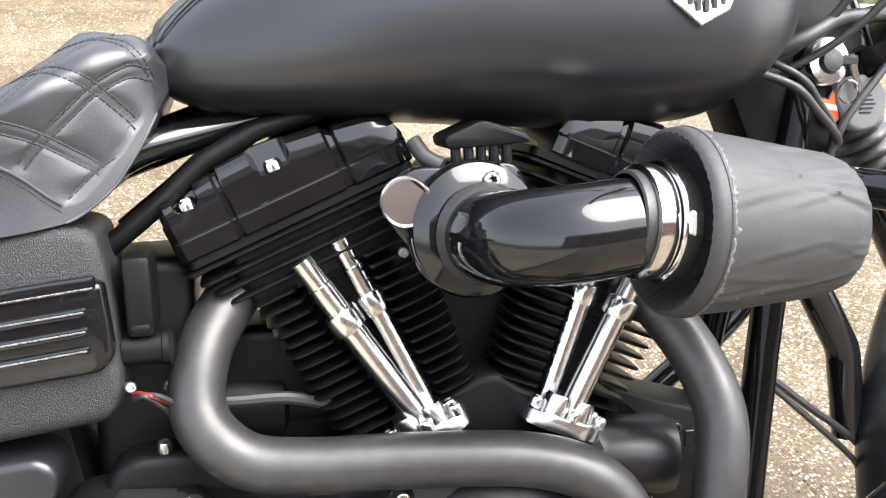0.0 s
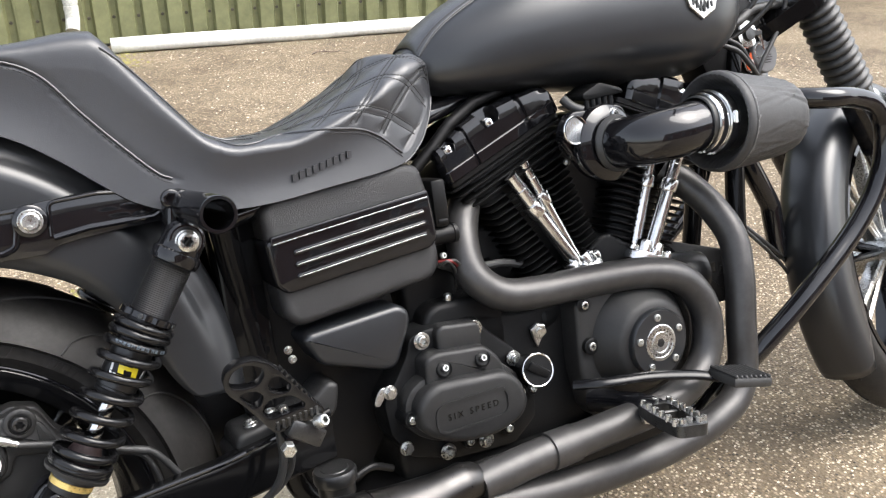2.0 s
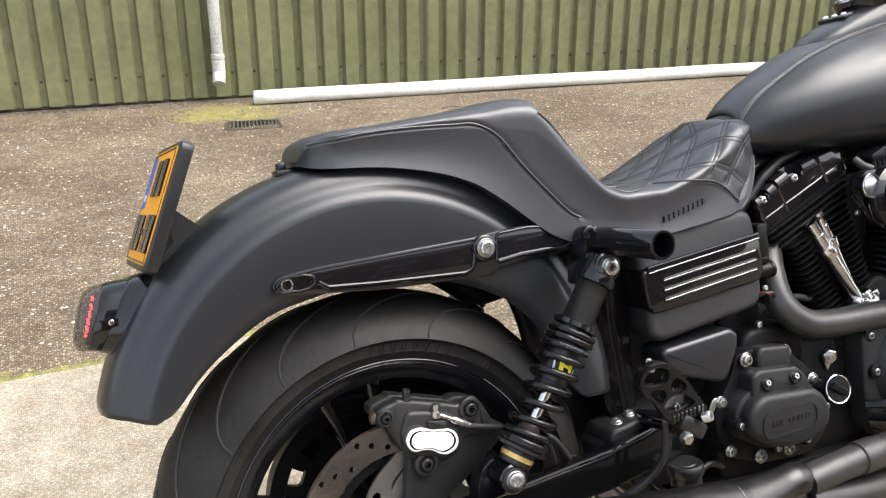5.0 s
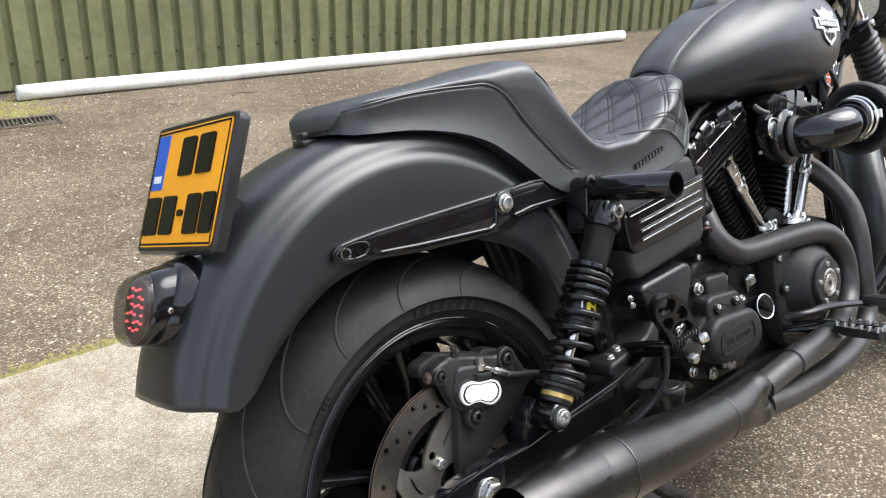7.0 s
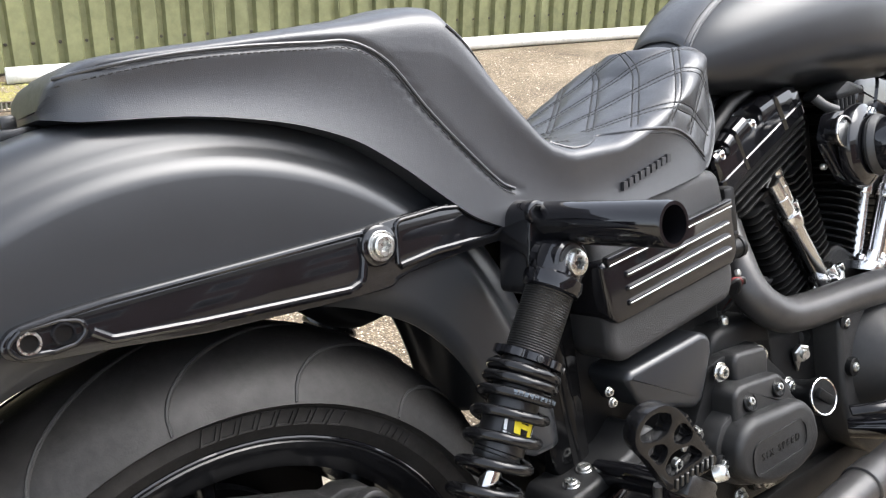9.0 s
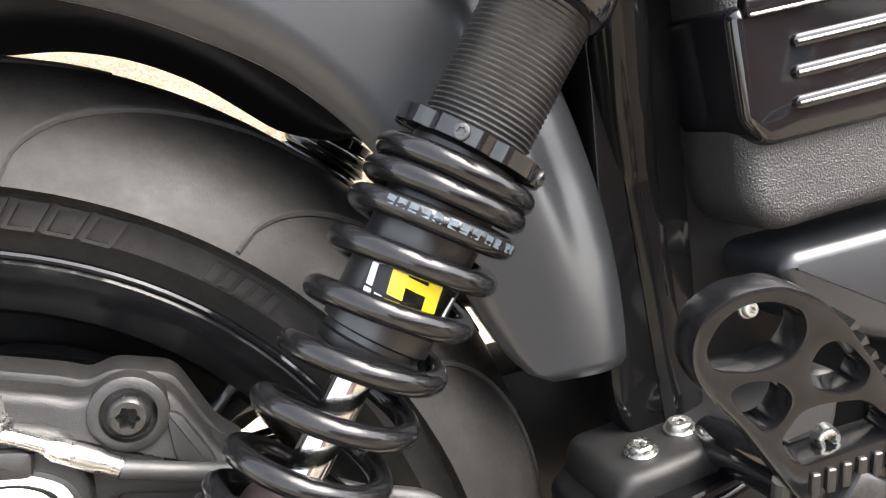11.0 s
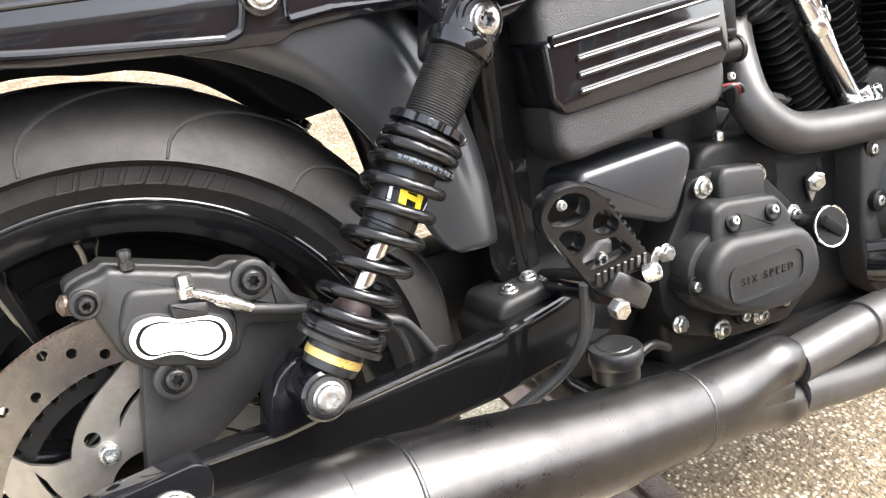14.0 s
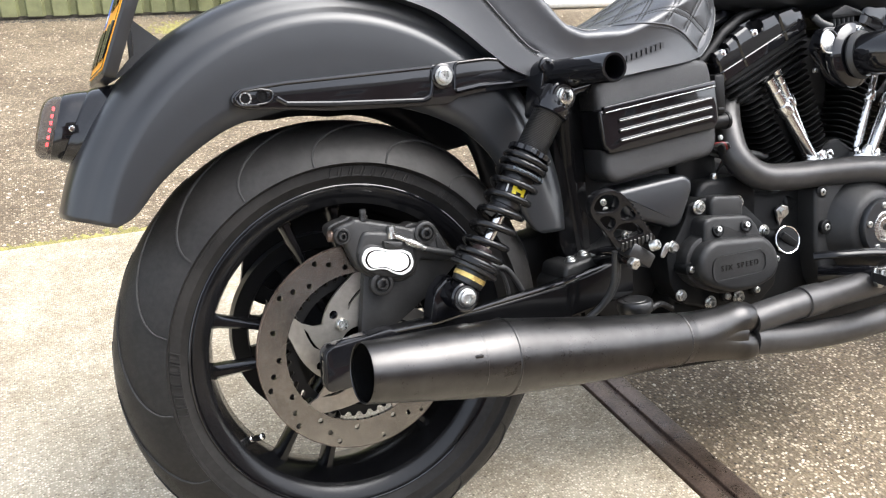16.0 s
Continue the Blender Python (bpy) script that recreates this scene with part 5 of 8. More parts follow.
    def wrap(x, z, lift):
        px = c.x + x
        zt, zb, w = lerp_table(TANK_TOP, px), lerp_table(TANK_BOTTOM, px), lerp_table(TANK_HALF, px)
        pz = c.z + z - 0.12 * x
        wide = zb + (zt - zb) * 0.46
        if pz >= wide:
            cc = min(1.0, (pz - wide) / (zt - wide)) ** (1 / 0.95)
        else:
            cc = min(1.0, (wide - pz) / (wide - zb)) ** (1 / 0.62)
        y = -w * math.sqrt(max(0.0, 1 - cc * cc)) ** 0.9
        return Vector((px, y - lift, pz))

    bm = B()
    pts = [(x, z) for x, z in shield(1.0)]
    fine = []
    for i in range(len(pts)):
        a, b = pts[i], pts[(i + 1) % len(pts)]
        for j in range(3):
            fine.append((a[0] + (b[0] - a[0]) * j / 3, a[1] + (b[1] - a[1]) * j / 3))
    loft(bm, [[wrap(x, z, -0.002) for x, z in fine], [wrap(x, z, 0.0032) for x, z in fine], [wrap(x * 0.96, z * 0.96, 0.0040) for x, z in fine]])
    badge = part("tank_badge", bm, ALU, tank, "polished silver shield badge", angle=25)
    bm = B()
    for x0, x1, z0, z1 in ((-0.044, 0.044, -0.005, 0.008),):
        q = [(x0 + (x1 - x0) * i / 8, z0) for i in range(9)] + [(x1 - (x1 - x0) * i / 8, z1) for i in range(9)]
        loft(bm, [[wrap(x, z, 0.003) for x, z in q], [wrap(x, z, 0.0044) for x, z in q]])
    for k in range(6):
        x = -0.019 + 0.0076 * k
        zl = -0.034 + abs(x) * 0.5
        q = [(x - 0.0018, zl), (x + 0.0018, zl), (x + 0.0018, -0.016), (x - 0.0018, -0.016)]
        loft(bm, [[wrap(a, b, 0.003) for a, b in q], [wrap(a, b, 0.0044) for a, b in q]])
    part("badge_field", bm, DARKSTEEL, badge, "dark field of the badge")
    bm = B()
    for k in range(9):
        x = -0.038 + 0.0095 * k
        q = [(x - 0.003, -0.003), (x + 0.003, -0.003), (x + 0.003, 0.006), (x - 0.003, 0.006)]
        loft(bm, [[wrap(a, b, 0.004) for a, b in q], [wrap(a, b, 0.005) for a, b in q]])
    part("badge_bars", bm, ALU, badge)
    return tank


build_tank()


# ---- boxes below the seat ----
def build_battery_box():
    outline = [(0.404, 0.664), (0.42, 0.679), (0.60, 0.694), (0.624, 0.688), (0.632, 0.655), (0.637, 0.556), (0.624, 0.535), (0.432, 0.513), (0.415, 0.528)]
    bm = B()
    slab(bm, round_poly(outline, 0.014, 4), -0.02, -0.112, 0.012, 4)
    box_ = part("battery_cover", bm, WRINKLE, bike, "black crackle-finish battery cover with a gloss ribbed band")
    bm = B()
    band = [(0.402, 0.626), (0.408, 0.630), (0.62, 0.652), (0.629, 0.649), (0.633, 0.592), (0.622, 0.579), (0.421, 0.560), (0.408, 0.572)]
    slab(bm, round_poly(band, 0.006, 3), -0.06, -0.122, 0.006, 3)
    b = part("ribbed_band", bm, GLOSS, box_, "gloss black band with polished ribs")
    for k, (z0, w, inset) in enumerate(((0.6285, 0.0055, 0.0), (0.6075, 0.0034, 0.026), (0.5925, 0.0034, 0.026), (0.5775, 0.0034, 0.026))):
        x0, x1 = 0.409 + inset, 0.624 - 0.3 * inset
        zs, ze = z0 + 0.104 * (x0 - 0.409), z0 + 0.104 * (x1 - 0.409)
        bm = B()
        slab(bm, round_poly([(x0, zs - w), (x1, ze - w), (x1, ze + w), (x0, zs + w)], 0.003, 3), -0.118, -0.1250, 0.0016, 2)
        rb_ = part("rib", bm, GLOSS, b)
        bm = B()
        h = 0.0007
        zo = 0.0 if k else -0.0038
        slab(bm, [(x0 + 0.002, zs - h + zo), (x1 - 0.002, ze - h + zo), (x1 - 0.002, ze + h + zo), (x0 + 0.002, zs + h + zo)], -0.1245, -0.1256, 0.0003, 1)
        part("polished_edge", bm, ALU, rb_, "polished edge")
    return box_


build_battery_box()


def build_side_cover():
    bm = B()
    slab(bm, round_poly([(0.432, 0.495), (0.44, 0.503), (0.566, 0.512), (0.58, 0.503), (0.581, 0.486), (0.555, 0.432), (0.54, 0.428), (0.45, 0.459)], 0.010, 4), -0.03, -0.112, 0.008, 3)
    part("side_cover", bm, SATIN, bike, "satin black side cover")
    for x, z in ((0.414, 0.487), (0.4175, 0.474)):
        button_bolt("cover_bolt", (x, -0.1, z), (0, -1, 0), 0.0046, 0.005, bike, STEEL, washer=1.2)


build_side_cover()


# ---- tail: light, plate and bracket ----
def build_tail():
    # gloss housing on a flared foot at the fender's back, a smoked lens at its end
    def ring(x, sl, w, h, power=2.7, n=44):
        return [Vector((x + sl * p.y, p.x, 0.680 + p.y)) for p in oval(0, 0, w, h, n, power)]

    bm = B()
    loft(bm, [ring(-0.262, 0.78, 0.052, 0.050), ring(-0.298, 0.72, 0.0505, 0.049), ring(-0.306, 0.66, 0.0475, 0.0465), ring(-0.3165, 0.57, 0.0455, 0.0450), ring(-0.319, 0.55, 0.0445, 0.0440), ring(-0.3205, 0.54, 0.0425, 0.0420)])
    light = part("tail_light", bm, GLOSS, bike, "tail light in a gloss black housing with a smoked lens and lit red diodes")
    bm = B()
    loft(bm, [ring(-0.318, 0.55, 0.0425, 0.0425), ring(-0.330, 0.42, 0.0420, 0.0420), ring(-0.3405, 0.345, 0.0410, 0.0408), ring(-0.3418, 0.34, 0.0400, 0.0398)])
    part("housing", bm, GLOSS, light, angle=50)
    bm = B()
    loft(bm, [ring(-0.334, 0.35, 0.034, 0.034), ring(-0.3455, 0.33, 0.033, 0.033), ring(-0.347, 0.33, 0.031, 0.031)])
    part("reflector", bm, BUMPRUBBER, light, "dark brown reflector")
    bm = B()
    rings = [ring(-0.3405, 0.34, 0.0402, 0.0400), ring(-0.350, 0.32, 0.0395, 0.0392), ring(-0.3555, 0.31, 0.0375, 0.0370), ring(-0.3600, 0.30, 0.0335, 0.0330), ring(-0.3625, 0.30, 0.0280, 0.0275), ring(-0.3640, 0.30, 0.0180, 0.0175), ring(-0.3645, 0.30, 0.0030, 0.0030)]
    loft(bm, rings)
    part("lens", bm, SMOKE, light, "rounded smoked lens")
    out = Vector((-1, 0, 0.30)).normalized()
    for i, y in enumerate((-0.022, -0.0125, -0.002, 0.0085, 0.019)):
        for j in range(6):
            if (i + 2 * j) % 5 == 0 or (i in (0, 4) and j in (0, 5)):
                continue
            z = (j - 2.5) * 0.0088 + 0.002 * (i % 2)
            bm = B()
            lathe(bm, Vector((-0.347 + 0.33 * z, y, 0.680 + z)), out, [(0, 0.0014), (0.002, 0.0013), (0.003, 0.0006)], 8)
            part("red_diode", bm, LED, light)
    for sgn in (-1, 1):
        bm = B()
        loft(bm, [[Vector((x, sgn * y, 0.6755 + dz * h)) for dz in (-1, -0.4, 0.4, 1)] + [Vector((x, sgn * (y - 0.006), 0.6755 + dz * h)) for dz in (1, -1)] for x, y, h in ((-0.3445, 0.0432, 0.0012), (-0.338, 0.0446, 0.0042), (-0.324, 0.0458, 0.0055), (-0.3165, 0.0462, 0.0046))])
        lug = part("lug", bm, GLOSS, light)
        bm = B()
        lathe(bm, (-0.324, sgn * 0.045, 0.6765), (0, sgn, 0), [(0, 0.0036), (0.0034, 0.0036), (0.0042, 0.0026)], 12)
        part("screw", bm, CHROME, lug)
    # plate: nearly upright, set on a bracket above the light
    tl, tr, bl, br = Vector((-0.222, 0.098, 0.873)), Vector((-0.217, -0.090, 0.877)), Vector((-0.283, 0.103, 0.736)), Vector((-0.276, -0.090, 0.740))
    c = (tl + tr + bl + br) / 4
    ex = (tr - tl + br - bl).normalized()
    ez = (tl - bl + tr - br).normalized()
    ey = ex.cross(ez).normalized()  # towards the rear
    if ey.x > 0:
        ey = -ey
    W, H = 0.1, 0.0765

    def rect(w, h, s, r=0.008, ox=0.0, oz=0.0):
        return [c + ex * (p.x + ox) + ez * (p.y + oz) + ey * s for p in round_poly([(-w, -h), (w, -h), (w, h), (-w, h)], r, 4)]

    bm = B()
    loft(bm, [rect(W + 0.004, H + 0.004, -0.012, 0.01), rect(W + 0.006, H + 0.006, -0.008, 0.012), rect(W + 0.006, H + 0.006, 0.002, 0.012), rect(W + 0.003, H + 0.003, 0.005, 0.01)])
    holder = part("number_plate", bm, PLASTIC, bike, "yellow plate with black raised bars in a black holder")
    bm = B()
    loft(bm, [rect(W - 0.002, H - 0.002, 0.004), rect(W - 0.002, H - 0.002, 0.0062)])
    part("yellow_field", bm, YELLOW, holder)
    bm = B()
    for w0, w1, h0, h1 in ((-W + 0.004, W - 0.004, -H + 0.004, -H + 0.0065), (-W + 0.004, W - 0.004, H - 0.0065, H - 0.004), (-W + 0.004, -W + 0.0065, -H + 0.0065, H - 0.0065), (W - 0.0065, W - 0.004, -H + 0.0065, H - 0.0065)):
        q = [(w0, h0), (w1, h0), (w1, h1), (w0, h1)]
        loft(bm, [[c + ex * x + ez * z + ey * s for x, z in q] for s in (0.0055, 0.0068)])
    part("plate_border", bm, INK_AND_SHADE, holder)
    bm = B()
    q = [(-W + 0.008, -0.002), (-W + 0.040, -0.002), (-W + 0.040, H - 0.008), (-W + 0.008, H - 0.008)]
    loft(bm, [[c + ex * x + ez * z + ey * s for x, z in q] for s in (0.0058, 0.0068)])
    part("blue_band", bm, BLUE, holder)
    bm = B()
    q = [(-W + 0.014, 0.007), (-W + 0.034, 0.007), (-W + 0.034, 0.016), (-W + 0.014, 0.016)]
    loft(bm, [[c + ex * x + ez * z + ey * s for x, z in q] for s in (0.0066, 0.0072)])
    part("pale_bar", bm, WHITE, holder)
    for x0, x1, z0, z1 in ((-0.018, 0.018, 0.012, 0.060), (0.028, 0.066, 0.012, 0.060), (-0.092, -0.052, -0.06, -0.012), (-0.044, -0.008, -0.06, -0.012), (0.0, 0.014, -0.038, -0.03), (0.022, 0.056, -0.06, -0.012), (0.062, 0.092, -0.06, -0.012)):
        bm = B()
        q = round_poly([(x0, z0), (x1, z0), (x1, z1), (x0, z1)], 0.004, 2)
        loft(bm, [[c + ex * p.x + ez * p.y + ey * s for p in q] for s in (0.006, 0.0085)])
        part("plain_bar", bm, INK_AND_SHADE, holder)
    # bracket from the fender to the plate
    bm = B()
    foot = FC + Vector((math.cos(math.radians(128)), 0, math.sin(math.radians(128)))) * 0.366
    for y in (-0.034, 0.034):
        loft(bm, [[Vector((foot.x + 0.03, y - 0.003, foot.z + 0.012)), Vector((foot.x - 0.045, y - 0.003, foot.z - 0.03)), Vector((c.x + 0.012, y - 0.003, c.z - 0.045)), Vector((c.x + 0.014, y - 0.003, c.z + 0.0))],
                  [Vector((foot.x + 0.03, y + 0.003, foot.z + 0.012)), Vector((foot.x - 0.045, y + 0.003, foot.z - 0.03)), Vector((c.x + 0.012, y + 0.003, c.z - 0.045)), Vector((c.x + 0.014, y + 0.003, c.z + 0.0))]])
    part("plate_bracket", bm, PLASTIC, holder)


build_tail()

# ---- frame and swing arm ----
def tube(name, pts, r, mat, parent, label="", bend=0.05, n=16, smooth=False, **kw):
    bm = B()
    sweep(bm, smooth_path(pts) if smooth else bent_path(pts, bend), r, n, **kw)
    return part(name, bm, mat, parent, label)


def build_frame():
    main = tube("frame", [(1.30, 0, 0.87), (1.2, 0, 0.80), (0.72, 0, 0.765), (0.45, 0, 0.67)], 0.02, GLOSS, bike, "gloss black tubular frame")
    for sgn in (-1, 1):
        tube("down_tube", [(1.285, sgn * 0.02, 0.83), (1.235, sgn * 0.05, 0.52), (1.205, sgn * 0.07, 0.26), (1.09, sgn * 0.075, 0.195), (0.5, sgn * 0.07, 0.20), (0.41, sgn * 0.05, 0.28), (0.378, sgn * 0.055, 0.55), (0.36, sgn * 0.085, 0.68), (0.30, sgn * 0.095, 0.695)], 0.0165, FRAMEPAINT, main, bend=0.07)
        tube("seat_tube", [(0.36, sgn * 0.088, 0.66), (0.55, sgn * 0.075, 0.69), (0.66, sgn * 0.05, 0.745), (0.75, sgn * 0.02, 0.765)], 0.013, GLOSS, main, bend=0.05)
        tube("upper_tube", [(0.625, sgn * 0.055, 0.665), (0.672, sgn * 0.055, 0.702), (0.706, sgn * 0.052, 0.732), (0.75, sgn * 0.048, 0.757), (0.82, sgn * 0.04, 0.775)], 0.009, FIN, main, bend=0.05)
    # webbing behind the shock and a cast junction
    bm = B()
    slab(bm, round_poly([(0.345, 0.72), (0.405, 0.69), (0.41, 0.40), (0.385, 0.36), (0.35, 0.42), (0.352, 0.6)], 0.015, 3), -0.03, -0.068, 0.006, 2)
    part("side_casting", bm, FRAMEPAINT, main, "black side casting of the frame")
    # inner mud guard between the wheel and the engine
    bm = B()
    slab(bm, round_poly([(0.365, 0.66), (0.56, 0.66), (0.60, 0.40), (0.50, 0.26), (0.40, 0.27), (0.37, 0.42)], 0.02, 3), 0.07, -0.055, 0.006, 2)
    # added dark filler for the pivot and gearbox casing, hides the bright ground
    slab(bm, round_poly([(0.285, 0.43), (0.40, 0.44), (0.42, 0.33), (0.33, 0.325), (0.29, 0.36)], 0.02, 3), 0.06, -0.005, 0.006, 2)
    part("inner_guard", bm, FIN, main, "dark tray behind the battery cover, and a dark filler for the pivot casing")
    # sump and stand pivot under the frame
    bm = B()
    slab(bm, round_poly([(0.47, 0.235), (0.52, 0.188), (0.66, 0.176), (0.98, 0.17), (1.06, 0.2), (1.06, 0.26), (0.5, 0.26)], 0.02, 3), 0.09, -0.10, 0.008, 2)
    part("oil_pan", bm, FIN, main, "black oil pan")
    # front cross plate below the tank
    bm = B()
    slab(bm, round_poly([(1.07, 0.495), (1.215, 0.449), (1.225, 0.36), (1.14, 0.36), (1.08, 0.40)], 0.006, 3), 0.03, -0.045, 0.004, 2)
    p = part("regulator", bm, FIN, main, "black regulator, the shade of its slots put on as black bars")
    # slots are not cut: thin black bars carry their shade
    for k in range(3):
        bm = B()
        block(bm, 1.155 + 0.018 * k, 1.165 + 0.018 * k, -0.0462, -0.0448, 0.425 - 0.008 * k, 0.442 - 0.008 * k, 0.0006, 1)
        part("slot", bm, INK_AND_SHADE, p)
    button_bolt("plate_bolt", (1.143, -0.045, 0.448), (0, -1, 0), 0.006, 0.006, p, DARKSTEEL)
    return main


build_frame()


def build_swing_arm():
    for sgn in (-1, 1):
        bm = B()
        rings = []
        for x, y, zc, h, w in ((-0.066, 0.132, 0.335, 0.017, 0.012), (-0.04, 0.132, 0.338, 0.026, 0.014), (0.06, 0.131, 0.343, 0.026, 0.015), (0.17, 0.129, 0.345, 0.026, 0.016), (0.3, 0.122, 0.352, 0.028, 0.018), (0.38, 0.112, 0.362, 0.03, 0.02), (0.45, 0.095, 0.37, 0.034, 0.022)):
            rings.append([Vector((x, sgn * (y) + p.x, zc + p.y)) for p in oval(0, 0, w, h, 32, 9.0)])
        loft(bm, rings)
        arm = part("swing_arm", bm, FRAMEPAINT, bike, "gloss black box-section swing arm")
        bm = B()
        slab(bm, round_poly([(-0.072, 0.30), (-0.068, 0.362), (0.03, 0.372), (0.04, 0.36), (0.03, 0.305)], 0.015, 4), sgn * 0.126, sgn * 0.152, 0.003, 2)
        ob = part("axle_plate", bm, GLOSS, arm)
        bm = B()
        pts = [(-0.066, sgn * 0.143, 0.35), (-0.045, sgn * 0.146, 0.366), (0.1, sgn * 0.145, 0.3655), (0.175, sgn * 0.143, 0.374), (0.31, sgn * 0.137, 0.3835), (0.41, sgn * 0.122, 0.396)]
        sweep(bm, bent_path(pts, 0.03), 0.003, 8)
        part("weld_edge", bm, GLOSS, arm)
        if sgn < 0:
            button_bolt("axle_nut", (0.003, -0.152, 0.336), (0, -1, 0), 0.017, 0.014, arm, STEEL, hexagon=True, washer=1.25)
            # shock's lower lug
            bm = B()
            slab(bm, round_poly([(0.085, 0.362), (0.095, 0.408), (0.118, 0.428), (0.14, 0.42), (0.16, 0.372)], 0.012, 4), -0.122, -0.15, 0.004, 2)
            part("shock_lug", bm, GLOSS, arm)
            # raised pad with the two bolts near the pivot
            bm = B()
            slab(bm, round_poly([(0.326, 0.383), (0.332, 0.400), (0.385, 0.407), (0.43, 0.418), (0.455, 0.437), (0.47, 0.430), (0.462, 0.395), (0.43, 0.372), (0.36, 0.366), (0.335, 0.366)], 0.010, 4), -0.045, -0.112, 0.007, 3)
            pad = part("pivot_bracket", bm, COVER, bike, "matte black cast bracket at the pivot")
            bm = B()
            slab(bm, round_poly([(0.318, 0.372), (0.338, 0.388), (0.36, 0.378), (0.36, 0.33), (0.325, 0.335)], 0.008, 3), -0.04, -0.10, 0.005, 2)
            part("bracket_foot", bm, COVER, pad)
            for x, z, y in ((0.354, 0.4025, -0.090), (0.383, 0.4065, -0.082)):
                button_bolt("bracket_bolt", (x, y, z), (-0.1, -0.12, 1), 0.0075, 0.006, pad, STEEL, washer=1.25)


build_swing_arm()


# ---- rear brake ----
def build_caliper():
    out = [(-0.027, 0.511), (-0.0139, 0.5166), (-0.001, 0.5188), (0.0039, 0.5223), (0.0179, 0.518), (0.0766, 0.5006), (0.0862, 0.4961), (0.0974, 0.5001), (0.1235, 0.4929), (0.1388, 0.461), (0.1519, 0.4496), (0.1379, 0.4416), (0.094, 0.4519), (0.0862, 0.4314), (0.0624, 0.4239), (0.0173, 0.4374), (0.0007, 0.4522), (-0.0097, 0.4801), (-0.0127, 0.4914), (-0.0255, 0.4963)]
    bm = B()
    slab(bm, round_poly(out, 0.006, 3), -0.098, -0.116, 0.005, 3)
    slab(bm, round_poly(out, 0.006, 3), -0.06, -0.084, 0.003, 2)
    slab(bm, round_poly([(-0.02, 0.503), (0.078, 0.497), (0.078, 0.485), (-0.02, 0.488)], 0.004, 2), -0.083, -0.1, 0.001, 1)
    cal = part("brake_caliper", bm, CALIPER, bike, "matte black four-piston brake caliper with a bare metal pad")
    # lower front ledge of the body, under the banjo
    bm = B()
    slab(bm, round_poly([(0.038, 0.488), (0.068, 0.482), (0.066, 0.470), (0.040, 0.474)], 0.004, 3), -0.118, -0.126, 0.003, 2)
    part('banjo_boss', bm, CALIPER, cal)
    # raised middle of the body and the panel of the right ear
    bm = B()
    slab(bm, round_poly([(0.012, 0.505), (0.05, 0.4975), (0.082, 0.486), (0.088, 0.462), (0.084, 0.436), (0.063, 0.4275), (0.019, 0.441), (0.0035, 0.455), (0.0, 0.475)], 0.010, 4), -0.112, -0.1212, 0.006, 3)
    part("body_front", bm, CALIPER, cal)
    bm = B()
    slab(bm, round_poly([(0.119, 0.486), (0.1255, 0.4835), (0.1365, 0.4615), (0.1385, 0.4515), (0.126, 0.4515), (0.1205, 0.462)], 0.004, 3), -0.113, -0.1185, 0.002, 2)
    part("ear_panel", bm, CALIPER, cal)
    kidney = [(0.0062, 0.4675), (0.0133, 0.479), (0.027, 0.4802), (0.0448, 0.473), (0.0641, 0.4708), (0.076, 0.4639), (0.0794, 0.4508), (0.0743, 0.4408), (0.0607, 0.4361), (0.0499, 0.4401), (0.0401, 0.4477), (0.0294, 0.4501), (0.0159, 0.4500), (0.0083, 0.4575)]
    bm = B()
    slab(bm, round_poly(kidney, 0.006, 3), -0.118, -0.1245, 0.0015, 2)
    rimk = part("cover_rim", bm, GLOSS, cal)
    bm = B()
    cx, cz = 0.0425, 0.460
    slab(bm, round_poly([(cx + (x - cx) * 1.03, cz + (z - cz) * 1.04) for x, z in kidney], 0.005, 3), -0.122, -0.1254, 0.001, 2)
    padw = part("bright_pad", bm, PADWHITE, rimk, "pale silver cover with a black line round its middle")
    for f0, f1, y0, mat, nm in ((0.92, 0.80, -0.1257, INK_AND_SHADE, "black_line"), (0.835, 0.76, -0.1260, PADWHITE, "middle_field")):
        bm = B()
        slab(bm, round_poly([(cx + (x - cx) * f0, cz + (z - cz) * (f0 - 0.06)) for x, z in kidney], 0.005, 3), -0.124, y0, 0.0003, 1)
        part(nm, bm, mat, padw)
    bm = B()
    slab(bm, round_poly([(cx + (x - cx) * 1.14, cz + (z - cz) * 1.25) for x, z in kidney], 0.008, 3), -0.118, -0.1222, 0.0025, 2)
    part("cover_seat", bm, CALIPER, cal)
    for x, z, r in ((0.105, 0.487, 0.0125), (0.033, 0.427, 0.0125), (-0.016, 0.501, 0.0085)):
        bm = B()
        lathe(bm, (x, -0.110, z), (0, -1, 0), [(0, r * 1.4), (0.008, r * 1.32), (0.009, r * 1.2), (0.009, r * 0.95), (0.006, r * 0.9)], 24)
        part("boss", bm, CALIPER, cal)
        button_bolt("torx_bolt", (x, -0.114, z), (0, -1, 0), r * 0.72, 0.009, cal, DARKSTEEL)
    # bleed nipple
    bm = B()
    lathe(bm, (0.018, -0.112, 0.518), (0, 0, 1), [(0, 0.006), (0.006, 0.006), (0.006, 0.0045), (0.010, 0.0045), (0.010, 0.0052), (0.014, 0.0048), (0.015, 0.003)], 14)
    part("bleed_nipple", bm, DARKSTEEL, cal)
    bm = B()
    lathe(bm, (-0.025, -0.105, 0.501), (-1, -0.2, 0.2), [(0, 0.008), (0.006, 0.008), (0.009, 0.004)], 14)
    part("pin_end", bm, RUST, cal, "rusty pin end")
    # banjo and hose
    bm = B()
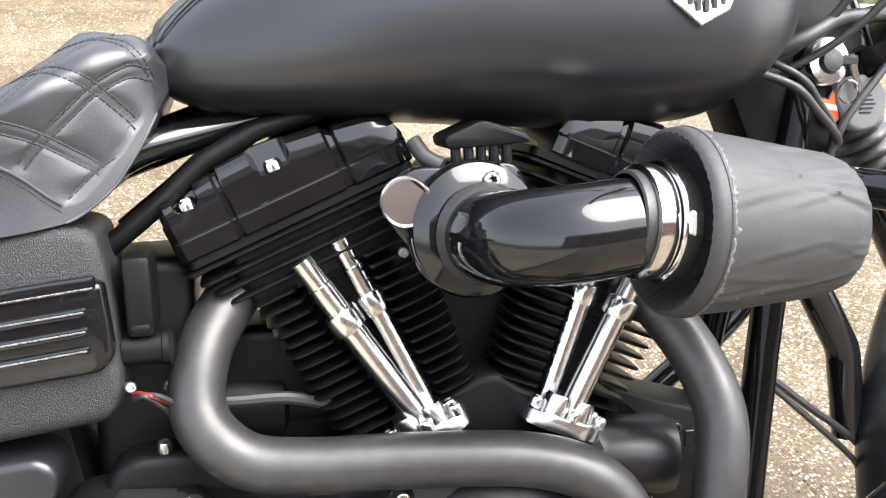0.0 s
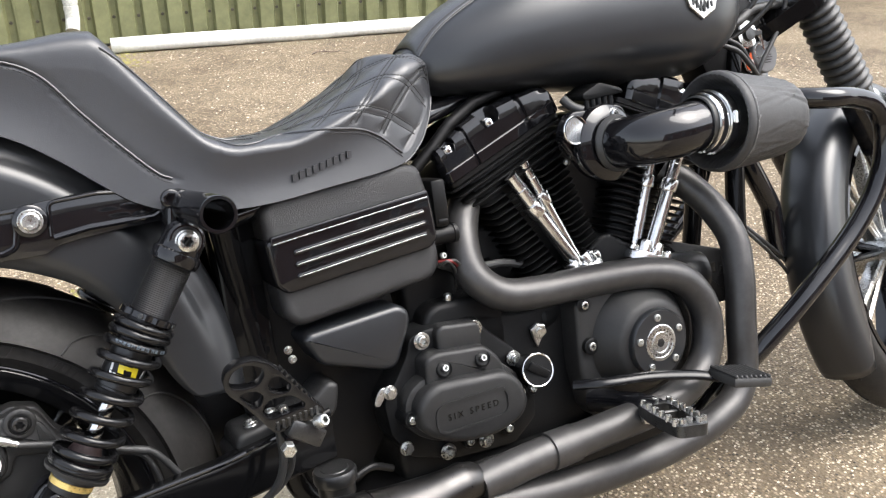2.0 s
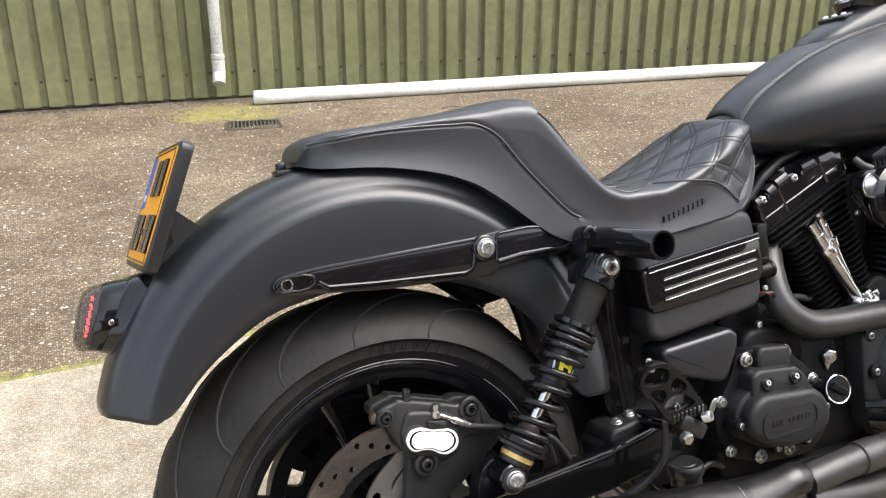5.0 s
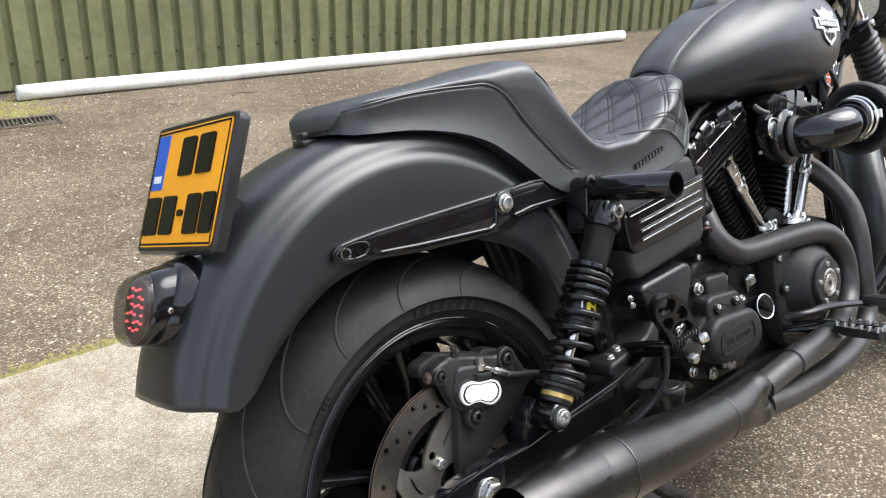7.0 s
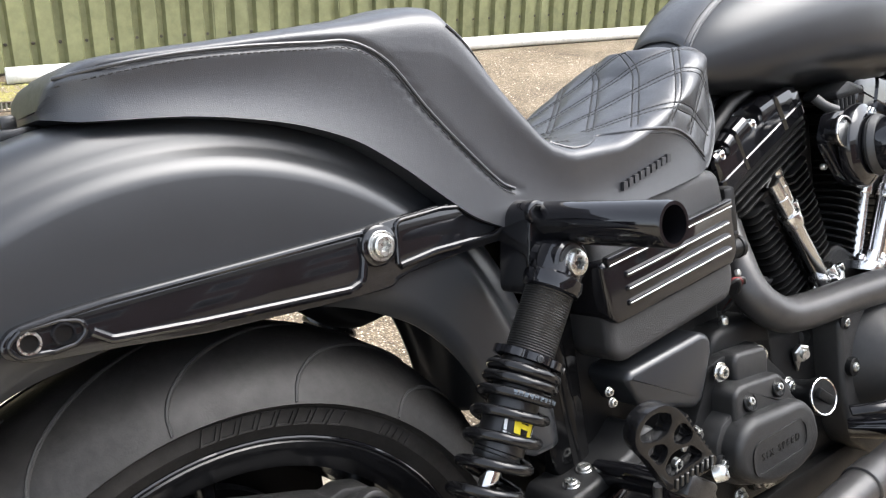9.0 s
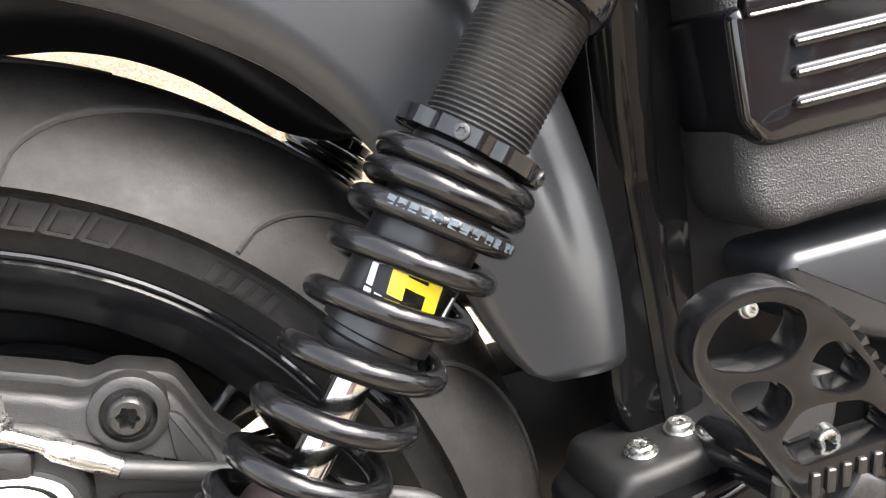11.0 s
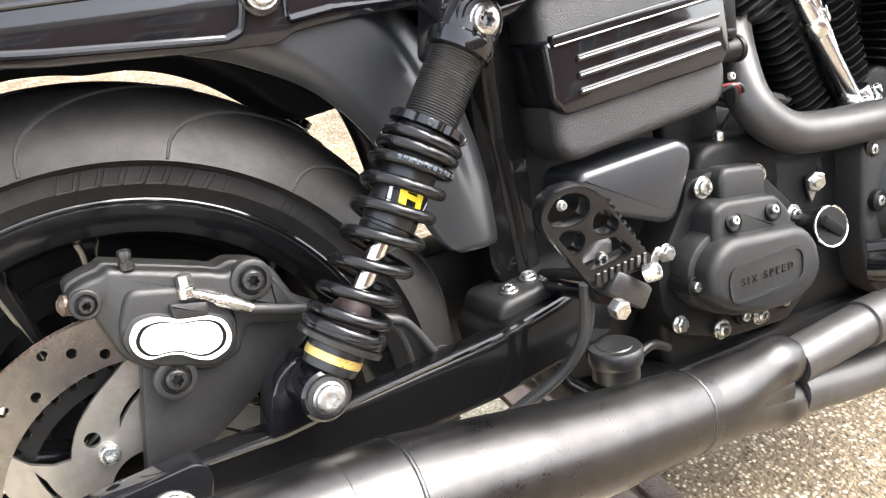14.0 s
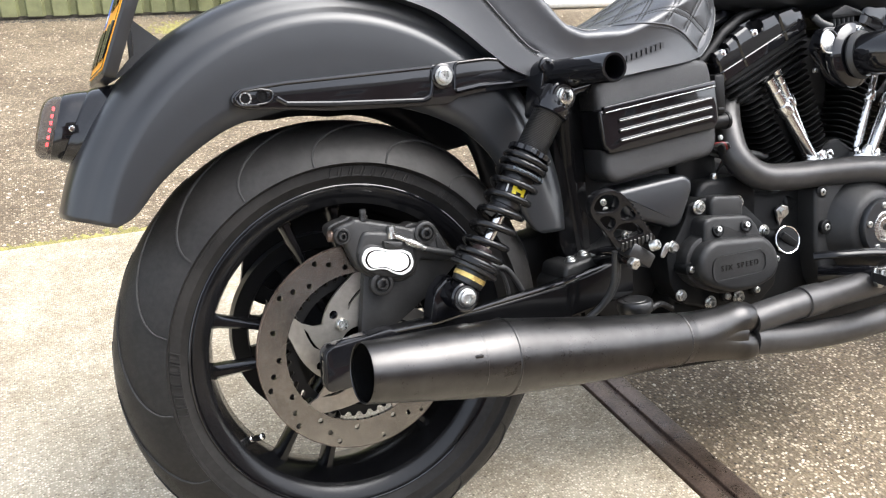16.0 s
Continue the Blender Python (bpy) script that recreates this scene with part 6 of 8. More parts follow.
    lathe(bm, (0.054, -0.119, 0.488), (0, 0, 1), [(0, 0.0075), (0.007, 0.0075), (0.007, 0.0062), (0.009, 0.0062)], 20)
    lathe(bm, (0.054, -0.119, 0.497), (0, 0, 1), [(0, 0.0062), (0.008, 0.006), (0.009, 0.004)], 6)
    part("banjo_bolt", bm, STEEL, cal)
    bm = B()
    sweep(bm, smooth_path([(0.054, -0.122, 0.4915), (0.063, -0.123, 0.4875), (0.073, -0.1235, 0.482)]), 0.0035, 12)
    lathe(bm, (0.073, -0.1235, 0.482), (0.87, -0.0, -0.5), [(0, 0.0042), (0.004, 0.0052), (0.02, 0.0052), (0.024, 0.0042), (0.03, 0.0042)], 14)
    part("hose_end", bm, ALU, cal)
    tube("brake_hose", [(0.0985, -0.1235, 0.4665), (0.126, -0.12, 0.4575), (0.160, -0.116, 0.447), (0.20, -0.112, 0.426), (0.226, -0.110, 0.4165), (0.242, -0.108, 0.40), (0.262, -0.105, 0.366)], 0.0042, RUBBER, cal, smooth=True, n=18)
    tube("sensor_wire", [(0.19, -0.110, 0.4265), (0.22, -0.107, 0.412), (0.232, -0.104, 0.39), (0.238, -0.1, 0.36)], 0.0032, RUBBER, cal, smooth=True, n=8)
    bm = B()
    lathe(bm, (0.212, -0.111, 0.4215), (0.9, 0.0, -0.35), [(0, 0.0048), (0.012, 0.0052), (0.016, 0.0048)], 12)
    part("hose_clip", bm, RUBBER, cal)
    # bracket to the axle
    bm = B()
    slab(bm, round_poly([(0.0155, 0.46), (0.005, 0.40), (-0.004, 0.345), (0.0262, 0.3483), (0.0488, 0.3596), (0.0895, 0.385), (0.1284, 0.412), (0.1545, 0.4344), (0.1671, 0.4323), (0.1631, 0.447), (0.1401, 0.4614), (0.12, 0.486), (0.06, 0.47)], 0.006, 3), -0.092, -0.106, 0.003, 2)
    part("caliper_bracket", bm, CALIPER, cal)


build_caliper()


# ---- passenger foot peg, folded up ----
def build_passenger_peg():
    m = pose(0.350, -0.225, 0.479) @ pose(0, 0, 0, 8, 0, -6)

    def local(pts):
        return [((x - 0.349) * 0.95, (z - 0.478) * 0.95) for x, z in pts]

    outer = round_poly(local([(0.3005, 0.506), (0.305, 0.5197), (0.3185, 0.5275), (0.3369, 0.5285), (0.3525, 0.521), (0.365, 0.5082), (0.3811, 0.4845), (0.3995, 0.4598), (0.411, 0.447), (0.408, 0.4385), (0.379, 0.4345), (0.350, 0.4300), (0.321, 0.473), (0.304, 0.4925)]), 0.006, 3)
    holes = [round_poly(local(h), 0.005, 3) for h in (
        [(0.3068, 0.5065), (0.3125, 0.517), (0.322, 0.5222), (0.3335, 0.5222), (0.3462, 0.5165), (0.3485, 0.507), (0.3422, 0.4973), (0.3267, 0.4945), (0.3096, 0.4988)],
        [(0.3500, 0.4935), (0.3554, 0.5015), (0.3645, 0.501), (0.3768, 0.4868), (0.3735, 0.4796), (0.362, 0.4787), (0.3508, 0.4845)],
        [(0.3163, 0.4873), (0.3238, 0.4908), (0.3385, 0.4880), (0.3440, 0.4793), (0.3385, 0.4700), (0.3311, 0.4677), (0.3205, 0.4801)],
        [(0.3380, 0.4611), (0.3470, 0.4735), (0.3560, 0.4752), (0.375, 0.4740), (0.3895, 0.4600), (0.3880, 0.4550), (0.3685, 0.4525), (0.3468, 0.4490)],
    )]
    bm = B()
    plate(bm, outer, holes, 0.008, -0.008)
    rims = [e for e in bm.edges if len(e.link_faces) == 2 and abs(e.calc_face_angle(0)) > 1.2]
    bmesh.ops.bevel(bm, geom=rims, offset=0.0013, segments=2, affect='EDGES', profile=0.6)
    bmesh.ops.transform(bm, matrix=m, verts=bm.verts[:])
    peg = part("passenger_peg", bm, SPRINGPAINT, bike, "folded black metal passenger foot peg with cut-outs", angle=25)
    # ribbed foot below the openings
    bm = B()
    for k in range(8):
        x0 = (0.352 + 0.0068 * k - 0.349) * 0.95
        z0 = (0.4345 + 0.0011 * k - 0.478) * 0.95
        block(bm, x0, x0 + 0.0036, -0.0100, -0.007, z0, z0 + 0.0105, 0.0006, 1)
    bmesh.ops.transform(bm, matrix=m, verts=bm.verts[:])
    part("foot_ribs", bm, PLASTIC, peg)
    bm = B()
    for k in range(9):
        u = k / 8
        p = Vector((0.366 + 0.036 * u - 0.349, 0, 0.504 - 0.054 * u - 0.478))
        loft(bm, [[p + Vector((dx, s, dz)) for dx, dz in ((-0.002, -0.0015), (0.0018, 0.003), (0.0035, -0.0005))] for s in (-0.0072, 0.0072)])
    bmesh.ops.transform(bm, matrix=m, verts=bm.verts[:])
    part("teeth", bm, DARKSTEEL, peg)
    button_bolt("peg_bolt", m @ Vector((0.364 - 0.349, 0.004, 0.455 - 0.478)), m.to_3x3() @ Vector((0, -1, 0)), 0.0052, 0.006, peg, STEEL)
    # hinge
    bm = B()
    block(bm, -0.02, 0.024, -0.012, 0.016, -0.011, 0.011, 0.004, 2, m=Matrix.Translation((0.383, -0.222, 0.426)) @ pose(0, 0, 0, 0, 35, 0))
    part("hinge", bm, DARKSTEEL, peg)
    bm = B()
    sweep(bm, bent_path([(0.375, -0.215, 0.425), (0.385, -0.15, 0.415), (0.40, -0.09, 0.40)], 0.03), 0.014, 16)
    part("peg_arm", bm, GLOSS, peg)
    button_bolt("pivot_nut", (0.357, -0.245, 0.421), (-0.1, -1, -0.1), 0.0085, 0.011, peg, STEEL, hexagon=True)
    button_bolt("pivot_bolt", (0.397, -0.238, 0.437), (0.5, -0.8, 0.3), 0.008, 0.012, peg, STEEL)
    # tube that carries the hose down
    tube("vent_hose", [(0.362, -0.2, 0.43), (0.362, -0.19, 0.38), (0.345, -0.17, 0.34), (0.29, -0.14, 0.30)], 0.005, RUBBER, peg, smooth=True, n=10)
    tube("vent_hose", [(0.374, -0.19, 0.43), (0.376, -0.18, 0.38), (0.36, -0.165, 0.345), (0.31, -0.135, 0.305)], 0.004, RUBBER, peg, smooth=True, n=10)


build_passenger_peg()


def build_reservoir():
    bm = B()
    lathe(bm, (0.437, -0.135, 0.30), (0, -0.05, 1), [(0, 0.024), (0.016, 0.024)], 30)
    body = part("brake_reservoir", bm, PLASTIC, bike, "brake fluid reservoir with a black cap")
    bm = B()
    lathe(bm, (0.437, -0.1355, 0.316), (0, -0.05, 1), [(0, 0.027), (0.003, 0.028), (0.014, 0.028), (0.017, 0.026), (0.017, 0.018), (0.018, 0.017)], 36)
    part("cap", bm, PLASTIC, body)
    tube("fluid_hose", [(0.46, -0.135, 0.31), (0.49, -0.13, 0.315), (0.52, -0.12, 0.30)], 0.005, FIN, body, smooth=True, n=10)


build_reservoir()

# ---- engine ----
CRANK = Vector((0.94, 0.0, 0.33))


def engine_case():
    bm = B()
    slab(bm, round_poly([(0.56, 0.18), (0.545, 0.30), (0.60, 0.44), (0.68, 0.478), (0.78, 0.45), (0.85, 0.475), (1.03, 0.475), (1.10, 0.42), (1.12, 0.30), (1.06, 0.20), (0.94, 0.165), (0.75, 0.18)], 0.03, 5), 0.13, -0.085, 0.012, 3)
    case = part("engine_case", bm, ENGINE, bike, "matte black crankcase and gearbox of a V-twin")
    # top of the gearbox with two bolts
    bm = B()
    slab(bm, round_poly([(0.60, 0.44), (0.615, 0.482), (0.632, 0.492), (0.712, 0.492), (0.735, 0.478), (0.745, 0.44), (0.74, 0.40), (0.61, 0.40)], 0.012, 3), 0.05, -0.085, 0.01, 3)
    part("gearbox_lid", bm, ENGINE, case)
    for x, z in ((0.658, 0.489), (0.706, 0.489)):
        button_bolt("lid_bolt", (x, -0.072, z), (0, -0.15, 1), 0.0062, 0.012, case, STEEL)
    # raised floor between the cylinders
    bm = B()
    slab(bm, round_poly([(0.85, 0.45), (0.88, 0.498), (0.935, 0.53), (0.955, 0.53), (1.0, 0.5), (1.06, 0.47), (1.05, 0.42), (0.86, 0.42)], 0.012, 3), 0.06, -0.07, 0.008, 3)
    part("cam_chest", bm, ENGINE, case)
    # cam cover
    bm = B()
    slab(bm, round_poly([(0.835, 0.45), (0.848, 0.463), (0.95, 0.468), (1.03, 0.44), (1.055, 0.38), (1.04, 0.30), (0.98, 0.245), (0.90, 0.24), (0.845, 0.28), (0.832, 0.35)], 0.02, 5), -0.06, -0.125, 0.008, 3)
    cam = part("cam_cover", bm, COVER, case, "matte black cam cover")
    bm = B()
    lathe(bm, (0.943, -0.118, 0.376), (0, -1, 0), [(0, 0.09), (0.012, 0.085), (0.026, 0.074), (0.038, 0.066), (0.044, 0.06), (0.046, 0.05)], 56)
    part("cover_dome", bm, COVER, cam)
    bm = B()
    lathe(bm, (0.943, -0.162, 0.377), (0, -1, 0), [(0, 0.05), (0.002, 0.0505), (0.009, 0.05), (0.012, 0.048), (0.0125, 0.03)], 56)
    tc_ = part("timer_cover", bm, SATIN, cam, "round satin black timer cover with a bright inlay")
    bm = B()
    lathe(bm, (0.943, -0.1725, 0.377), (0, -1, 0), [(0, 0.0275), (0.003, 0.0275), (0.0036, 0.0265), (0.0036, 0.0225), (0.003, 0.0218), (0.003, 0.0165), (0.0036, 0.0158), (0.0036, 0.0148), (0.0028, 0.014), (0.0028, 0.001)], 48)
    part("inlay", bm, ALU, tc_, "bright ringed inlay")
    bm = B()
    for k in range(14):
        a = math.radians(-60 + k * 21)
        p = Vector((0.943 + 0.0195 * math.sin(a), -0.1755, 0.377 + 0.0195 * math.cos(a)))
        d, t = Vector((math.sin(a), 0, math.cos(a))), Vector((math.cos(a), 0, -math.sin(a)))
        loft(bm, [[p + d * i * 0.0013 + t * j * 0.0009 + Vector((0, s, 0)) for i, j in ((-1, -1), (1, -1), (1, 1), (-1, 1))] for s in (0, -0.0006)])
    block(bm, 0.937, 0.949, -0.1759, -0.1745, 0.3762, 0.3782, 0.0)
    lathe(bm, (0.943, -0.1752, 0.377), (0, -1, 0), [(0, 0.0065), (0.0007, 0.006), (0.0007, 0.0045)], 20)
    part("inlay_marks", bm, DARKSTEEL, tc_, "unreadable marks in a ring")
    for k in range(5):
        a = math.radians(-4 + 72 * k)
        button_bolt("cover_screw", (0.943 + 0.0385 * math.sin(a), -0.1738, 0.377 + 0.0385 * math.cos(a)), (0, -1, 0), 0.0056, 0.0035, tc_, STEEL)
    bm = B()
    lathe(bm, (0.985, -0.158, 0.383), (0.9, -0.3, 0), [(0, 0.006), (0.012, 0.006)], 6)
    part("screw_stub", bm, STEEL, cam)
    for x, z, y in ((0.8505, 0.447, -0.126), (0.851, 0.386, -0.134), (0.853, 0.315, -0.122)):
        bm = B()
        lathe(bm, (x, y + 0.004, z), (0, -1, 0), [(-0.02, 0.013), (0.002, 0.0125), (0.003, 0.011), (0.003, 0.0085)], 20)
        part("bolt_boss", bm, ENGINE, cam)
        button_bolt("cam_bolt", (x, y + 0.002, z), (0, -1, 0), 0.0064, 0.004, cam, STEEL)
    # gearbox side
    bm = B()
    slab(bm, round_poly([(0.529, 0.383), (0.548, 0.405), (0.572, 0.440), (0.578, 0.462), (0.604, 0.468), (0.688, 0.464), (0.694, 0.448), (0.738, 0.407), (0.768, 0.352), (0.762, 0.295), (0.722, 0.266), (0.628, 0.272), (0.557, 0.296), (0.533, 0.335)], 0.009, 4), -0.05, -0.102, 0.006, 2)
    gb = part("gearbox_plate", bm, ENGINE, case)
    bm = B()
    out = [(0.5475, 0.383), (0.562, 0.402), (0.585, 0.412), (0.70, 0.402), (0.7255, 0.377), (0.733, 0.340), (0.718, 0.317), (0.6765, 0.304), (0.618, 0.307), (0.572, 0.326), (0.5475, 0.348)]
    slab(bm, round_poly(out, 0.012, 4), -0.1, -0.128, 0.004, 2)
    mid = [(0.64 + (x - 0.64) * 0.91, 0.357 + (z - 0.357) * 0.88) for x, z in out]
    slab(bm, round_poly(mid, 0.014, 5), -0.12, -0.153, 0.011, 4)
    gc = part("gearbox_cover", bm, COVER, bike, "matte black six-speed gearbox cover")
    bm = B()
    slab(bm, round_poly([(0.580, 0.388), (0.583, 0.434), (0.599, 0.4405), (0.676, 0.4325), (0.696, 0.411), (0.706, 0.38), (0.60, 0.375)], 0.008, 4), -0.1, -0.1335, 0.006, 3)
    # neck between the cover and the lid
    slab(bm, round_poly([(0.613, 0.425), (0.613, 0.462), (0.622, 0.470), (0.676, 0.464), (0.682, 0.456), (0.680, 0.42)], 0.008, 4), -0.09, -0.116, 0.006, 3)
    lug = part("top_lug", bm, COVER, gc)
    for x, z in ((0.609, 0.417), (0.668, 0.416)):
        bm = B()
        lathe(bm, (x, -0.1325, z), (0.05, -1, 0.3), [(-0.004, 0.012), (0.003, 0.0118), (0.004, 0.0105), (0.0015, 0.009), (0.0012, 0.002)], 24)
        part("bolt_pocket", bm, ENGINE, lug)
        button_bolt("pocket_bolt", (x, -0.1335, z + 0.001), (0.05, -1, 0.3), 0.0052, 0.006, lug, STEEL)
    bm = B()
    ov = round_poly([(0.578, 0.3355), (0.692, 0.3355), (0.692, 0.378), (0.578, 0.378)], 0.02, 7)
    inner = round_poly([(0.5815, 0.339), (0.6885, 0.339), (0.6885, 0.3745), (0.5815, 0.3745)], 0.0175, 7)
    loft(bm, [[Vector((p.x, y, p.y)) for p in q] for q, y in ((ov, -0.150), (ov, -0.1548), (inner, -0.1548), (inner, -0.1528))], cap=False)
    bm.faces.new([v for v in bm.verts[-len(inner):]])
    pl = part("name_oval", bm, COVER, gc)
    # lettering on the oval
    txt = bpy.data.curves.new("lettering", "FONT")
    txt.body, txt.size, txt.extrude, txt.align_x, txt.align_y = "SIX SPEED", 0.0122, 0.0007, "CENTER", "CENTER"
    txt.space_character = 1.5
    t_ob = new("lettering_source", txt)
    dg = bpy.context.evaluated_depsgraph_get()
    me = bpy.data.meshes.new_from_object(t_ob.evaluated_get(dg))
    bpy.data.objects.remove(t_ob)
    me.transform(pose(0.635, -0.1532, 0.3568, 90, 0, 0))
    me.materials.append(INK_AND_SHADE)
    let = new("lettering", me)
    let.parent = gc
    let["label"] = "raised lettering SIX SPEED"
    for x, z, r, y, w in ((0.593, 0.455, 0.0088, -0.108, 1.35), (0.6755, 0.452, 0.0088, -0.106, 1.35), (0.538, 0.397, 0.0082, -0.106, 1.2), (0.55, 0.314, 0.0082, -0.106, 1.2), (0.611, 0.290, 0.0078, -0.106, 1.5), (0.672, 0.289, 0.0078, -0.106, 1.5), (0.7315, 0.394, 0.0075, -0.106, 1.5)):
        button_bolt("case_bolt", (x, y, z), (0, -1, 0), r, 0.009, gc, STEEL, washer=w, hexagon=abs(x - 0.544) < 0.008)
    for x, z, y in ((0.5535, 0.3607, -0.134), (0.723, 0.352, -0.134), (0.709, 0.296, -0.112), (0.645, 0.296, -0.112), (0.757, 0.342, -0.11)):
        bm = B()
        lathe(bm, (x, y + 0.004, z), (0, -1, 0), [(-0.03, 0.0115), (0.0, 0.011), (0.002, 0.0098), (0.002, 0.0075)], 18)
        part("bolt_boss", bm, ENGINE, gc)
        button_bolt("cover_bolt", (x, y + 0.002, z), (0, -1, 0), 0.0058, 0.0045, gc, STEEL)
    bm = B()
    slab(bm, round_poly([(0.514, 0.384), (0.521, 0.381), (0.53, 0.392), (0.535, 0.404), (0.527, 0.406), (0.518, 0.396)], 0.006, 3), -0.104, -0.107, 0.0008, 1)
    part("tab", bm, STEEL, gc)
    # dipstick cap
    bm = B()
    ax = Vector((-0.12, -1, 0.2))
    lathe(bm, (0.752, -0.10, 0.372), ax, [(0, 0.021), (0.034, 0.021), (0.036, 0.0235), (0.046, 0.0235), (0.0475, 0.0228)], 40)
    dip = part("dipstick_cap", bm, ENGINE, case, "black dipstick cap with a bright rim")
    bm = B()
    lathe(bm, (0.752, -0.10, 0.372), ax, [(0.0455, 0.0241), (0.0478, 0.024), (0.0485, 0.023), (0.0478, 0.0215), (0.0455, 0.0213)], 48, cap=False)
    part("bright_rim", bm, CHROME, dip)
    bm = B()
    block(bm, -0.0185, 0.0185, -0.004, 0.004, -0.0065, 0.0065, 0.003, 2, m=Matrix.Translation(Vector((0.752, -0.10, 0.372)) + ax.normalized() * 0.049) @ pose(0, 0, 0, 10, 36, 0))
    part("cap_grip", bm, ENGINE, dip)
    # sensor and stubs
    bm = B()
    lathe(bm, (0.80, -0.06, 0.425), (-0.2, -1, -0.1), [(-0.02, 0.021), (0.012, 0.02), (0.016, 0.017)], 26)
    s = part("sensor_boss", bm, ENGINE, case)
    bm = B()
    lathe(bm, (0.787, -0.092, 0.420), (-0.35, -1, -0.15), [(0, 0.0128), (0.006, 0.0128), (0.0075, 0.011)], 6)
    lathe(bm, (0.7865, -0.096, 0.4195), (-0.35, -1, -0.15), [(0, 0.0065), (0.009, 0.006)], 16)
    part("sensor_nut", bm, STEEL, s)
    bm = B()
    slab(bm, round_poly([(0.777, 0.414), (0.796, 0.412), (0.790, 0.400), (0.785, 0.393)], 0.002, 2), -0.088, -0.0905, 0.0005, 1)
    part("tab", bm, STEEL, s)
    bm = B()
    lathe(bm, (0.88, -0.05, 0.43), (-1, -0.2, 0), [(0, 0.026), (0.08, 0.024), (0.085, 0.02)], 26)
    part("starter_stub", bm, ENGINE, case)
    bm = B()
    block(bm, 0.640, 0.662, -0.105, -0.05, 0.60, 0.665, 0.005, 2)
    cn = part("connector", bm, FIN, case, "black plastic connector block")
    bm = B()
    block(bm, 0.643, 0.659, -0.107, -0.09, 0.604, 0.612, 0.003, 2)
    part("latch", bm, FIN, cn)
    bm = B()
    lathe(bm, (0.636, -0.092, 0.588), (1, -0.05, 0.02), [(0, 0.013), (0.030, 0.013), (0.031, 0.0145), (0.036, 0.0145), (0.038, 0.011)], 24)
    part("solenoid", bm, FIN, case)
    button_bolt("clip_bolt", (0.640, -0.11, 0.563), (0.3, -1, 0.2), 0.0045, 0.005, case, STEEL)
    for wire, mat in (((0.0, 0.0), REDWIRE), ((0.005, -0.004), RUBBER), ((-0.004, -0.006), RUBBER)):
        tube("wire", [(0.640, -0.095, 0.553 + wire[1]), (0.655 + wire[0], -0.105, 0.552), (0.672 + wire[0], -0.09, 0.535 + wire[1]), (0.676, -0.06, 0.50)], 0.0022, mat, case, smooth=True, n=8)
    bm = B()
    block(bm, 0.60, 0.690, -0.048, 0.06, 0.42, 0.652, 0.012, 3)
    part("oil_tank", bm, FIN, case, "black oil tank behind the box")
    bm = B()
    block(bm, 0.69, 0.82, -0.02, 0.06, 0.44, 0.578, 0.012, 3)
    part("rear_engine_mount", bm, FIN, case)
    bm = B()
    block(bm, 0.895, 0.985, -0.02, 0.05, 0.50, 0.72, 0.012, 3)
    part("intake_manifold", bm, FIN, case)
    bm = B()
    lathe(bm, (0.64, 0.0, 0.505), (1, 0, -0.05), [(0, 0.028), (0.004, 0.034), (0.12, 0.034), (0.125, 0.024), (0.17, 0.022)], 30)
    part("starter_motor", bm, ENGINE, case)
    tube("oil_line", [(0.66, -0.045, 0.54), (0.70, -0.055, 0.525), (0.76, -0.055, 0.522), (0.80, -0.05, 0.51)], 0.006, RUBBER, case, smooth=True, n=10)
    # oil filter and its mount
    bm = B()
    lathe(bm, (1.035, -0.045, 0.435), (1, -0.25, -0.05), [(0, 0.036), (0.008, 0.038), (0.02, 0.0385), (0.024, 0.0375), (0.03, 0.038), (0.085, 0.038), (0.097, 0.034), (0.1, 0.024)], 44)
    part("oil_filter", bm, PLASTIC, bike, "black oil filter")
    return case


case = engine_case()


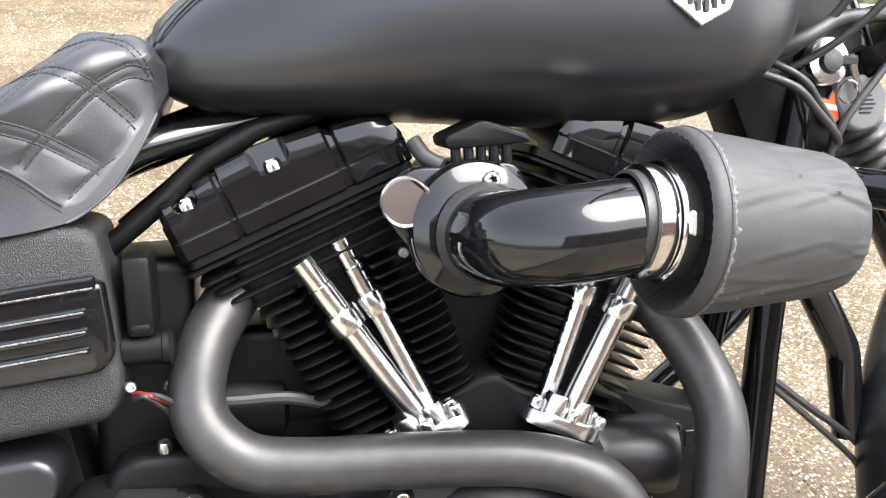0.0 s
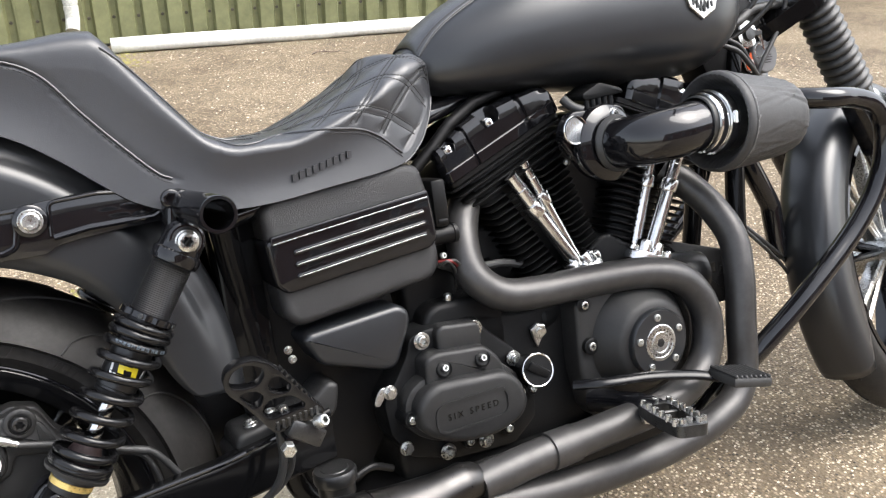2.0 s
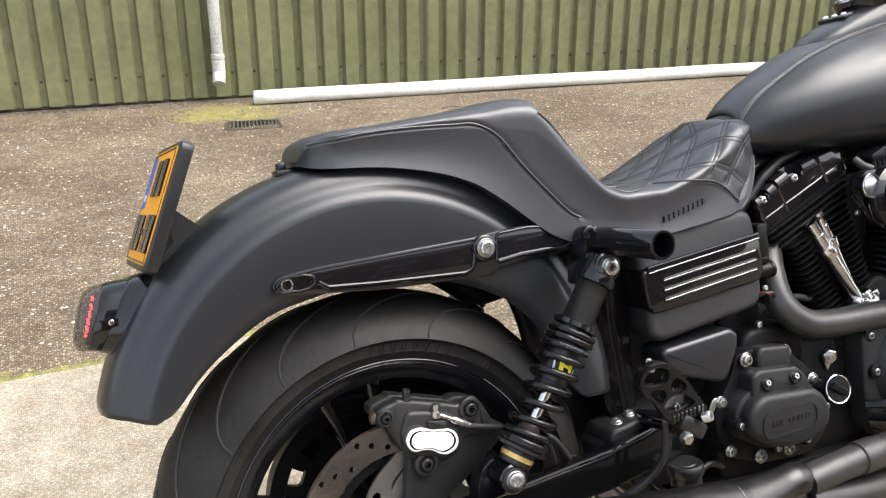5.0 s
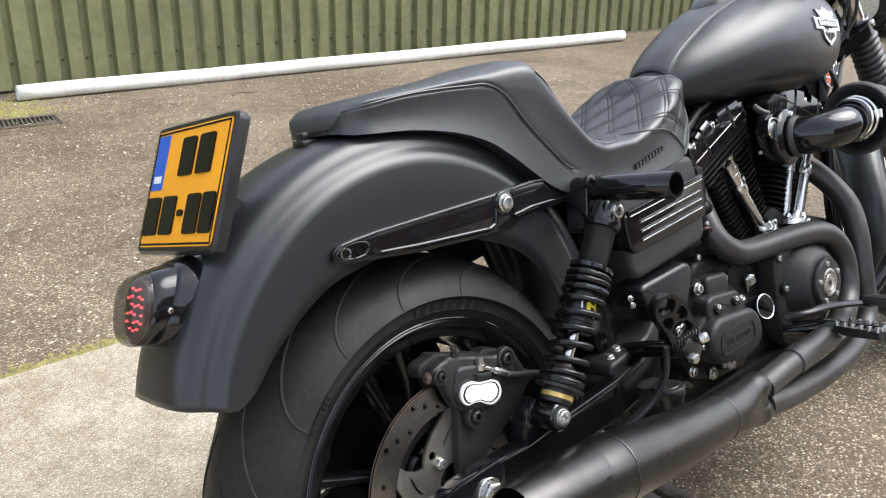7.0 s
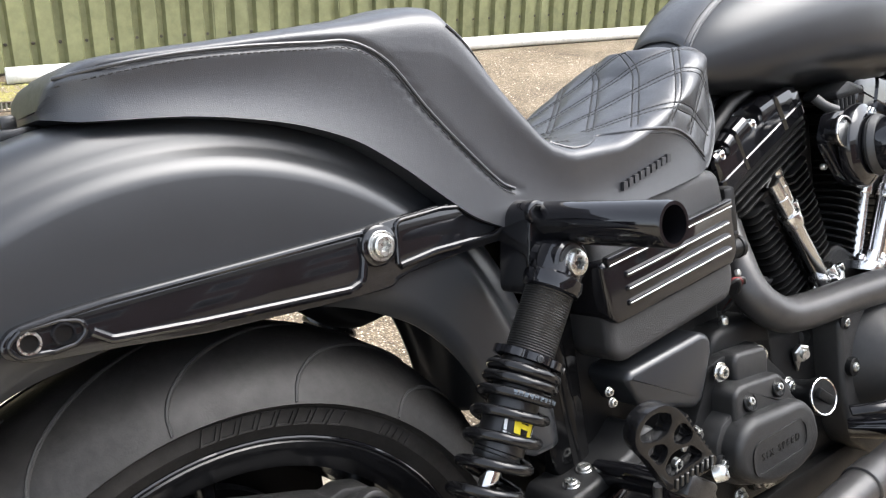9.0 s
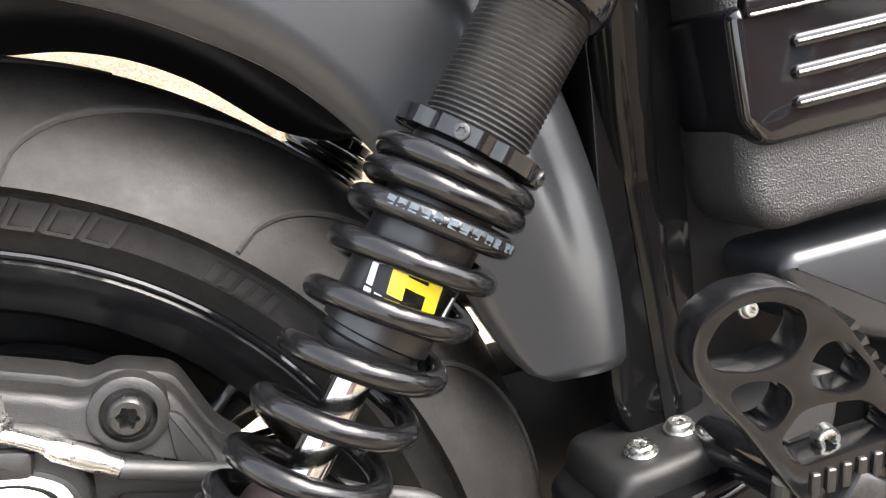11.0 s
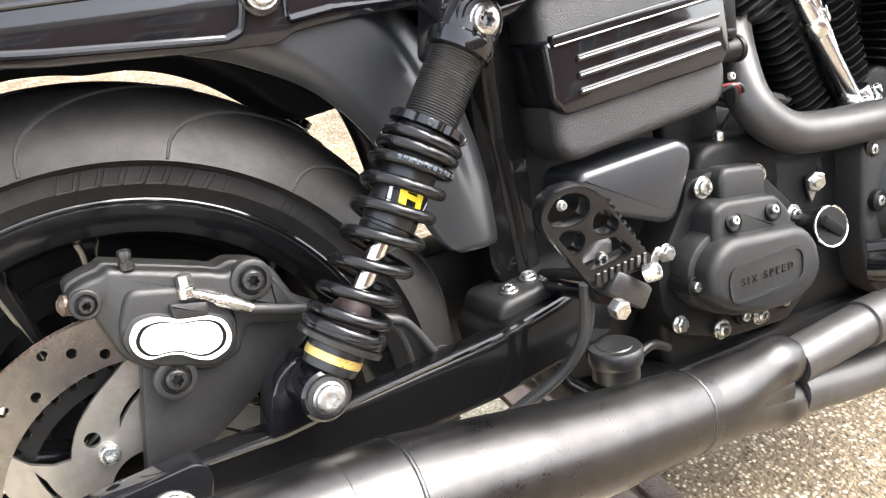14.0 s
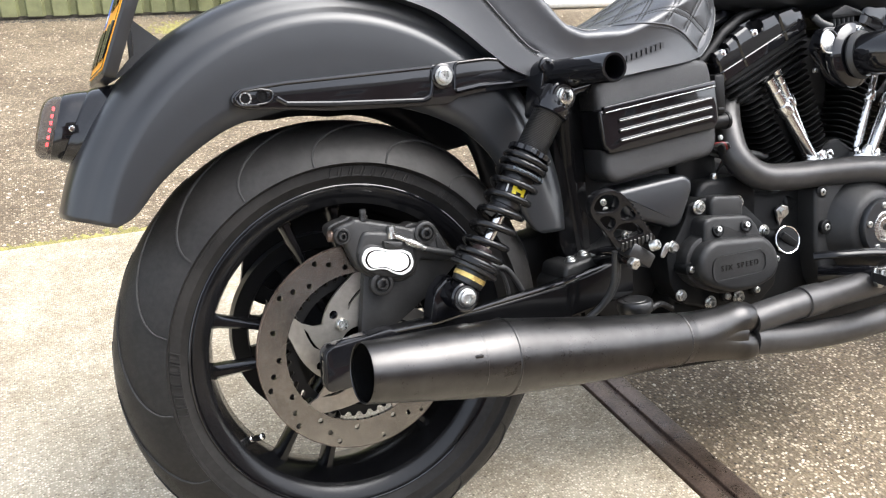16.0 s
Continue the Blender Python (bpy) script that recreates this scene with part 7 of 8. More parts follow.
def build_cylinder(sgn):
    """sgn -1: the rear cylinder, 1: the front one."""
    A = Vector((sgn * math.sin(math.radians(22.5)), 0, math.cos(math.radians(22.5))))
    F = Vector((math.cos(math.radians(22.5)), 0, -sgn * math.sin(math.radians(22.5))))
    Yv = Vector((0, 1, 0))

    def at(a, f, y):
        return CRANK + A * a + F * f + Yv * y

    bm = B()
    lathe(bm, CRANK + A * 0.12, A, [(0, 0.05), (0.26, 0.052)], 36)
    cyl = part("cylinder", bm, FIN, bike, "black finned cylinder with polished pushrod tubes")

    def fin(a, f0, f1, y0, y1, th, r=0.03, notch=True):
        mid = 0.5 * (f0 + f1)
        q = [(f0, y0), (f1, y0), (f1, y1), (f0, y1)]
        pts = round_poly(q, r, 5)
        bmf = B()
        rings = []
        for da, ins in ((-th, 0.0015), (-th * 0.4, 0), (th * 0.4, 0), (th, 0.0015)):
            rings.append([at(a + da, p.x + (mid - p.x) * ins / 0.06, p.y * (1 - ins / 0.06)) for p in pts])
        loft(bmf, rings)
        return bmf

    # the fins stop short of the pushrod tubes
    def notched(a, f0, f1, y0, y1, th, r, fc, fw, depth):
        q = [(f0, y0), (fc - fw, y0), (fc - fw + 0.006, y0 + depth), (fc + fw - 0.006, y0 + depth), (fc + fw, y0), (f1, y0), (f1, y1), (f0, y1)]
        pts = round_poly(q, [r, 0.004, 0.004, 0.004, 0.004, r, r, r], 5)
        mid, bmf, rings = 0.5 * (f0 + f1), B(), []
        for da, ins in ((-th, 0.0013), (-th * 0.4, 0), (th * 0.4, 0), (th, 0.0013)):
            rings.append([at(a + da, p.x + (mid - p.x) * ins / 0.06, p.y * (1 - ins / 0.06)) for p in pts])
        loft(bmf, rings)
        return bmf

    a = 0.166
    while a < 0.335:
        g = (a - 0.166) / 0.17
        fc, fw = (0.013 - 0.023 * g, 0.022 + 0.012 * g) if sgn < 0 else (0.004 + 0.002 * g, 0.028 + 0.006 * g)
        part("fin", notched(a, -0.066 - 0.014 * g, 0.066 + 0.014 * g, -0.070 - 0.004 * g, 0.075, 0.0016, 0.03, fc, fw, 0.022), FIN, cyl)
        a += 0.0112
    for j, a in enumerate((0.346, 0.358, 0.370, 0.382)):
        part("head_fin", fin(a, -0.097 - 0.007 * j, 0.086 + 0.002 * j, -0.071 - 0.002 * j, 0.08, 0.0022, 0.014), FIN, cyl)
    bm = fin(0.362, -0.085, 0.078, -0.062, 0.075, 0.03, 0.02)
    part("head", bm, FIN, cyl)
    # rocker box: one smooth body with two grooves and two bolt pockets in its upper edge
    w = 0.0775
    stations = [(-0.1165, 0.400, 0.02, 0), (-0.1155, 0.432, 0.008, 0), (-0.1125, 0.4425, 0.003, 0), (-0.108, 0.4462, 0, 0), (-0.1, 0.4468, 0, 0), (-0.0965, 0.447, 0, 1), (-0.082, 0.449, 0, 1), (-0.0785, 0.4495, 0, 0), (-0.064, 0.452, 0, 0), (-0.0615, 0.450, 0.003, 0), (-0.0590, 0.450, 0.003, 0), (-0.0565, 0.4545, 0, 0), (-0.03, 0.456, 0, 0), (-0.0255, 0.456, 0, 1), (-0.001, 0.4545, 0, 1), (0.0035, 0.454, 0, 0), (0.033, 0.4505, 0, 0), (0.036, 0.447, 0.004, 0), (0.0405, 0.444, 0.004, 0), (0.0435, 0.4475, 0, 0), (0.07, 0.443, 0, 0), (0.086, 0.4375, 0, 0), (0.0915, 0.432, 0.002, 0), (0.0955, 0.42, 0.006, 0), (0.097, 0.402, 0.014, 0)]
    rings = []
    for f, top, ins, pocket in stations:
        yy = -w + ins
        low = [(yy + 0.003, 0.3925), (yy, 0.395), (yy, 0.4095), (yy + 0.0012, 0.411), (yy + 0.0004, min(0.4125, top - 0.002)), (yy + 0.0008, min(0.427, top - 0.002))]
        if pocket:
            edge = [(yy + 0.001, 0.4325), (yy + 0.010, 0.4335), (yy + 0.021, 0.4345), (yy + 0.0225, 0.444), (yy + 0.024, top), (yy + 0.030, top)]
        else:
            t2 = max(top - 0.012, 0.4)
            edge = [(yy + 0.0012, t2), (yy + 0.0026, top - 0.0055 if top > 0.41 else t2), (yy + 0.006, top - 0.0018), (yy + 0.0105, top - 0.0003), (yy + 0.02, top), (yy + 0.03, top)]
        back = [(0.03, top), (0.07 - ins, top - 0.008), (0.078 - ins, top - 0.02 if top > 0.42 else 0.4), (0.078 - ins, 0.3925)]
        rings.append([at(a_, -sgn * f, y_) for y_, a_ in low + edge + back])
    bm = B()
    loft(bm, rings)
    rb = part("rocker_box", bm, GLOSS, cyl, "gloss black rocker box with bolts in its upper edge", angle=28)
    bm = B()
    loft(bm, [[at(a_, p.x, p.y) for p in round_poly([(-0.113, -0.074), (0.094, -0.074), (0.094, 0.076), (-0.113, 0.076)], 0.012, 4)] for a_ in (0.386, 0.3935)])
    part("gasket_rim", bm, FIN, rb)
    for f in (-0.0893, -0.0133):
        button_bolt("rocker_bolt", at(0.4325, -sgn * f, -w + 0.0118), A, 0.0078, 0.0085, rb, CHROME)
    # pushrod tubes
    tubes = ((0.0055, 0.178, -0.080, -0.027, 0.356, -0.078, 1.14), (0.017, 0.178, -0.064, 0.0085, 0.356, -0.062, 1.0)) if sgn < 0 else ((-0.008, 0.176, -0.062, -0.017, 0.345, -0.064, 1.0), (0.010, 0.176, -0.080, 0.0215, 0.345, -0.082, 1.14))
    for f0, a0, y0, f1, a1, y1, k in tubes:
        p, q = at(a0, f0, y0), at(a1, f1, y1)
        d = (q - p).normalized()
        L = (q - p).length
        bm = B()
        lathe(bm, p, d, [(0, 0.0100 * k), (L * 0.585, 0.0100 * k), (L * 0.59, 0.0128 * k), (L * 0.60, 0.0134 * k), (L * 0.69, 0.0134 * k), (L * 0.70, 0.0128 * k), (L * 0.703, 0.0096 * k), (L * 0.85, 0.0096 * k), (L * 0.855, 0.0088 * k), (L, 0.0088 * k)], 28)
        tb = part("pushrod_tube", bm, PUSHROD, cyl, "polished pushrod tube")
    # tappet block
    c = at(0.172, 0.004, -0.078)
    bm = B()
    m = Matrix.Translation(c) @ pose(0, 0, 0, 0, 0, 0) @ Matrix.Rotation(math.radians(22.5 * sgn), 4, "Y")
    out = [Vector((p.x, p.y)) for p in round_poly([(-0.036, -0.012), (-0.02, -0.022), (0.02, -0.022), (0.042, -0.012), (0.044, 0.012), (0.02, 0.02), (-0.02, 0.02), (-0.038, 0.012)], 0.01, 4)]
    loft(bm, [[Vector((p.x * s, p.y * s, z)) for p in out] for z, s in ((-0.012, 1.0), (0.0, 1.0), (0.002, 0.96))])
    for fx in (-0.01, 0.014):
        lathe(bm, (fx, -0.004, 0.0), (0, 0, 1), [(0, 0.0135), (0.016, 0.0125), (0.02, 0.011)], 22)
    bmesh.ops.transform(bm, matrix=m, verts=bm.verts[:])
    tp = part("tappet_block", bm, PUSHROD, cyl, "polished tappet block")
    for fx, fy in ((-0.028, 0.0), (0.032, 0.002), (0.004, -0.017), (0.034, -0.012)):
        button_bolt("tappet_bolt", m @ Vector((fx, fy, 0.001)), A, 0.0058, 0.01, tp, CHROME)
    return cyl


build_cylinder(-1)
build_cylinder(1)


# ---- intake ----
def build_intake():
    c = Vector((0.917, -0.13, 0.675))
    ax = Vector((0.1, -1, 0.05)).normalized()
    bm = B()
    slab(bm, round_poly([(0.862, 0.726), (0.90, 0.725), (0.955, 0.728), (0.972, 0.69), (0.955, 0.63), (0.915, 0.618), (0.885, 0.632), (0.842, 0.69)], 0.014, 4), -0.105, -0.121, 0.003, 2)
    root = part("intake_plate", bm, GLOSS, bike, "gloss black intake plate")
    bm = B()
    lathe(bm, c + ax * -0.01, ax, [(0, 0.056), (0.008, 0.0565), (0.014, 0.054), (0.02, 0.044), (0.022, 0.036)], 56)
    ring = part("intake_ring", bm, GLOSS, root, "gloss black ring with three bolts")
    for a in (14, 222, 118):
        p = c + ax * 0.005 + Vector((math.sin(math.radians(a)) * 0.0415, 0, math.cos(math.radians(a)) * 0.0415))
        button_bolt("ring_bolt", p, ax, 0.0072, 0.007, ring, ALU, washer=1.25)
    bm = B()
    pts = smooth_path([(0.919, -0.132, 0.674), (0.921, -0.162, 0.674), (0.934, -0.194, 0.677), (0.965, -0.212, 0.681), (0.995, -0.213, 0.684), (1.020, -0.211, 0.6855)], 8)
    sweep(bm, pts, lambda q: 0.0355 + 0.001 * math.sin(q * 3), 36)
    elbow = part("intake_elbow", bm, GLOSS, bike, "polished gloss black intake elbow")
    bm = B()
    lathe(bm, (0.919, -0.145, 0.674), ax, [(0, 0.0395), (0.004, 0.041), (0.008, 0.0395), (0.012, 0.0372)], 44)
    part("rubber_ring", bm, RUBBER, elbow)
    # chrome button on the left of the plate
    bm = B()
    lathe(bm, (0.859, -0.118, 0.701), (0, -1, 0), [(0, 0.0175), (0.010, 0.0178), (0.013, 0.0205), (0.017, 0.0205), (0.0185, 0.019), (0.0185, 0.018), (0.0172, 0.0175)], 40)
    b = part("round_cap", bm, GLOSS, root, "round black cap with a polished rim")
    bm = B()
    lathe(bm, (0.859, -0.1345, 0.701), (0, -1, 0), [(0, 0.0196), (0.0022, 0.0205), (0.0034, 0.0196), (0.003, 0.0178)], 40, cap=False)
    part("bright_rim", bm, CHROME, b)
    bm = B()
    lathe(bm, (0.859, -0.1352, 0.701), (0.05, -1, 0.06), [(-0.002, 0.0180), (0.0012, 0.0178), (0.0012, 0.001)], 40)
    part("cap_face", bm, material("brushed_mirror", (0.6, 0.61, 0.61), 0.16, 1.0, blotch=(60, 0.12), grain=(700, 0.00002)), b, "pale brushed mirror face")
    # finned sensor cover above
    bm = B()
    slab(bm, round_poly([(0.897, 0.748), (0.93, 0.762), (0.968, 0.75), (0.972, 0.742), (0.9, 0.738)], 0.006, 3), -0.06, -0.108, 0.003, 2)
    s = part("sensor_cover", bm, ENGINE, root, "ribbed black sensor cover")
    for k in range(5):
        bm = B()
        sweep(bm, [(0.908 + 0.011 * k, -0.1, 0.742), (0.91 + 0.0105 * k, -0.1, 0.705)], 0.0045, 10)
        part("rib", bm, ENGINE, s)
    tube("breather", [(0.875, -0.09, 0.745), (0.882, -0.10, 0.733), (0.895, -0.108, 0.725)], 0.007, RUBBER, root, smooth=True, n=12)
    button_bolt("low_screw", (0.862, -0.10, 0.655), (0, -1, 0), 0.0045, 0.006, root, STEEL)
    return root


build_intake()


def build_air_filter():
    a, b = Vector((1.040, -0.210, 0.686)), Vector((1.192, -0.203, 0.674))
    ax = (b - a).normalized()
    side = Vector((0, -1, 0))
    side = (side - ax * side.dot(ax)).normalized()
    up = ax.cross(side)
    L = (b - a).length
    rnd = random.Random(9)
    n = 150
    # rubber base set back in the mouth, rolled hem, tapering sock, rounded end
    prof = [(0.030, 0.030), (0.030, 0.047), (0.022, 0.052), (0.010, 0.058), (0.002, 0.063), (-0.001, 0.0665), (0.001, 0.0698), (0.006, 0.0712), (0.012, 0.0713)]
    prof += [(0.012 + (L - 0.036) * k / 40, 0.0713 - 0.0145 * k / 40) for k in range(1, 41)]
    prof += [(L - 0.018, 0.0553), (L - 0.011, 0.0525), (L - 0.005, 0.046), (L - 0.001, 0.036), (L, 0.018), (L, 0.004)]
    folds = [(rnd.uniform(0, 6.28), rnd.uniform(-5, 5), rnd.uniform(0.022, 0.05), rnd.uniform(0.5, 1.3), rnd.uniform(-0.2, 0.7), rnd.uniform(0.4, 1.1)) for _ in range(60)]
    rings = []
    for i, (s, r) in enumerate(prof):
        u = s / L
        outer = i >= 6
        q = max(0.0, min(1.0, (s - 0.012) / 0.012)) * max(0.0, min(1.0, (L - s) / 0.012)) if outer else 0.0
        ring = []
        for k in range(n):
            t = 2 * math.pi * k / n
            w = 0.0
            for ph, sl, wd, h, u0, du in folds:
                d = (t - ph - sl * (s - 0.09) + math.pi) % (2 * math.pi) - math.pi
                e = max(0.0, 1 - abs(u - u0 - du / 2) / (du / 2 + 0.12))
                w += h * e * (math.exp(-(d / wd) ** 2) - 0.7 * math.exp(-((d - 1.6 * wd) / wd) ** 2))
            rr = r + q * 0.0013 * w
            if 2 <= i <= 5:
                rr += 0.0009 * math.sin(50 * t + i)
            ring.append(a + ax * s + (side * math.cos(t) + up * math.sin(t)) * rr)
        rings.append(ring)
    bm = B()
    loft(bm, rings)
    f = part("air_filter", bm, CLOTH, bike, "conical air filter in a creased black fabric sock", angle=70)
    bm = B()
    lathe(bm, a, ax, [(0.0105, 0.0712), (0.011, 0.0720), (0.0125, 0.0720), (0.013, 0.0711)], 60, cap=False)
    hem = part("elastic_hem", bm, CLOTH, f)
    # the cut edge of the cloth is frayed and pale in places
    bm = B()
    edge = [max(0.0, rnd.gauss(0.0012, 0.0014)) for _ in range(220)]
    r0 = 0.0716
    lower, upper = [], []
    for k in range(220):
        t = 2 * math.pi * k / 220
        d = side * math.cos(t) + up * math.sin(t)
        lower.append(a + ax * (0.0128 - 0.4 * edge[k]) + d * (r0 + 0.0005))
        upper.append(a + ax * (0.0134 + edge[(k * 7) % 220]) + d * (r0 + 0.0003))
    loft(bm, [lower + lower[:1], upper + upper[:1]], close=False, cap=False)
    part("frayed_edge", bm, FRAY, hem, "frayed greyish cut edge", solid=0.0006)
    for s0, r0 in ((-0.026, 0.0425), (-0.009, 0.0455)):
        bm = B()
        lathe(bm, a, ax, [(s0, r0 - 0.003), (s0 + 0.0008, r0), (s0 + 0.004, r0 + 0.0008), (s0 + 0.0075, r0 + 0.0003), (s0 + 0.011, r0 + 0.0010), (s0 + 0.0155, r0), (s0 + 0.0165, r0 - 0.004)], 64, cap=False)
        part("hose_clamp", bm, CHROME, f, "polished clamp band")
    bm = B()
    lathe(bm, a, ax, [(-0.034, 0.0355), (-0.033, 0.0378), (-0.024, 0.0385), (0.008, 0.0415), (0.031, 0.043)], 48, cap=False)
    part("rubber_sleeve", bm, RUBBER, f)
    bm = B()
    block(bm, -0.0045, 0.0045, -0.004, 0.004, -0.009, 0.009, 0.0018, 1, m=Matrix.Translation(a + ax * -0.001 + side * 0.047 - up * 0.006))
    part("clamp_screw", bm, CHROME, f)
    return f


build_air_filter()


# ---- exhaust ----
def build_exhaust():
    r = 0.0235
    rear = [(0.755, 0.0, 0.648), (0.724, -0.034, 0.616), (0.695, -0.068, 0.574), (0.690, -0.093, 0.526), (0.722, -0.108, 0.492), (0.775, -0.114, 0.482), (0.86, -0.122, 0.480), (0.955, -0.135, 0.475), (1.012, -0.146, 0.457), (1.045, -0.153, 0.418), (1.052, -0.157, 0.37), (1.034, -0.163, 0.326), (0.99, -0.175, 0.30), (0.92, -0.19, 0.29), (0.82, -0.2, 0.29), (0.70, -0.206, 0.289), (0.60, -0.208, 0.282)]
    bm = B()
    sweep(bm, smooth_path(rear, 10), r, 30)
    h = part("rear_header_pipe", bm, HEADER, bike, "dark ceramic-coated header pipe of the rear cylinder")
    front = [(1.085, -0.045, 0.607), (1.108, -0.072, 0.582), (1.132, -0.105, 0.538), (1.142, -0.132, 0.49), (1.132, -0.15, 0.43), (1.12, -0.158, 0.36), (1.113, -0.163, 0.30), (1.092, -0.17, 0.258), (1.045, -0.178, 0.236), (0.95, -0.19, 0.224), (0.82, -0.198, 0.224), (0.70, -0.203, 0.234), (0.60, -0.207, 0.25)]
    bm = B()
    sweep(bm, smooth_path(front, 10), r, 30)
    part("front_header_pipe", bm, HEADER, bike, "dark ceramic-coated header pipe of the front cylinder")
    # slip clamp on the upper run
    bm = B()
    lathe(bm, (0.755, -0.2035, 0.2895), (-1, -0.05, 0), [(0, 0.0238), (0.001, 0.0258), (0.045, 0.0262), (0.046, 0.0238)], 36, cap=False)
    part("slip_joint", bm, HEADER, h)
    # collector and muffler
    bm = B()
    axis_pts = [(0.575, -0.206, 0.267), (0.535, -0.2075, 0.2735), (0.445, -0.217, 0.286), (0.32, -0.229, 0.302), (0.143, -0.243, 0.329)]
    P = smooth_path(axis_pts, 8)

    def rad(q):
        if q < 0.2:
            return 0.027 + 0.0095 * math.sin(q / 0.2 * math.pi / 2) ** 1.5
        return 0.0365 + 0.0145 * ((q - 0.2) / 0.8) ** 0.85

    sweep(bm, P, rad, 44)
    muf = part("muffler", bm, MUFFLER, bike, "brushed dark steel megaphone muffler with weld seams")
    ax = (Vector((-0.055, -0.258, 0.355)) - Vector((0.143, -0.243, 0.329))).normalized()
    # collector: two pipes side by side run into one tube
    bm = B()
    rings = []
    for k in range(25):
        q = k / 24
        x = 0.603 - 0.155 * q
        blend = 0.5 - 0.5 * math.cos(math.pi * max(0.0, min(1.0, (q - 0.05) / 0.8)))
        half = 0.0218 * (1 - blend)
        r = 0.0232 + 0.0152 * blend + 0.0032 * math.exp(-((q - 0.16) / 0.10) ** 2)
        if k == 0:
            r = 0.021
        cy, cz = -0.2053 - 0.0112 * q, 0.2655 + 0.0200 * q
        ring = []
        for j in range(48):
            t = 2 * math.pi * j / 48
            # outline of two overlapping circles with a soft waist
            c_, s_ = math.cos(t), math.sin(t)
            b_ = half * abs(s_)
            d_ = b_ + math.sqrt(max(r * r - (half * c_) ** 2, 1e-8))
            ring.append(Vector((x, cy + d_ * c_, cz + d_ * s_)))
        rings.append(ring)
    loft(bm, rings)
    part("collector", bm, MUFFLER, muf, "two-into-one collector")
    o = Vector((0.143, -0.243, 0.329))
    bm = B()
    lathe(bm, o, ax, [(0, 0.0505), (0.004, 0.0505), (0.02, 0.0498), (0.05, 0.0472), (0.053, 0.0468)], 52, cap=False)
    part("rear_section", bm, MUFFLER, muf)
    bm = B()
    lathe(bm, o, ax, [(0.047, 0.0475), (0.048, 0.0486), (0.052, 0.0486), (0.12, 0.0435), (0.197, 0.0378), (0.199, 0.0372), (0.198, 0.0362), (0.10, 0.040), (0.06, 0.041), (0.06, 0.002)], 52, cap=False)
    tip = part("tail_tip", bm, MUFFLER, muf, "pinched tail tip, scuffed")
    bm = B()
    lathe(bm, o, ax, [(0.195, 0.0362), (0.09, 0.039), (0.09, 0.001)], 40, cap=False)
    part("tip_inside", bm, INK_AND_SHADE, tip, "black inside of the tip")
    # weld beads
    def bead(at, axis, r0, rr=0.0016):
        bmb = B()
        axn = Vector(axis).normalized()
        s = axn.orthogonal().normalized()
        u = axn.cross(s)
        ring = [Vector(at) + (s * math.cos(2 * math.pi * k / 80) + u * math.sin(2 * math.pi * k / 80)) * (r0 + 0.0003 * math.sin(k * 2.4)) for k in range(81)]
        sweep(bmb, ring, rr, 8, cap=False)
        return part("weld_bead", bmb, MUFFLER, muf)

    bead(o, ax, 0.0502, 0.002)
    bead((0.445, -0.217, 0.286), (-1, -0.09, 0.13), 0.0386, 0.0016)
    # small pinch mark of the tip
    p = o + ax * 0.051 + (Vector((0, -1, 0)) * 0.93 + Vector((0, 0, 0.36))) * 0.0478
    bm = B()
    block(bm, -0.010, 0.002, -0.0016, 0.0016, -0.003, 0.003, 0.0014, 2, m=Matrix.Translation(p))
    part("tip_lug", bm, MUFFLER, tip)
    return muf


build_exhaust()


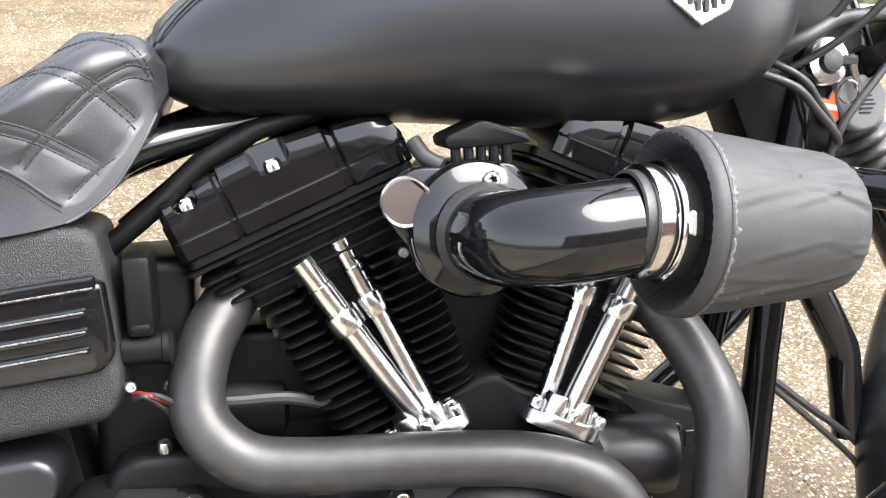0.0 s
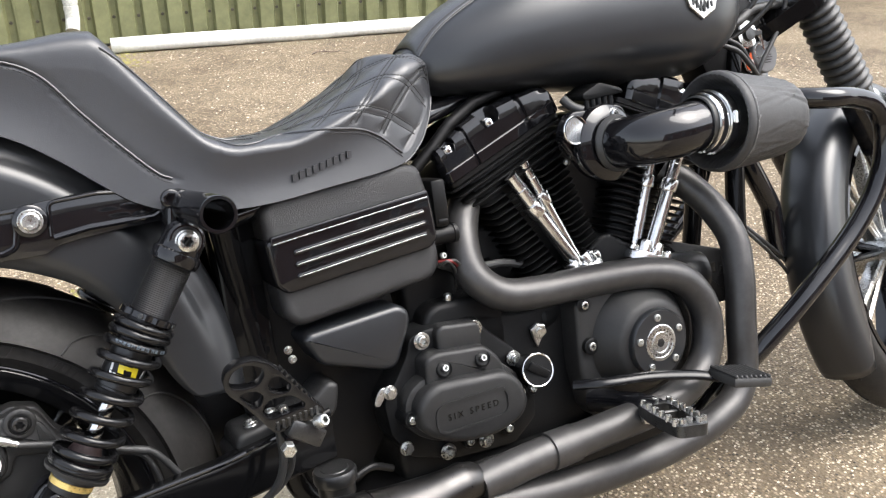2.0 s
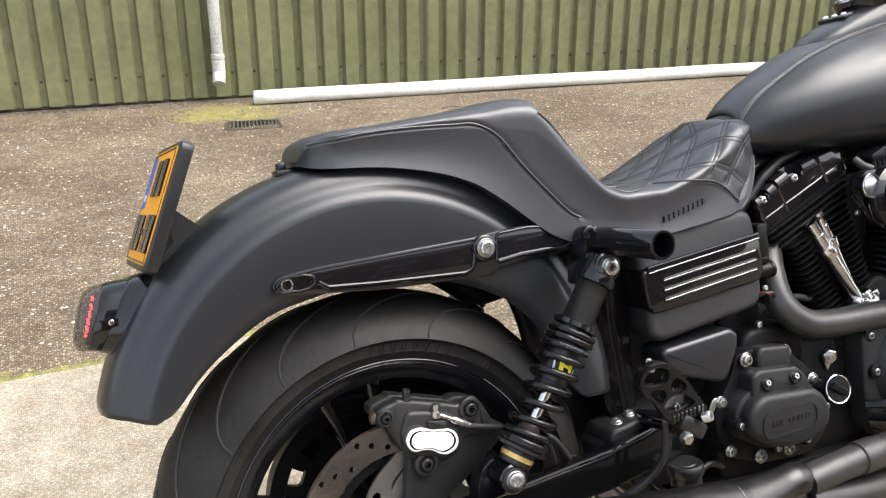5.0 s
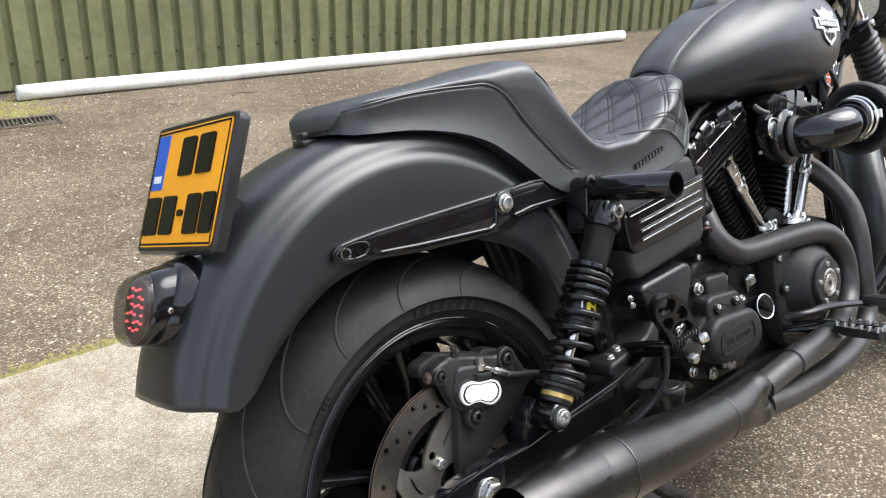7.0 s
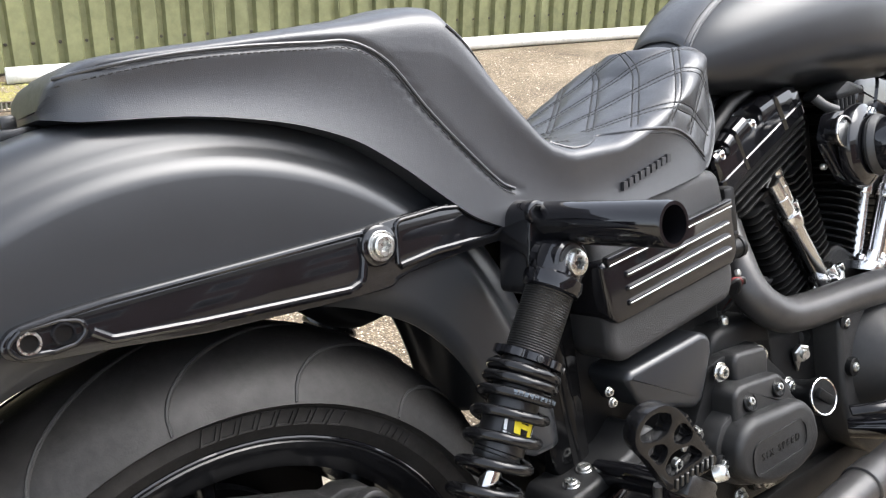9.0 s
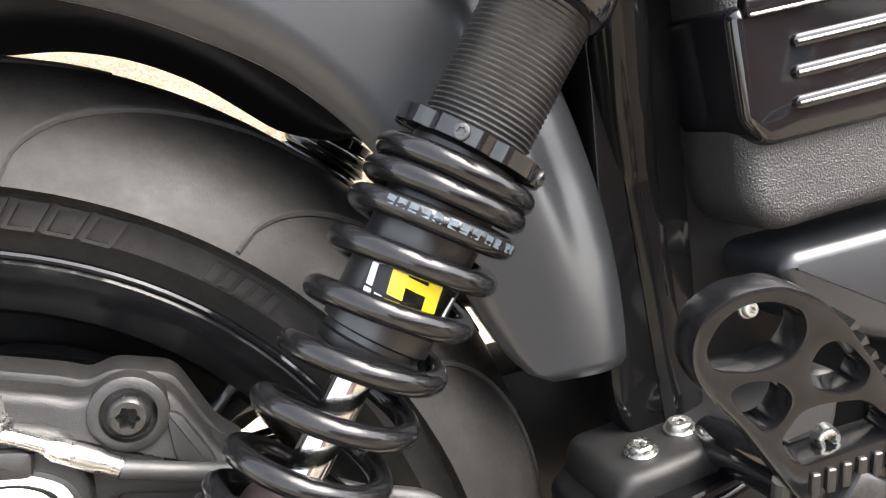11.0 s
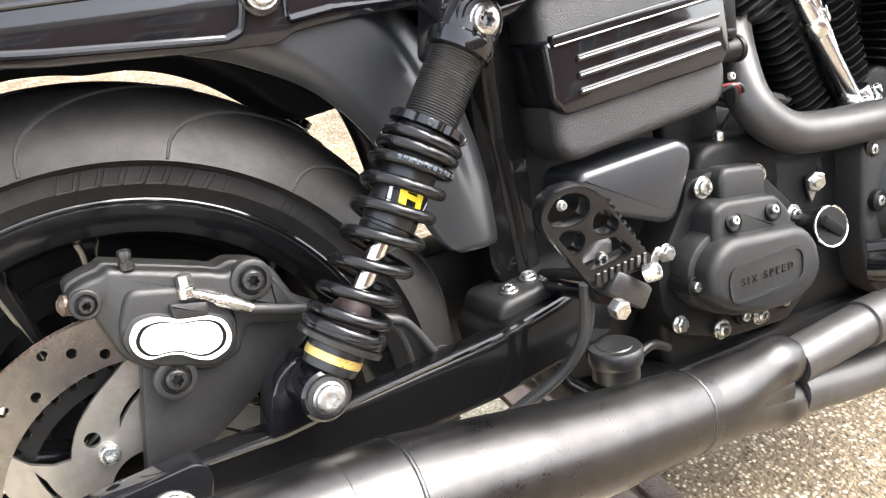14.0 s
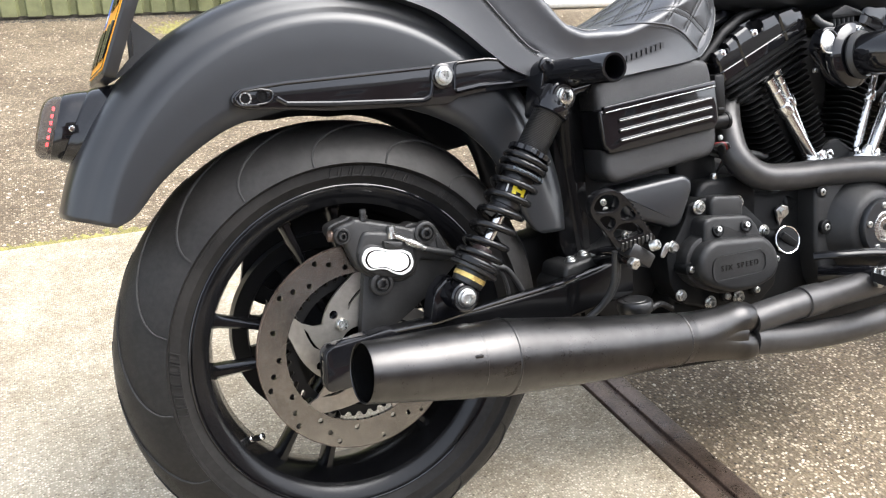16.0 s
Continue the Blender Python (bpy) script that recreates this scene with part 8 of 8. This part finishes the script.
# ---- rider's controls ----
def build_controls():
    bm = B()
    pts = smooth_path([(0.80, -0.15, 0.345), (0.83, -0.18, 0.348), (0.90, -0.195, 0.342), (0.97, -0.208, 0.328), (1.005, -0.222, 0.318)], 8)
    sweep(bm, pts, 0.0085, 14, flat=0.55)
    lever = part("brake_pedal", bm, WHEELPAINT, bike, "gloss black brake pedal with a ribbed rubber pad")
    bm = B()
    m = Matrix.Translation((1.022, -0.246, 0.322)) @ pose(0, 0, 0, 0, 12, -8)
    block(bm, -0.033, 0.033, -0.032, 0.032, -0.010, 0.005, 0.005, 2, m=m)
    pad = part("pad", bm, RUBBER, lever, "ribbed black rubber pad")
    for k in range(8):
        bm = B()
        x = -0.0285 + 0.0081 * k
        block(bm, x - 0.0023, x + 0.0023, -0.031, 0.031, 0.003, 0.0085, 0.0018, 1, m=m)
        part("pad_rib", bm, RUBBER, pad)
    # foot peg with studs
    m = Matrix.Translation((0.884, -0.215, 0.308)) @ pose(0, 0, 0, 0, 6, -10)
    bm = B()
    outline = round_poly([(-0.026, 0.0), (0.026, 0.0), (0.028, -0.05), (0.024, -0.105), (-0.022, -0.105), (-0.028, -0.05)], 0.012, 4)
    inner = [Vector((p.x * 0.62, -0.0525 + (p.y + 0.0525) * 0.72)) for p in outline]
    loft(bm, [[Vector((p.x, p.y, z)) for p in q] for q, z in ((outline, -0.01), (outline, 0.006), (inner, 0.006), (inner, -0.01))], cap=False)
    bm.verts.ensure_lookup_table()
    n = len(outline)
    for k in range(n):
        bm.faces.new((bm.verts[k], bm.verts[(k + 1) % n], bm.verts[3 * n + (k + 1) % n], bm.verts[3 * n + k]))
    bmesh.ops.transform(bm, matrix=m, verts=bm.verts[:])
    peg = part("foot_peg", bm, DARKSTEEL, bike, "black serrated foot peg with bright studs")
    spots = [(sx * 0.021, -0.01 - 0.0165 * k) for sx in (-1, 1) for k in range(6)] + [(0.0, -0.092), (0.0, -0.008), (-0.012, -0.096), (0.012, -0.096)]
    for x, y in spots:
        bm = B()
        lathe(bm, m @ Vector((x, y, 0.004)), m.to_3x3() @ Vector((0, 0, 1)), [(0, 0.0048), (0.009, 0.0044), (0.0095, 0.0032), (0.0095, 0.0018), (0.006, 0.0016)], 10)
        part("stud", bm, ALU, peg)
    for y in (-0.036, -0.07):
        bm = B()
        block(bm, -0.018, 0.018, y - 0.003, y + 0.003, -0.008, 0.003, 0.001, 1, m=m)
        part("cross_bar", bm, DARKSTEEL, peg)
    bm = B()
    sweep(bm, bent_path([(0.884, -0.225, 0.304), (0.875, -0.19, 0.306), (0.85, -0.12, 0.30)], 0.03), 0.017, 18)
    part("peg_mount", bm, GLOSS, peg)
    button_bolt("mount_nut", (0.862, -0.225, 0.300), (-0.3, -1, -0.1), 0.008, 0.01, peg, STEEL, hexagon=True)


build_controls()


def build_crash_bar():
    pts = [(1.225, -0.03, 0.70), (1.25, -0.15, 0.697), (1.29, -0.2, 0.69), (1.345, -0.203, 0.684), (1.395, -0.203, 0.665), (1.418, -0.202, 0.62), (1.405, -0.2, 0.55), (1.345, -0.197, 0.475), (1.225, -0.192, 0.385), (1.135, -0.165, 0.305), (1.10, -0.13, 0.255), (1.08, -0.10, 0.21)]
    bm = B()
    sweep(bm, smooth_path(pts, 9), 0.0165, 22)
    cb = part("crash_bar", bm, GLOSS, bike, "gloss black tubular crash bar")
    bm = B()
    sweep(bm, smooth_path([(x, -y, z) for x, y, z in pts], 9), 0.0165, 22)
    part("crash_bar", bm, GLOSS, bike, "gloss black tubular crash bar")


build_crash_bar()

# ---- front end, steered to the left ----
HEAD = Vector((1.32, 0.0, 0.86))
RAKE, STEER = 30.0, 20.0
S = Matrix.Translation(HEAD) @ pose(0, 0, 0, 0, -RAKE, 0) @ pose(0, 0, 0, 0, 0, STEER)


def sp(x, y, z):
    return S @ Vector((x, y, z))


SD = S.to_3x3()


def build_front():
    up = SD @ Vector((0, 0, 1))
    for y in (-0.085, 0.085):
        bm = B()
        lathe(bm, sp(0.078, y, -0.04), up, [(0, 0.0205), (0.26, 0.0205)], 28)
        leg = part("fork_leg", bm, CHROME, bike, "polished upper fork tube with a rubber gaiter")
        for z, r, h in ((0.045, 0.0235, 0.012), (0.125, 0.0235, 0.014)):
            bm = B()
            lathe(bm, sp(0.078, y, z), up, [(0, r - 0.002), (0.002, r), (h - 0.002, r), (h, r - 0.002)], 28, cap=False)
            block(bm, 0.0, 0.016, -0.006, 0.006, -0.005, 0.005, 0.003, 2, m=S @ Matrix.Translation((0.1, y, z + h / 2)))
            part("clamp_ring", bm, CHROME, leg)
        bm = B()
        prof = []
        z = -0.082
        k = 0
        while z > -0.255:
            r0 = 0.034 + 0.0028 * (k / 12)
            prof += [(z, r0 - 0.007), (z - 0.004, r0 - 0.001), (z - 0.0082, r0 + 0.0015), (z - 0.0125, r0 - 0.001)]
            z -= 0.0165
            k += 1
        prof.append((z, 0.029))
        lathe(bm, sp(0.078, y, 0), up, prof, 36)
        part("gaiter", bm, GAITER, leg, "ribbed black rubber gaiter", angle=80)
        bm = B()
        lathe(bm, sp(0.078, y, 0), up, [(-0.26, 0.03), (-0.27, 0.031), (-0.62, 0.03), (-0.66, 0.026), (-0.70, 0.024)], 30)
        part("lower_leg", bm, GLOSS, leg)
    # clamps
    bm = B()
    for z, h in ((-0.075, 0.03), (0.185, 0.026)):
        out = round_poly([(0.104, -0.112), (0.104, 0.112), (0.055, 0.116), (-0.03, 0.04), (-0.03, -0.04), (0.055, -0.116)], 0.025, 4)
        loft(bm, [[sp(p.x, p.y, z + s) for p in out] for s in (0, h)])
    tt = part("fork_clamp", bm, FRAMEPAINT, bike, "gloss black fork clamps")
    for y in (-0.085, 0.085):
        bm = B()
        lathe(bm, sp(0.078, y, -0.08), up, [(0, 0.026), (0.003, 0.0285), (0.04, 0.0285), (0.043, 0.026)], 26)
        part("clamp_sleeve", bm, GLOSS, tt)
    button_bolt("clamp_bolt", sp(0.08, -0.113, -0.06), SD @ Vector((0, -1, 0)), 0.008, 0.008, tt, CHROME)
    bm = B()
    lathe(bm, HEAD - Vector((0, 0, 0)), Vector((-0.5, 0, 0.866)), [(-0.05, 0.03), (0.16, 0.03)], 30)
    part("steering_head", bm, GLOSS, bike, "black steering head")
    # handlebar on short risers, with cables
    bm = B()
    bar = [sp(0.0, y, z) + Vector((x, 0, 0)) for y, z, x in ((-0.40, 0.40, -0.16), (-0.30, 0.40, -0.10), (-0.17, 0.37, -0.02), (-0.06, 0.30, 0.0), (0.06, 0.30, 0.0), (0.17, 0.37, -0.02), (0.30, 0.40, -0.10), (0.40, 0.40, -0.16))]
    sweep(bm, smooth_path(bar, 8), 0.0127, 16)
    hb = part("handlebar", bm, GLOSS, bike, "black handlebar")
    for y in (-0.05, 0.05):
        bm = B()
        sweep(bm, [sp(0.0, y, 0.2), sp(0.0, y, 0.31)], 0.018, 16)
        part("riser", bm, GLOSS, hb)
    for k, pts in enumerate((
        [sp(-0.02, -0.16, 0.36), sp(0.01, -0.13, 0.22), sp(-0.02, -0.09, 0.05), Vector((1.25, -0.04, 0.81)), Vector((1.17, -0.02, 0.82))],
        [sp(-0.03, -0.18, 0.37), sp(0.0, -0.14, 0.2), sp(-0.01, -0.1, 0.02), Vector((1.26, -0.04, 0.80)), Vector((1.18, -0.02, 0.81))],
        [sp(0.02, -0.14, 0.35), sp(0.05, -0.13, 0.18), sp(0.03, -0.07, -0.03), Vector((1.31, -0.05, 0.74)), Vector((1.3, -0.03, 0.66))],
        [Vector((1.20, -0.05, 0.80)), Vector((1.245, -0.065, 0.782)), Vector((1.272, -0.065, 0.758)), Vector((1.303, -0.055, 0.731)), Vector((1.315, -0.03, 0.715)), Vector((1.30, 0.0, 0.66))],
        [Vector((1.20, -0.04, 0.82)), Vector((1.252, -0.06, 0.792)), Vector((1.276, -0.06, 0.767)), Vector((1.302, -0.05, 0.736)), Vector((1.31, -0.02, 0.70)), Vector((1.29, 0.01, 0.65))],
        [Vector((1.22, -0.05, 0.81)), Vector((1.252, -0.065, 0.825)), Vector((1.29, -0.06, 0.842)), Vector((1.34, -0.05, 0.848)), Vector((1.40, -0.03, 0.85))],
    )):
        tube("cable", pts, (0.004, 0.004, 0.004, 0.0042, 0.0038, 0.0075)[k], RUBBER, hb, smooth=True, n=12)
    # gusset of the steering head
    bm = B()
    slab(bm, round_poly([(1.19, 0.80), (1.30, 0.89), (1.35, 0.83), (1.335, 0.75), (1.29, 0.69), (1.24, 0.69)], 0.015, 3), 0.03, -0.03, 0.005, 2)
    part("head_gusset", bm, FIN, bike, "black welded gusset of the steering head")
    # headlamp shell in front
    bm = B()
    lathe(bm, sp(0.10, 0, 0.08), SD @ Vector((0.866, 0, -0.5)), [(-0.06, 0.03), (-0.04, 0.06), (0.0, 0.082), (0.05, 0.09), (0.06, 0.088), (0.062, 0.07)], 40)
    part("headlamp", bm, GLOSS, bike, "black headlamp shell")
    # ignition with key ring, enamel tag and grey fob
    p = Vector((1.298, -0.040, 0.805))
    bm = B()
    lathe(bm, p, (0.05, -1, 0.1), [(-0.03, 0.024), (0.0, 0.024), (0.003, 0.0225), (0.004, 0.013), (0.0, 0.012)], 36)
    ign = part("ignition_lock", bm, CHROME, bike, "chrome ignition lock with key and tags")
    bm = B()
    lathe(bm, p + Vector((0, -0.003, 0)), (0.05, -1, 0.1), [(0, 0.0125), (0.006, 0.011), (0.007, 0.004)], 24)
    part("lock_core", bm, DARKSTEEL, ign)
    bm = B()
    block(bm, -0.002, 0.03, -0.008, -0.002, -0.005, 0.005, 0.002, 1, m=Matrix.Translation(p))
    part("key", bm, PLASTIC, ign)
    bm = B()
    block(bm, 0.018, 0.026, -0.0075, -0.0045, -0.035, 0.0, 0.001, 1, m=Matrix.Translation(p) @ pose(0, 0, 0, 0, -18, 0))
    part("key_blade", bm, CHROME, ign)
    bm = B()
    ring = [p + Vector((0.02 + 0.011 * math.cos(t), -0.008, -0.03 + 0.011 * math.sin(t))) for t in [2 * math.pi * k / 24 for k in range(25)]]
    sweep(bm, ring, 0.0011, 6, cap=False)
    part("key_ring", bm, CHROME, ign)
    bm = B()
    tag = [(-0.02, 0.009), (-0.006, 0.009), (-0.004, 0.019), (0.008, 0.016), (0.014, 0.008), (0.024, 0.006), (0.024, -0.004), (0.014, -0.006), (0.006, -0.02), (-0.006, -0.016), (-0.014, -0.004), (-0.02, -0.002)]
    c = Vector((1.309, -0.05, 0.759))
    slab(bm, [(c.x + x * 0.95 + 0.25 * z, c.z + z * 0.95 - 0.22 * x) for x, z in tag], -0.032, -0.035, 0.0006, 1)
    t_ = part("enamel_tag", bm, CHROME, ign, "small orange enamel shield tag")
    bm = B()
    slab(bm, [(c.x + x * 0.8 + 0.2 * z, c.z + z * 0.78 - 0.18 * x) for x, z in tag], -0.0335, -0.0358, 0.0004, 1)
    part("enamel", bm, ORANGE, t_)
    bm = B()
    slab(bm, [(c.x + x, c.z + z - 0.2 * x) for x, z in ((-0.015, -0.001), (0.019, -0.001), (0.019, 0.004), (-0.015, 0.004))], -0.035, -0.0363, 0.0002, 1)
    part("tag_bar", bm, WHITE, t_)
    bm = B()
    c = Vector((1.340, -0.034, 0.764))
    slab(bm, round_poly([(c.x - 0.03, c.z + 0.022), (c.x + 0.012, c.z + 0.03), (c.x + 0.032, c.z + 0.008), (c.x + 0.024, c.z - 0.024), (c.x - 0.006, c.z - 0.03), (c.x - 0.026, c.z - 0.008)], 0.018, 6), -0.026, -0.04, 0.004, 3)
    fob = part("key_fob", bm, material("grey_plastic_fob", (0.12, 0.12, 0.125), 0.55, rough_var=0.05, grain=(900, 0.0002)), ign, "grey oval plastic key fob")
    bm = B()
    for k in range(5):
        w = 0.011 - 0.0022 * abs(k - 2)
        z = c.z + 0.007 - 0.0042 * k
        block(bm, c.x + 0.004 - w, c.x + 0.004 + w, -0.0408, -0.0398, z - 0.0009, z + 0.0009)
    part("moulded_bars", bm, PLASTIC, fob)


build_front()


def build_front_wheel():
    ax = sp(0.08, 0, -0.645)
    FW = Matrix.Translation(ax) @ SD.to_4x4() @ pose(0, 0, 0, 0, RAKE, 0)
    R = 0.322

    def ringed(bm, prof, n=80):
        lathe(bm, (0, 0, 0), (0, 1, 0), prof, n, cap=False, start=(0, 0, 1))
        bmesh.ops.transform(bm, matrix=FW, verts=bm.verts[:])
        return bm

    rim = part("front_wheel", ringed(B(), [(-0.036, 0.235), (-0.042, 0.243), (-0.04, 0.25), (-0.034, 0.246), (0, 0.232), (0.034, 0.246), (0.04, 0.25), (0.042, 0.243), (0.036, 0.235), (0, 0.222), (-0.036, 0.235)]), GLOSS, bike, "black cast front wheel with bright-edged spokes")
    prof = [(-0.034, 0.246), (-0.041, 0.258), (-0.0455, 0.272)]
    for k in range(11):
        th = math.radians(-62 + 124 * k / 10)
        prof.append((0.0465 * math.sin(th) / math.sin(math.radians(62)), R - 0.04 * (1 - math.cos(th)) / (1 - math.cos(math.radians(62)))))
    prof += [(-y, r) for y, r in reversed(prof[:3])]
    part("tyre", ringed(B(), prof, 100), TYRE, rim, "black front tyre")
    bm = B()
    # front tread: dark strips again carry the shade of uncut grooves
    for sgn in (-1, 1):
        for k in range(14):
            b0 = 2 * math.pi * k / 14 + (0.2 if sgn > 0 else 0)
            pts = []
            for j in range(8):
                u = j / 7
                th = math.radians(10 + 48 * u)
                y = 0.0465 * math.sin(th) / math.sin(math.radians(62))
                r = R - 0.04 * (1 - math.cos(th)) / (1 - math.cos(math.radians(62)))
                an = b0 + 0.3 * u
                pts.append(Vector((r * math.sin(an), sgn * y, r * math.cos(an))))
            bm = B()
            sweep(bm, pts, 0.002, 6)
            bmesh.ops.transform(bm, matrix=FW, verts=bm.verts[:])
            part("tread_groove", bm, GROOVE_SHADE, rim)

    for k in range(9):
        for off in (-0.09, 0.09):
            a = 2 * math.pi * k / 9 + off
            d, s = Vector((math.sin(a), 0, math.cos(a))), Vector((math.cos(a), 0, -math.sin(a)))
            bm = B()
            rings = []
            for u in (0, 0.5, 1):
                p = d * (0.045 + u * 0.185)
                rings.append([p + s * (0.006 * i) + Vector((0, 0.014 * j, 0)) for i, j in ((-1, -0.7), (-0.4, -1), (0.4, -1), (1, -0.7), (1, 1), (-1, 1))])
            loft(bm, rings)
            bmesh.ops.transform(bm, matrix=FW, verts=bm.verts[:])
            part("spoke", bm, GLOSS if k % 2 else ALU, rim)
    bm = ringed(B(), [(-0.075, 0.012), (-0.075, 0.03), (-0.06, 0.034), (-0.055, 0.045), (0.055, 0.045), (0.06, 0.034), (0.075, 0.03), (0.075, 0.012)], 36)
    part("hub", bm, ALU, rim, "bright hub")
    # front fender
    bm = B()
    rings = []
    for k in range(61):
        a = math.radians(48 + (212 - 48) * k / 60)
        d = Vector((math.cos(a), 0, math.sin(a)))
        edge = 0.275 + 0.05 * max(0.0, (k - 52) / 8) ** 2 + 0.04 * max(0.0, (6 - k) / 6) ** 2
        half = [(0.0, 0.350), (0.018, 0.349), (0.034, 0.345), (0.045, 0.336), (0.0515, 0.322), (0.053, 0.307), (0.053, 0.29), (0.053, 0.275)]
        line = [(y, max(r, edge)) for y, r in half]
        rings.append([d * r + Vector((0, -y, 0)) for y, r in reversed(line)] + [d * r + Vector((0, y, 0)) for y, r in line[1:]])
    loft(bm, rings, close=False, cap=False)
    bmesh.ops.remove_doubles(bm, verts=bm.verts[:], dist=0.0003)
    bmesh.ops.transform(bm, matrix=FW, verts=bm.verts[:])
    ff = part("front_fender", bm, SATIN, bike, "satin black front fender", angle=40, solid=0.0025)
    for sgn in (-1, 1):
        bm = B()
        slab(bm, round_poly([(-0.05, 0.26), (-0.10, 0.305), (-0.02, 0.33), (0.05, 0.31), (0.03, 0.25)], 0.012, 3), sgn * 0.052, sgn * 0.06, 0.002, 2)
        bmesh.ops.transform(bm, matrix=FW, verts=bm.verts[:])
        part("fender_bracket", bm, CHROME, ff)
    # frame brace in front of the engine and wires
    tube("front_brace", [Vector((1.26, -0.02, 0.66)), Vector((1.36, -0.01, 0.50)), Vector((1.375, -0.01, 0.40))], 0.018, GLOSS, bike, "black brace", bend=0.05)
    tube("wire", [Vector((1.235, -0.045, 0.50)), Vector((1.30, -0.04, 0.45)), Vector((1.38, -0.02, 0.39)), Vector((1.40, -0.02, 0.345))], 0.004, RUBBER, bike, smooth=True, n=8)
    tube("wire", [Vector((1.235, -0.05, 0.492)), Vector((1.30, -0.045, 0.437)), Vector((1.37, -0.03, 0.375)), Vector((1.395, -0.025, 0.33))], 0.0035, RUBBER, bike, smooth=True, n=8)


build_front_wheel()
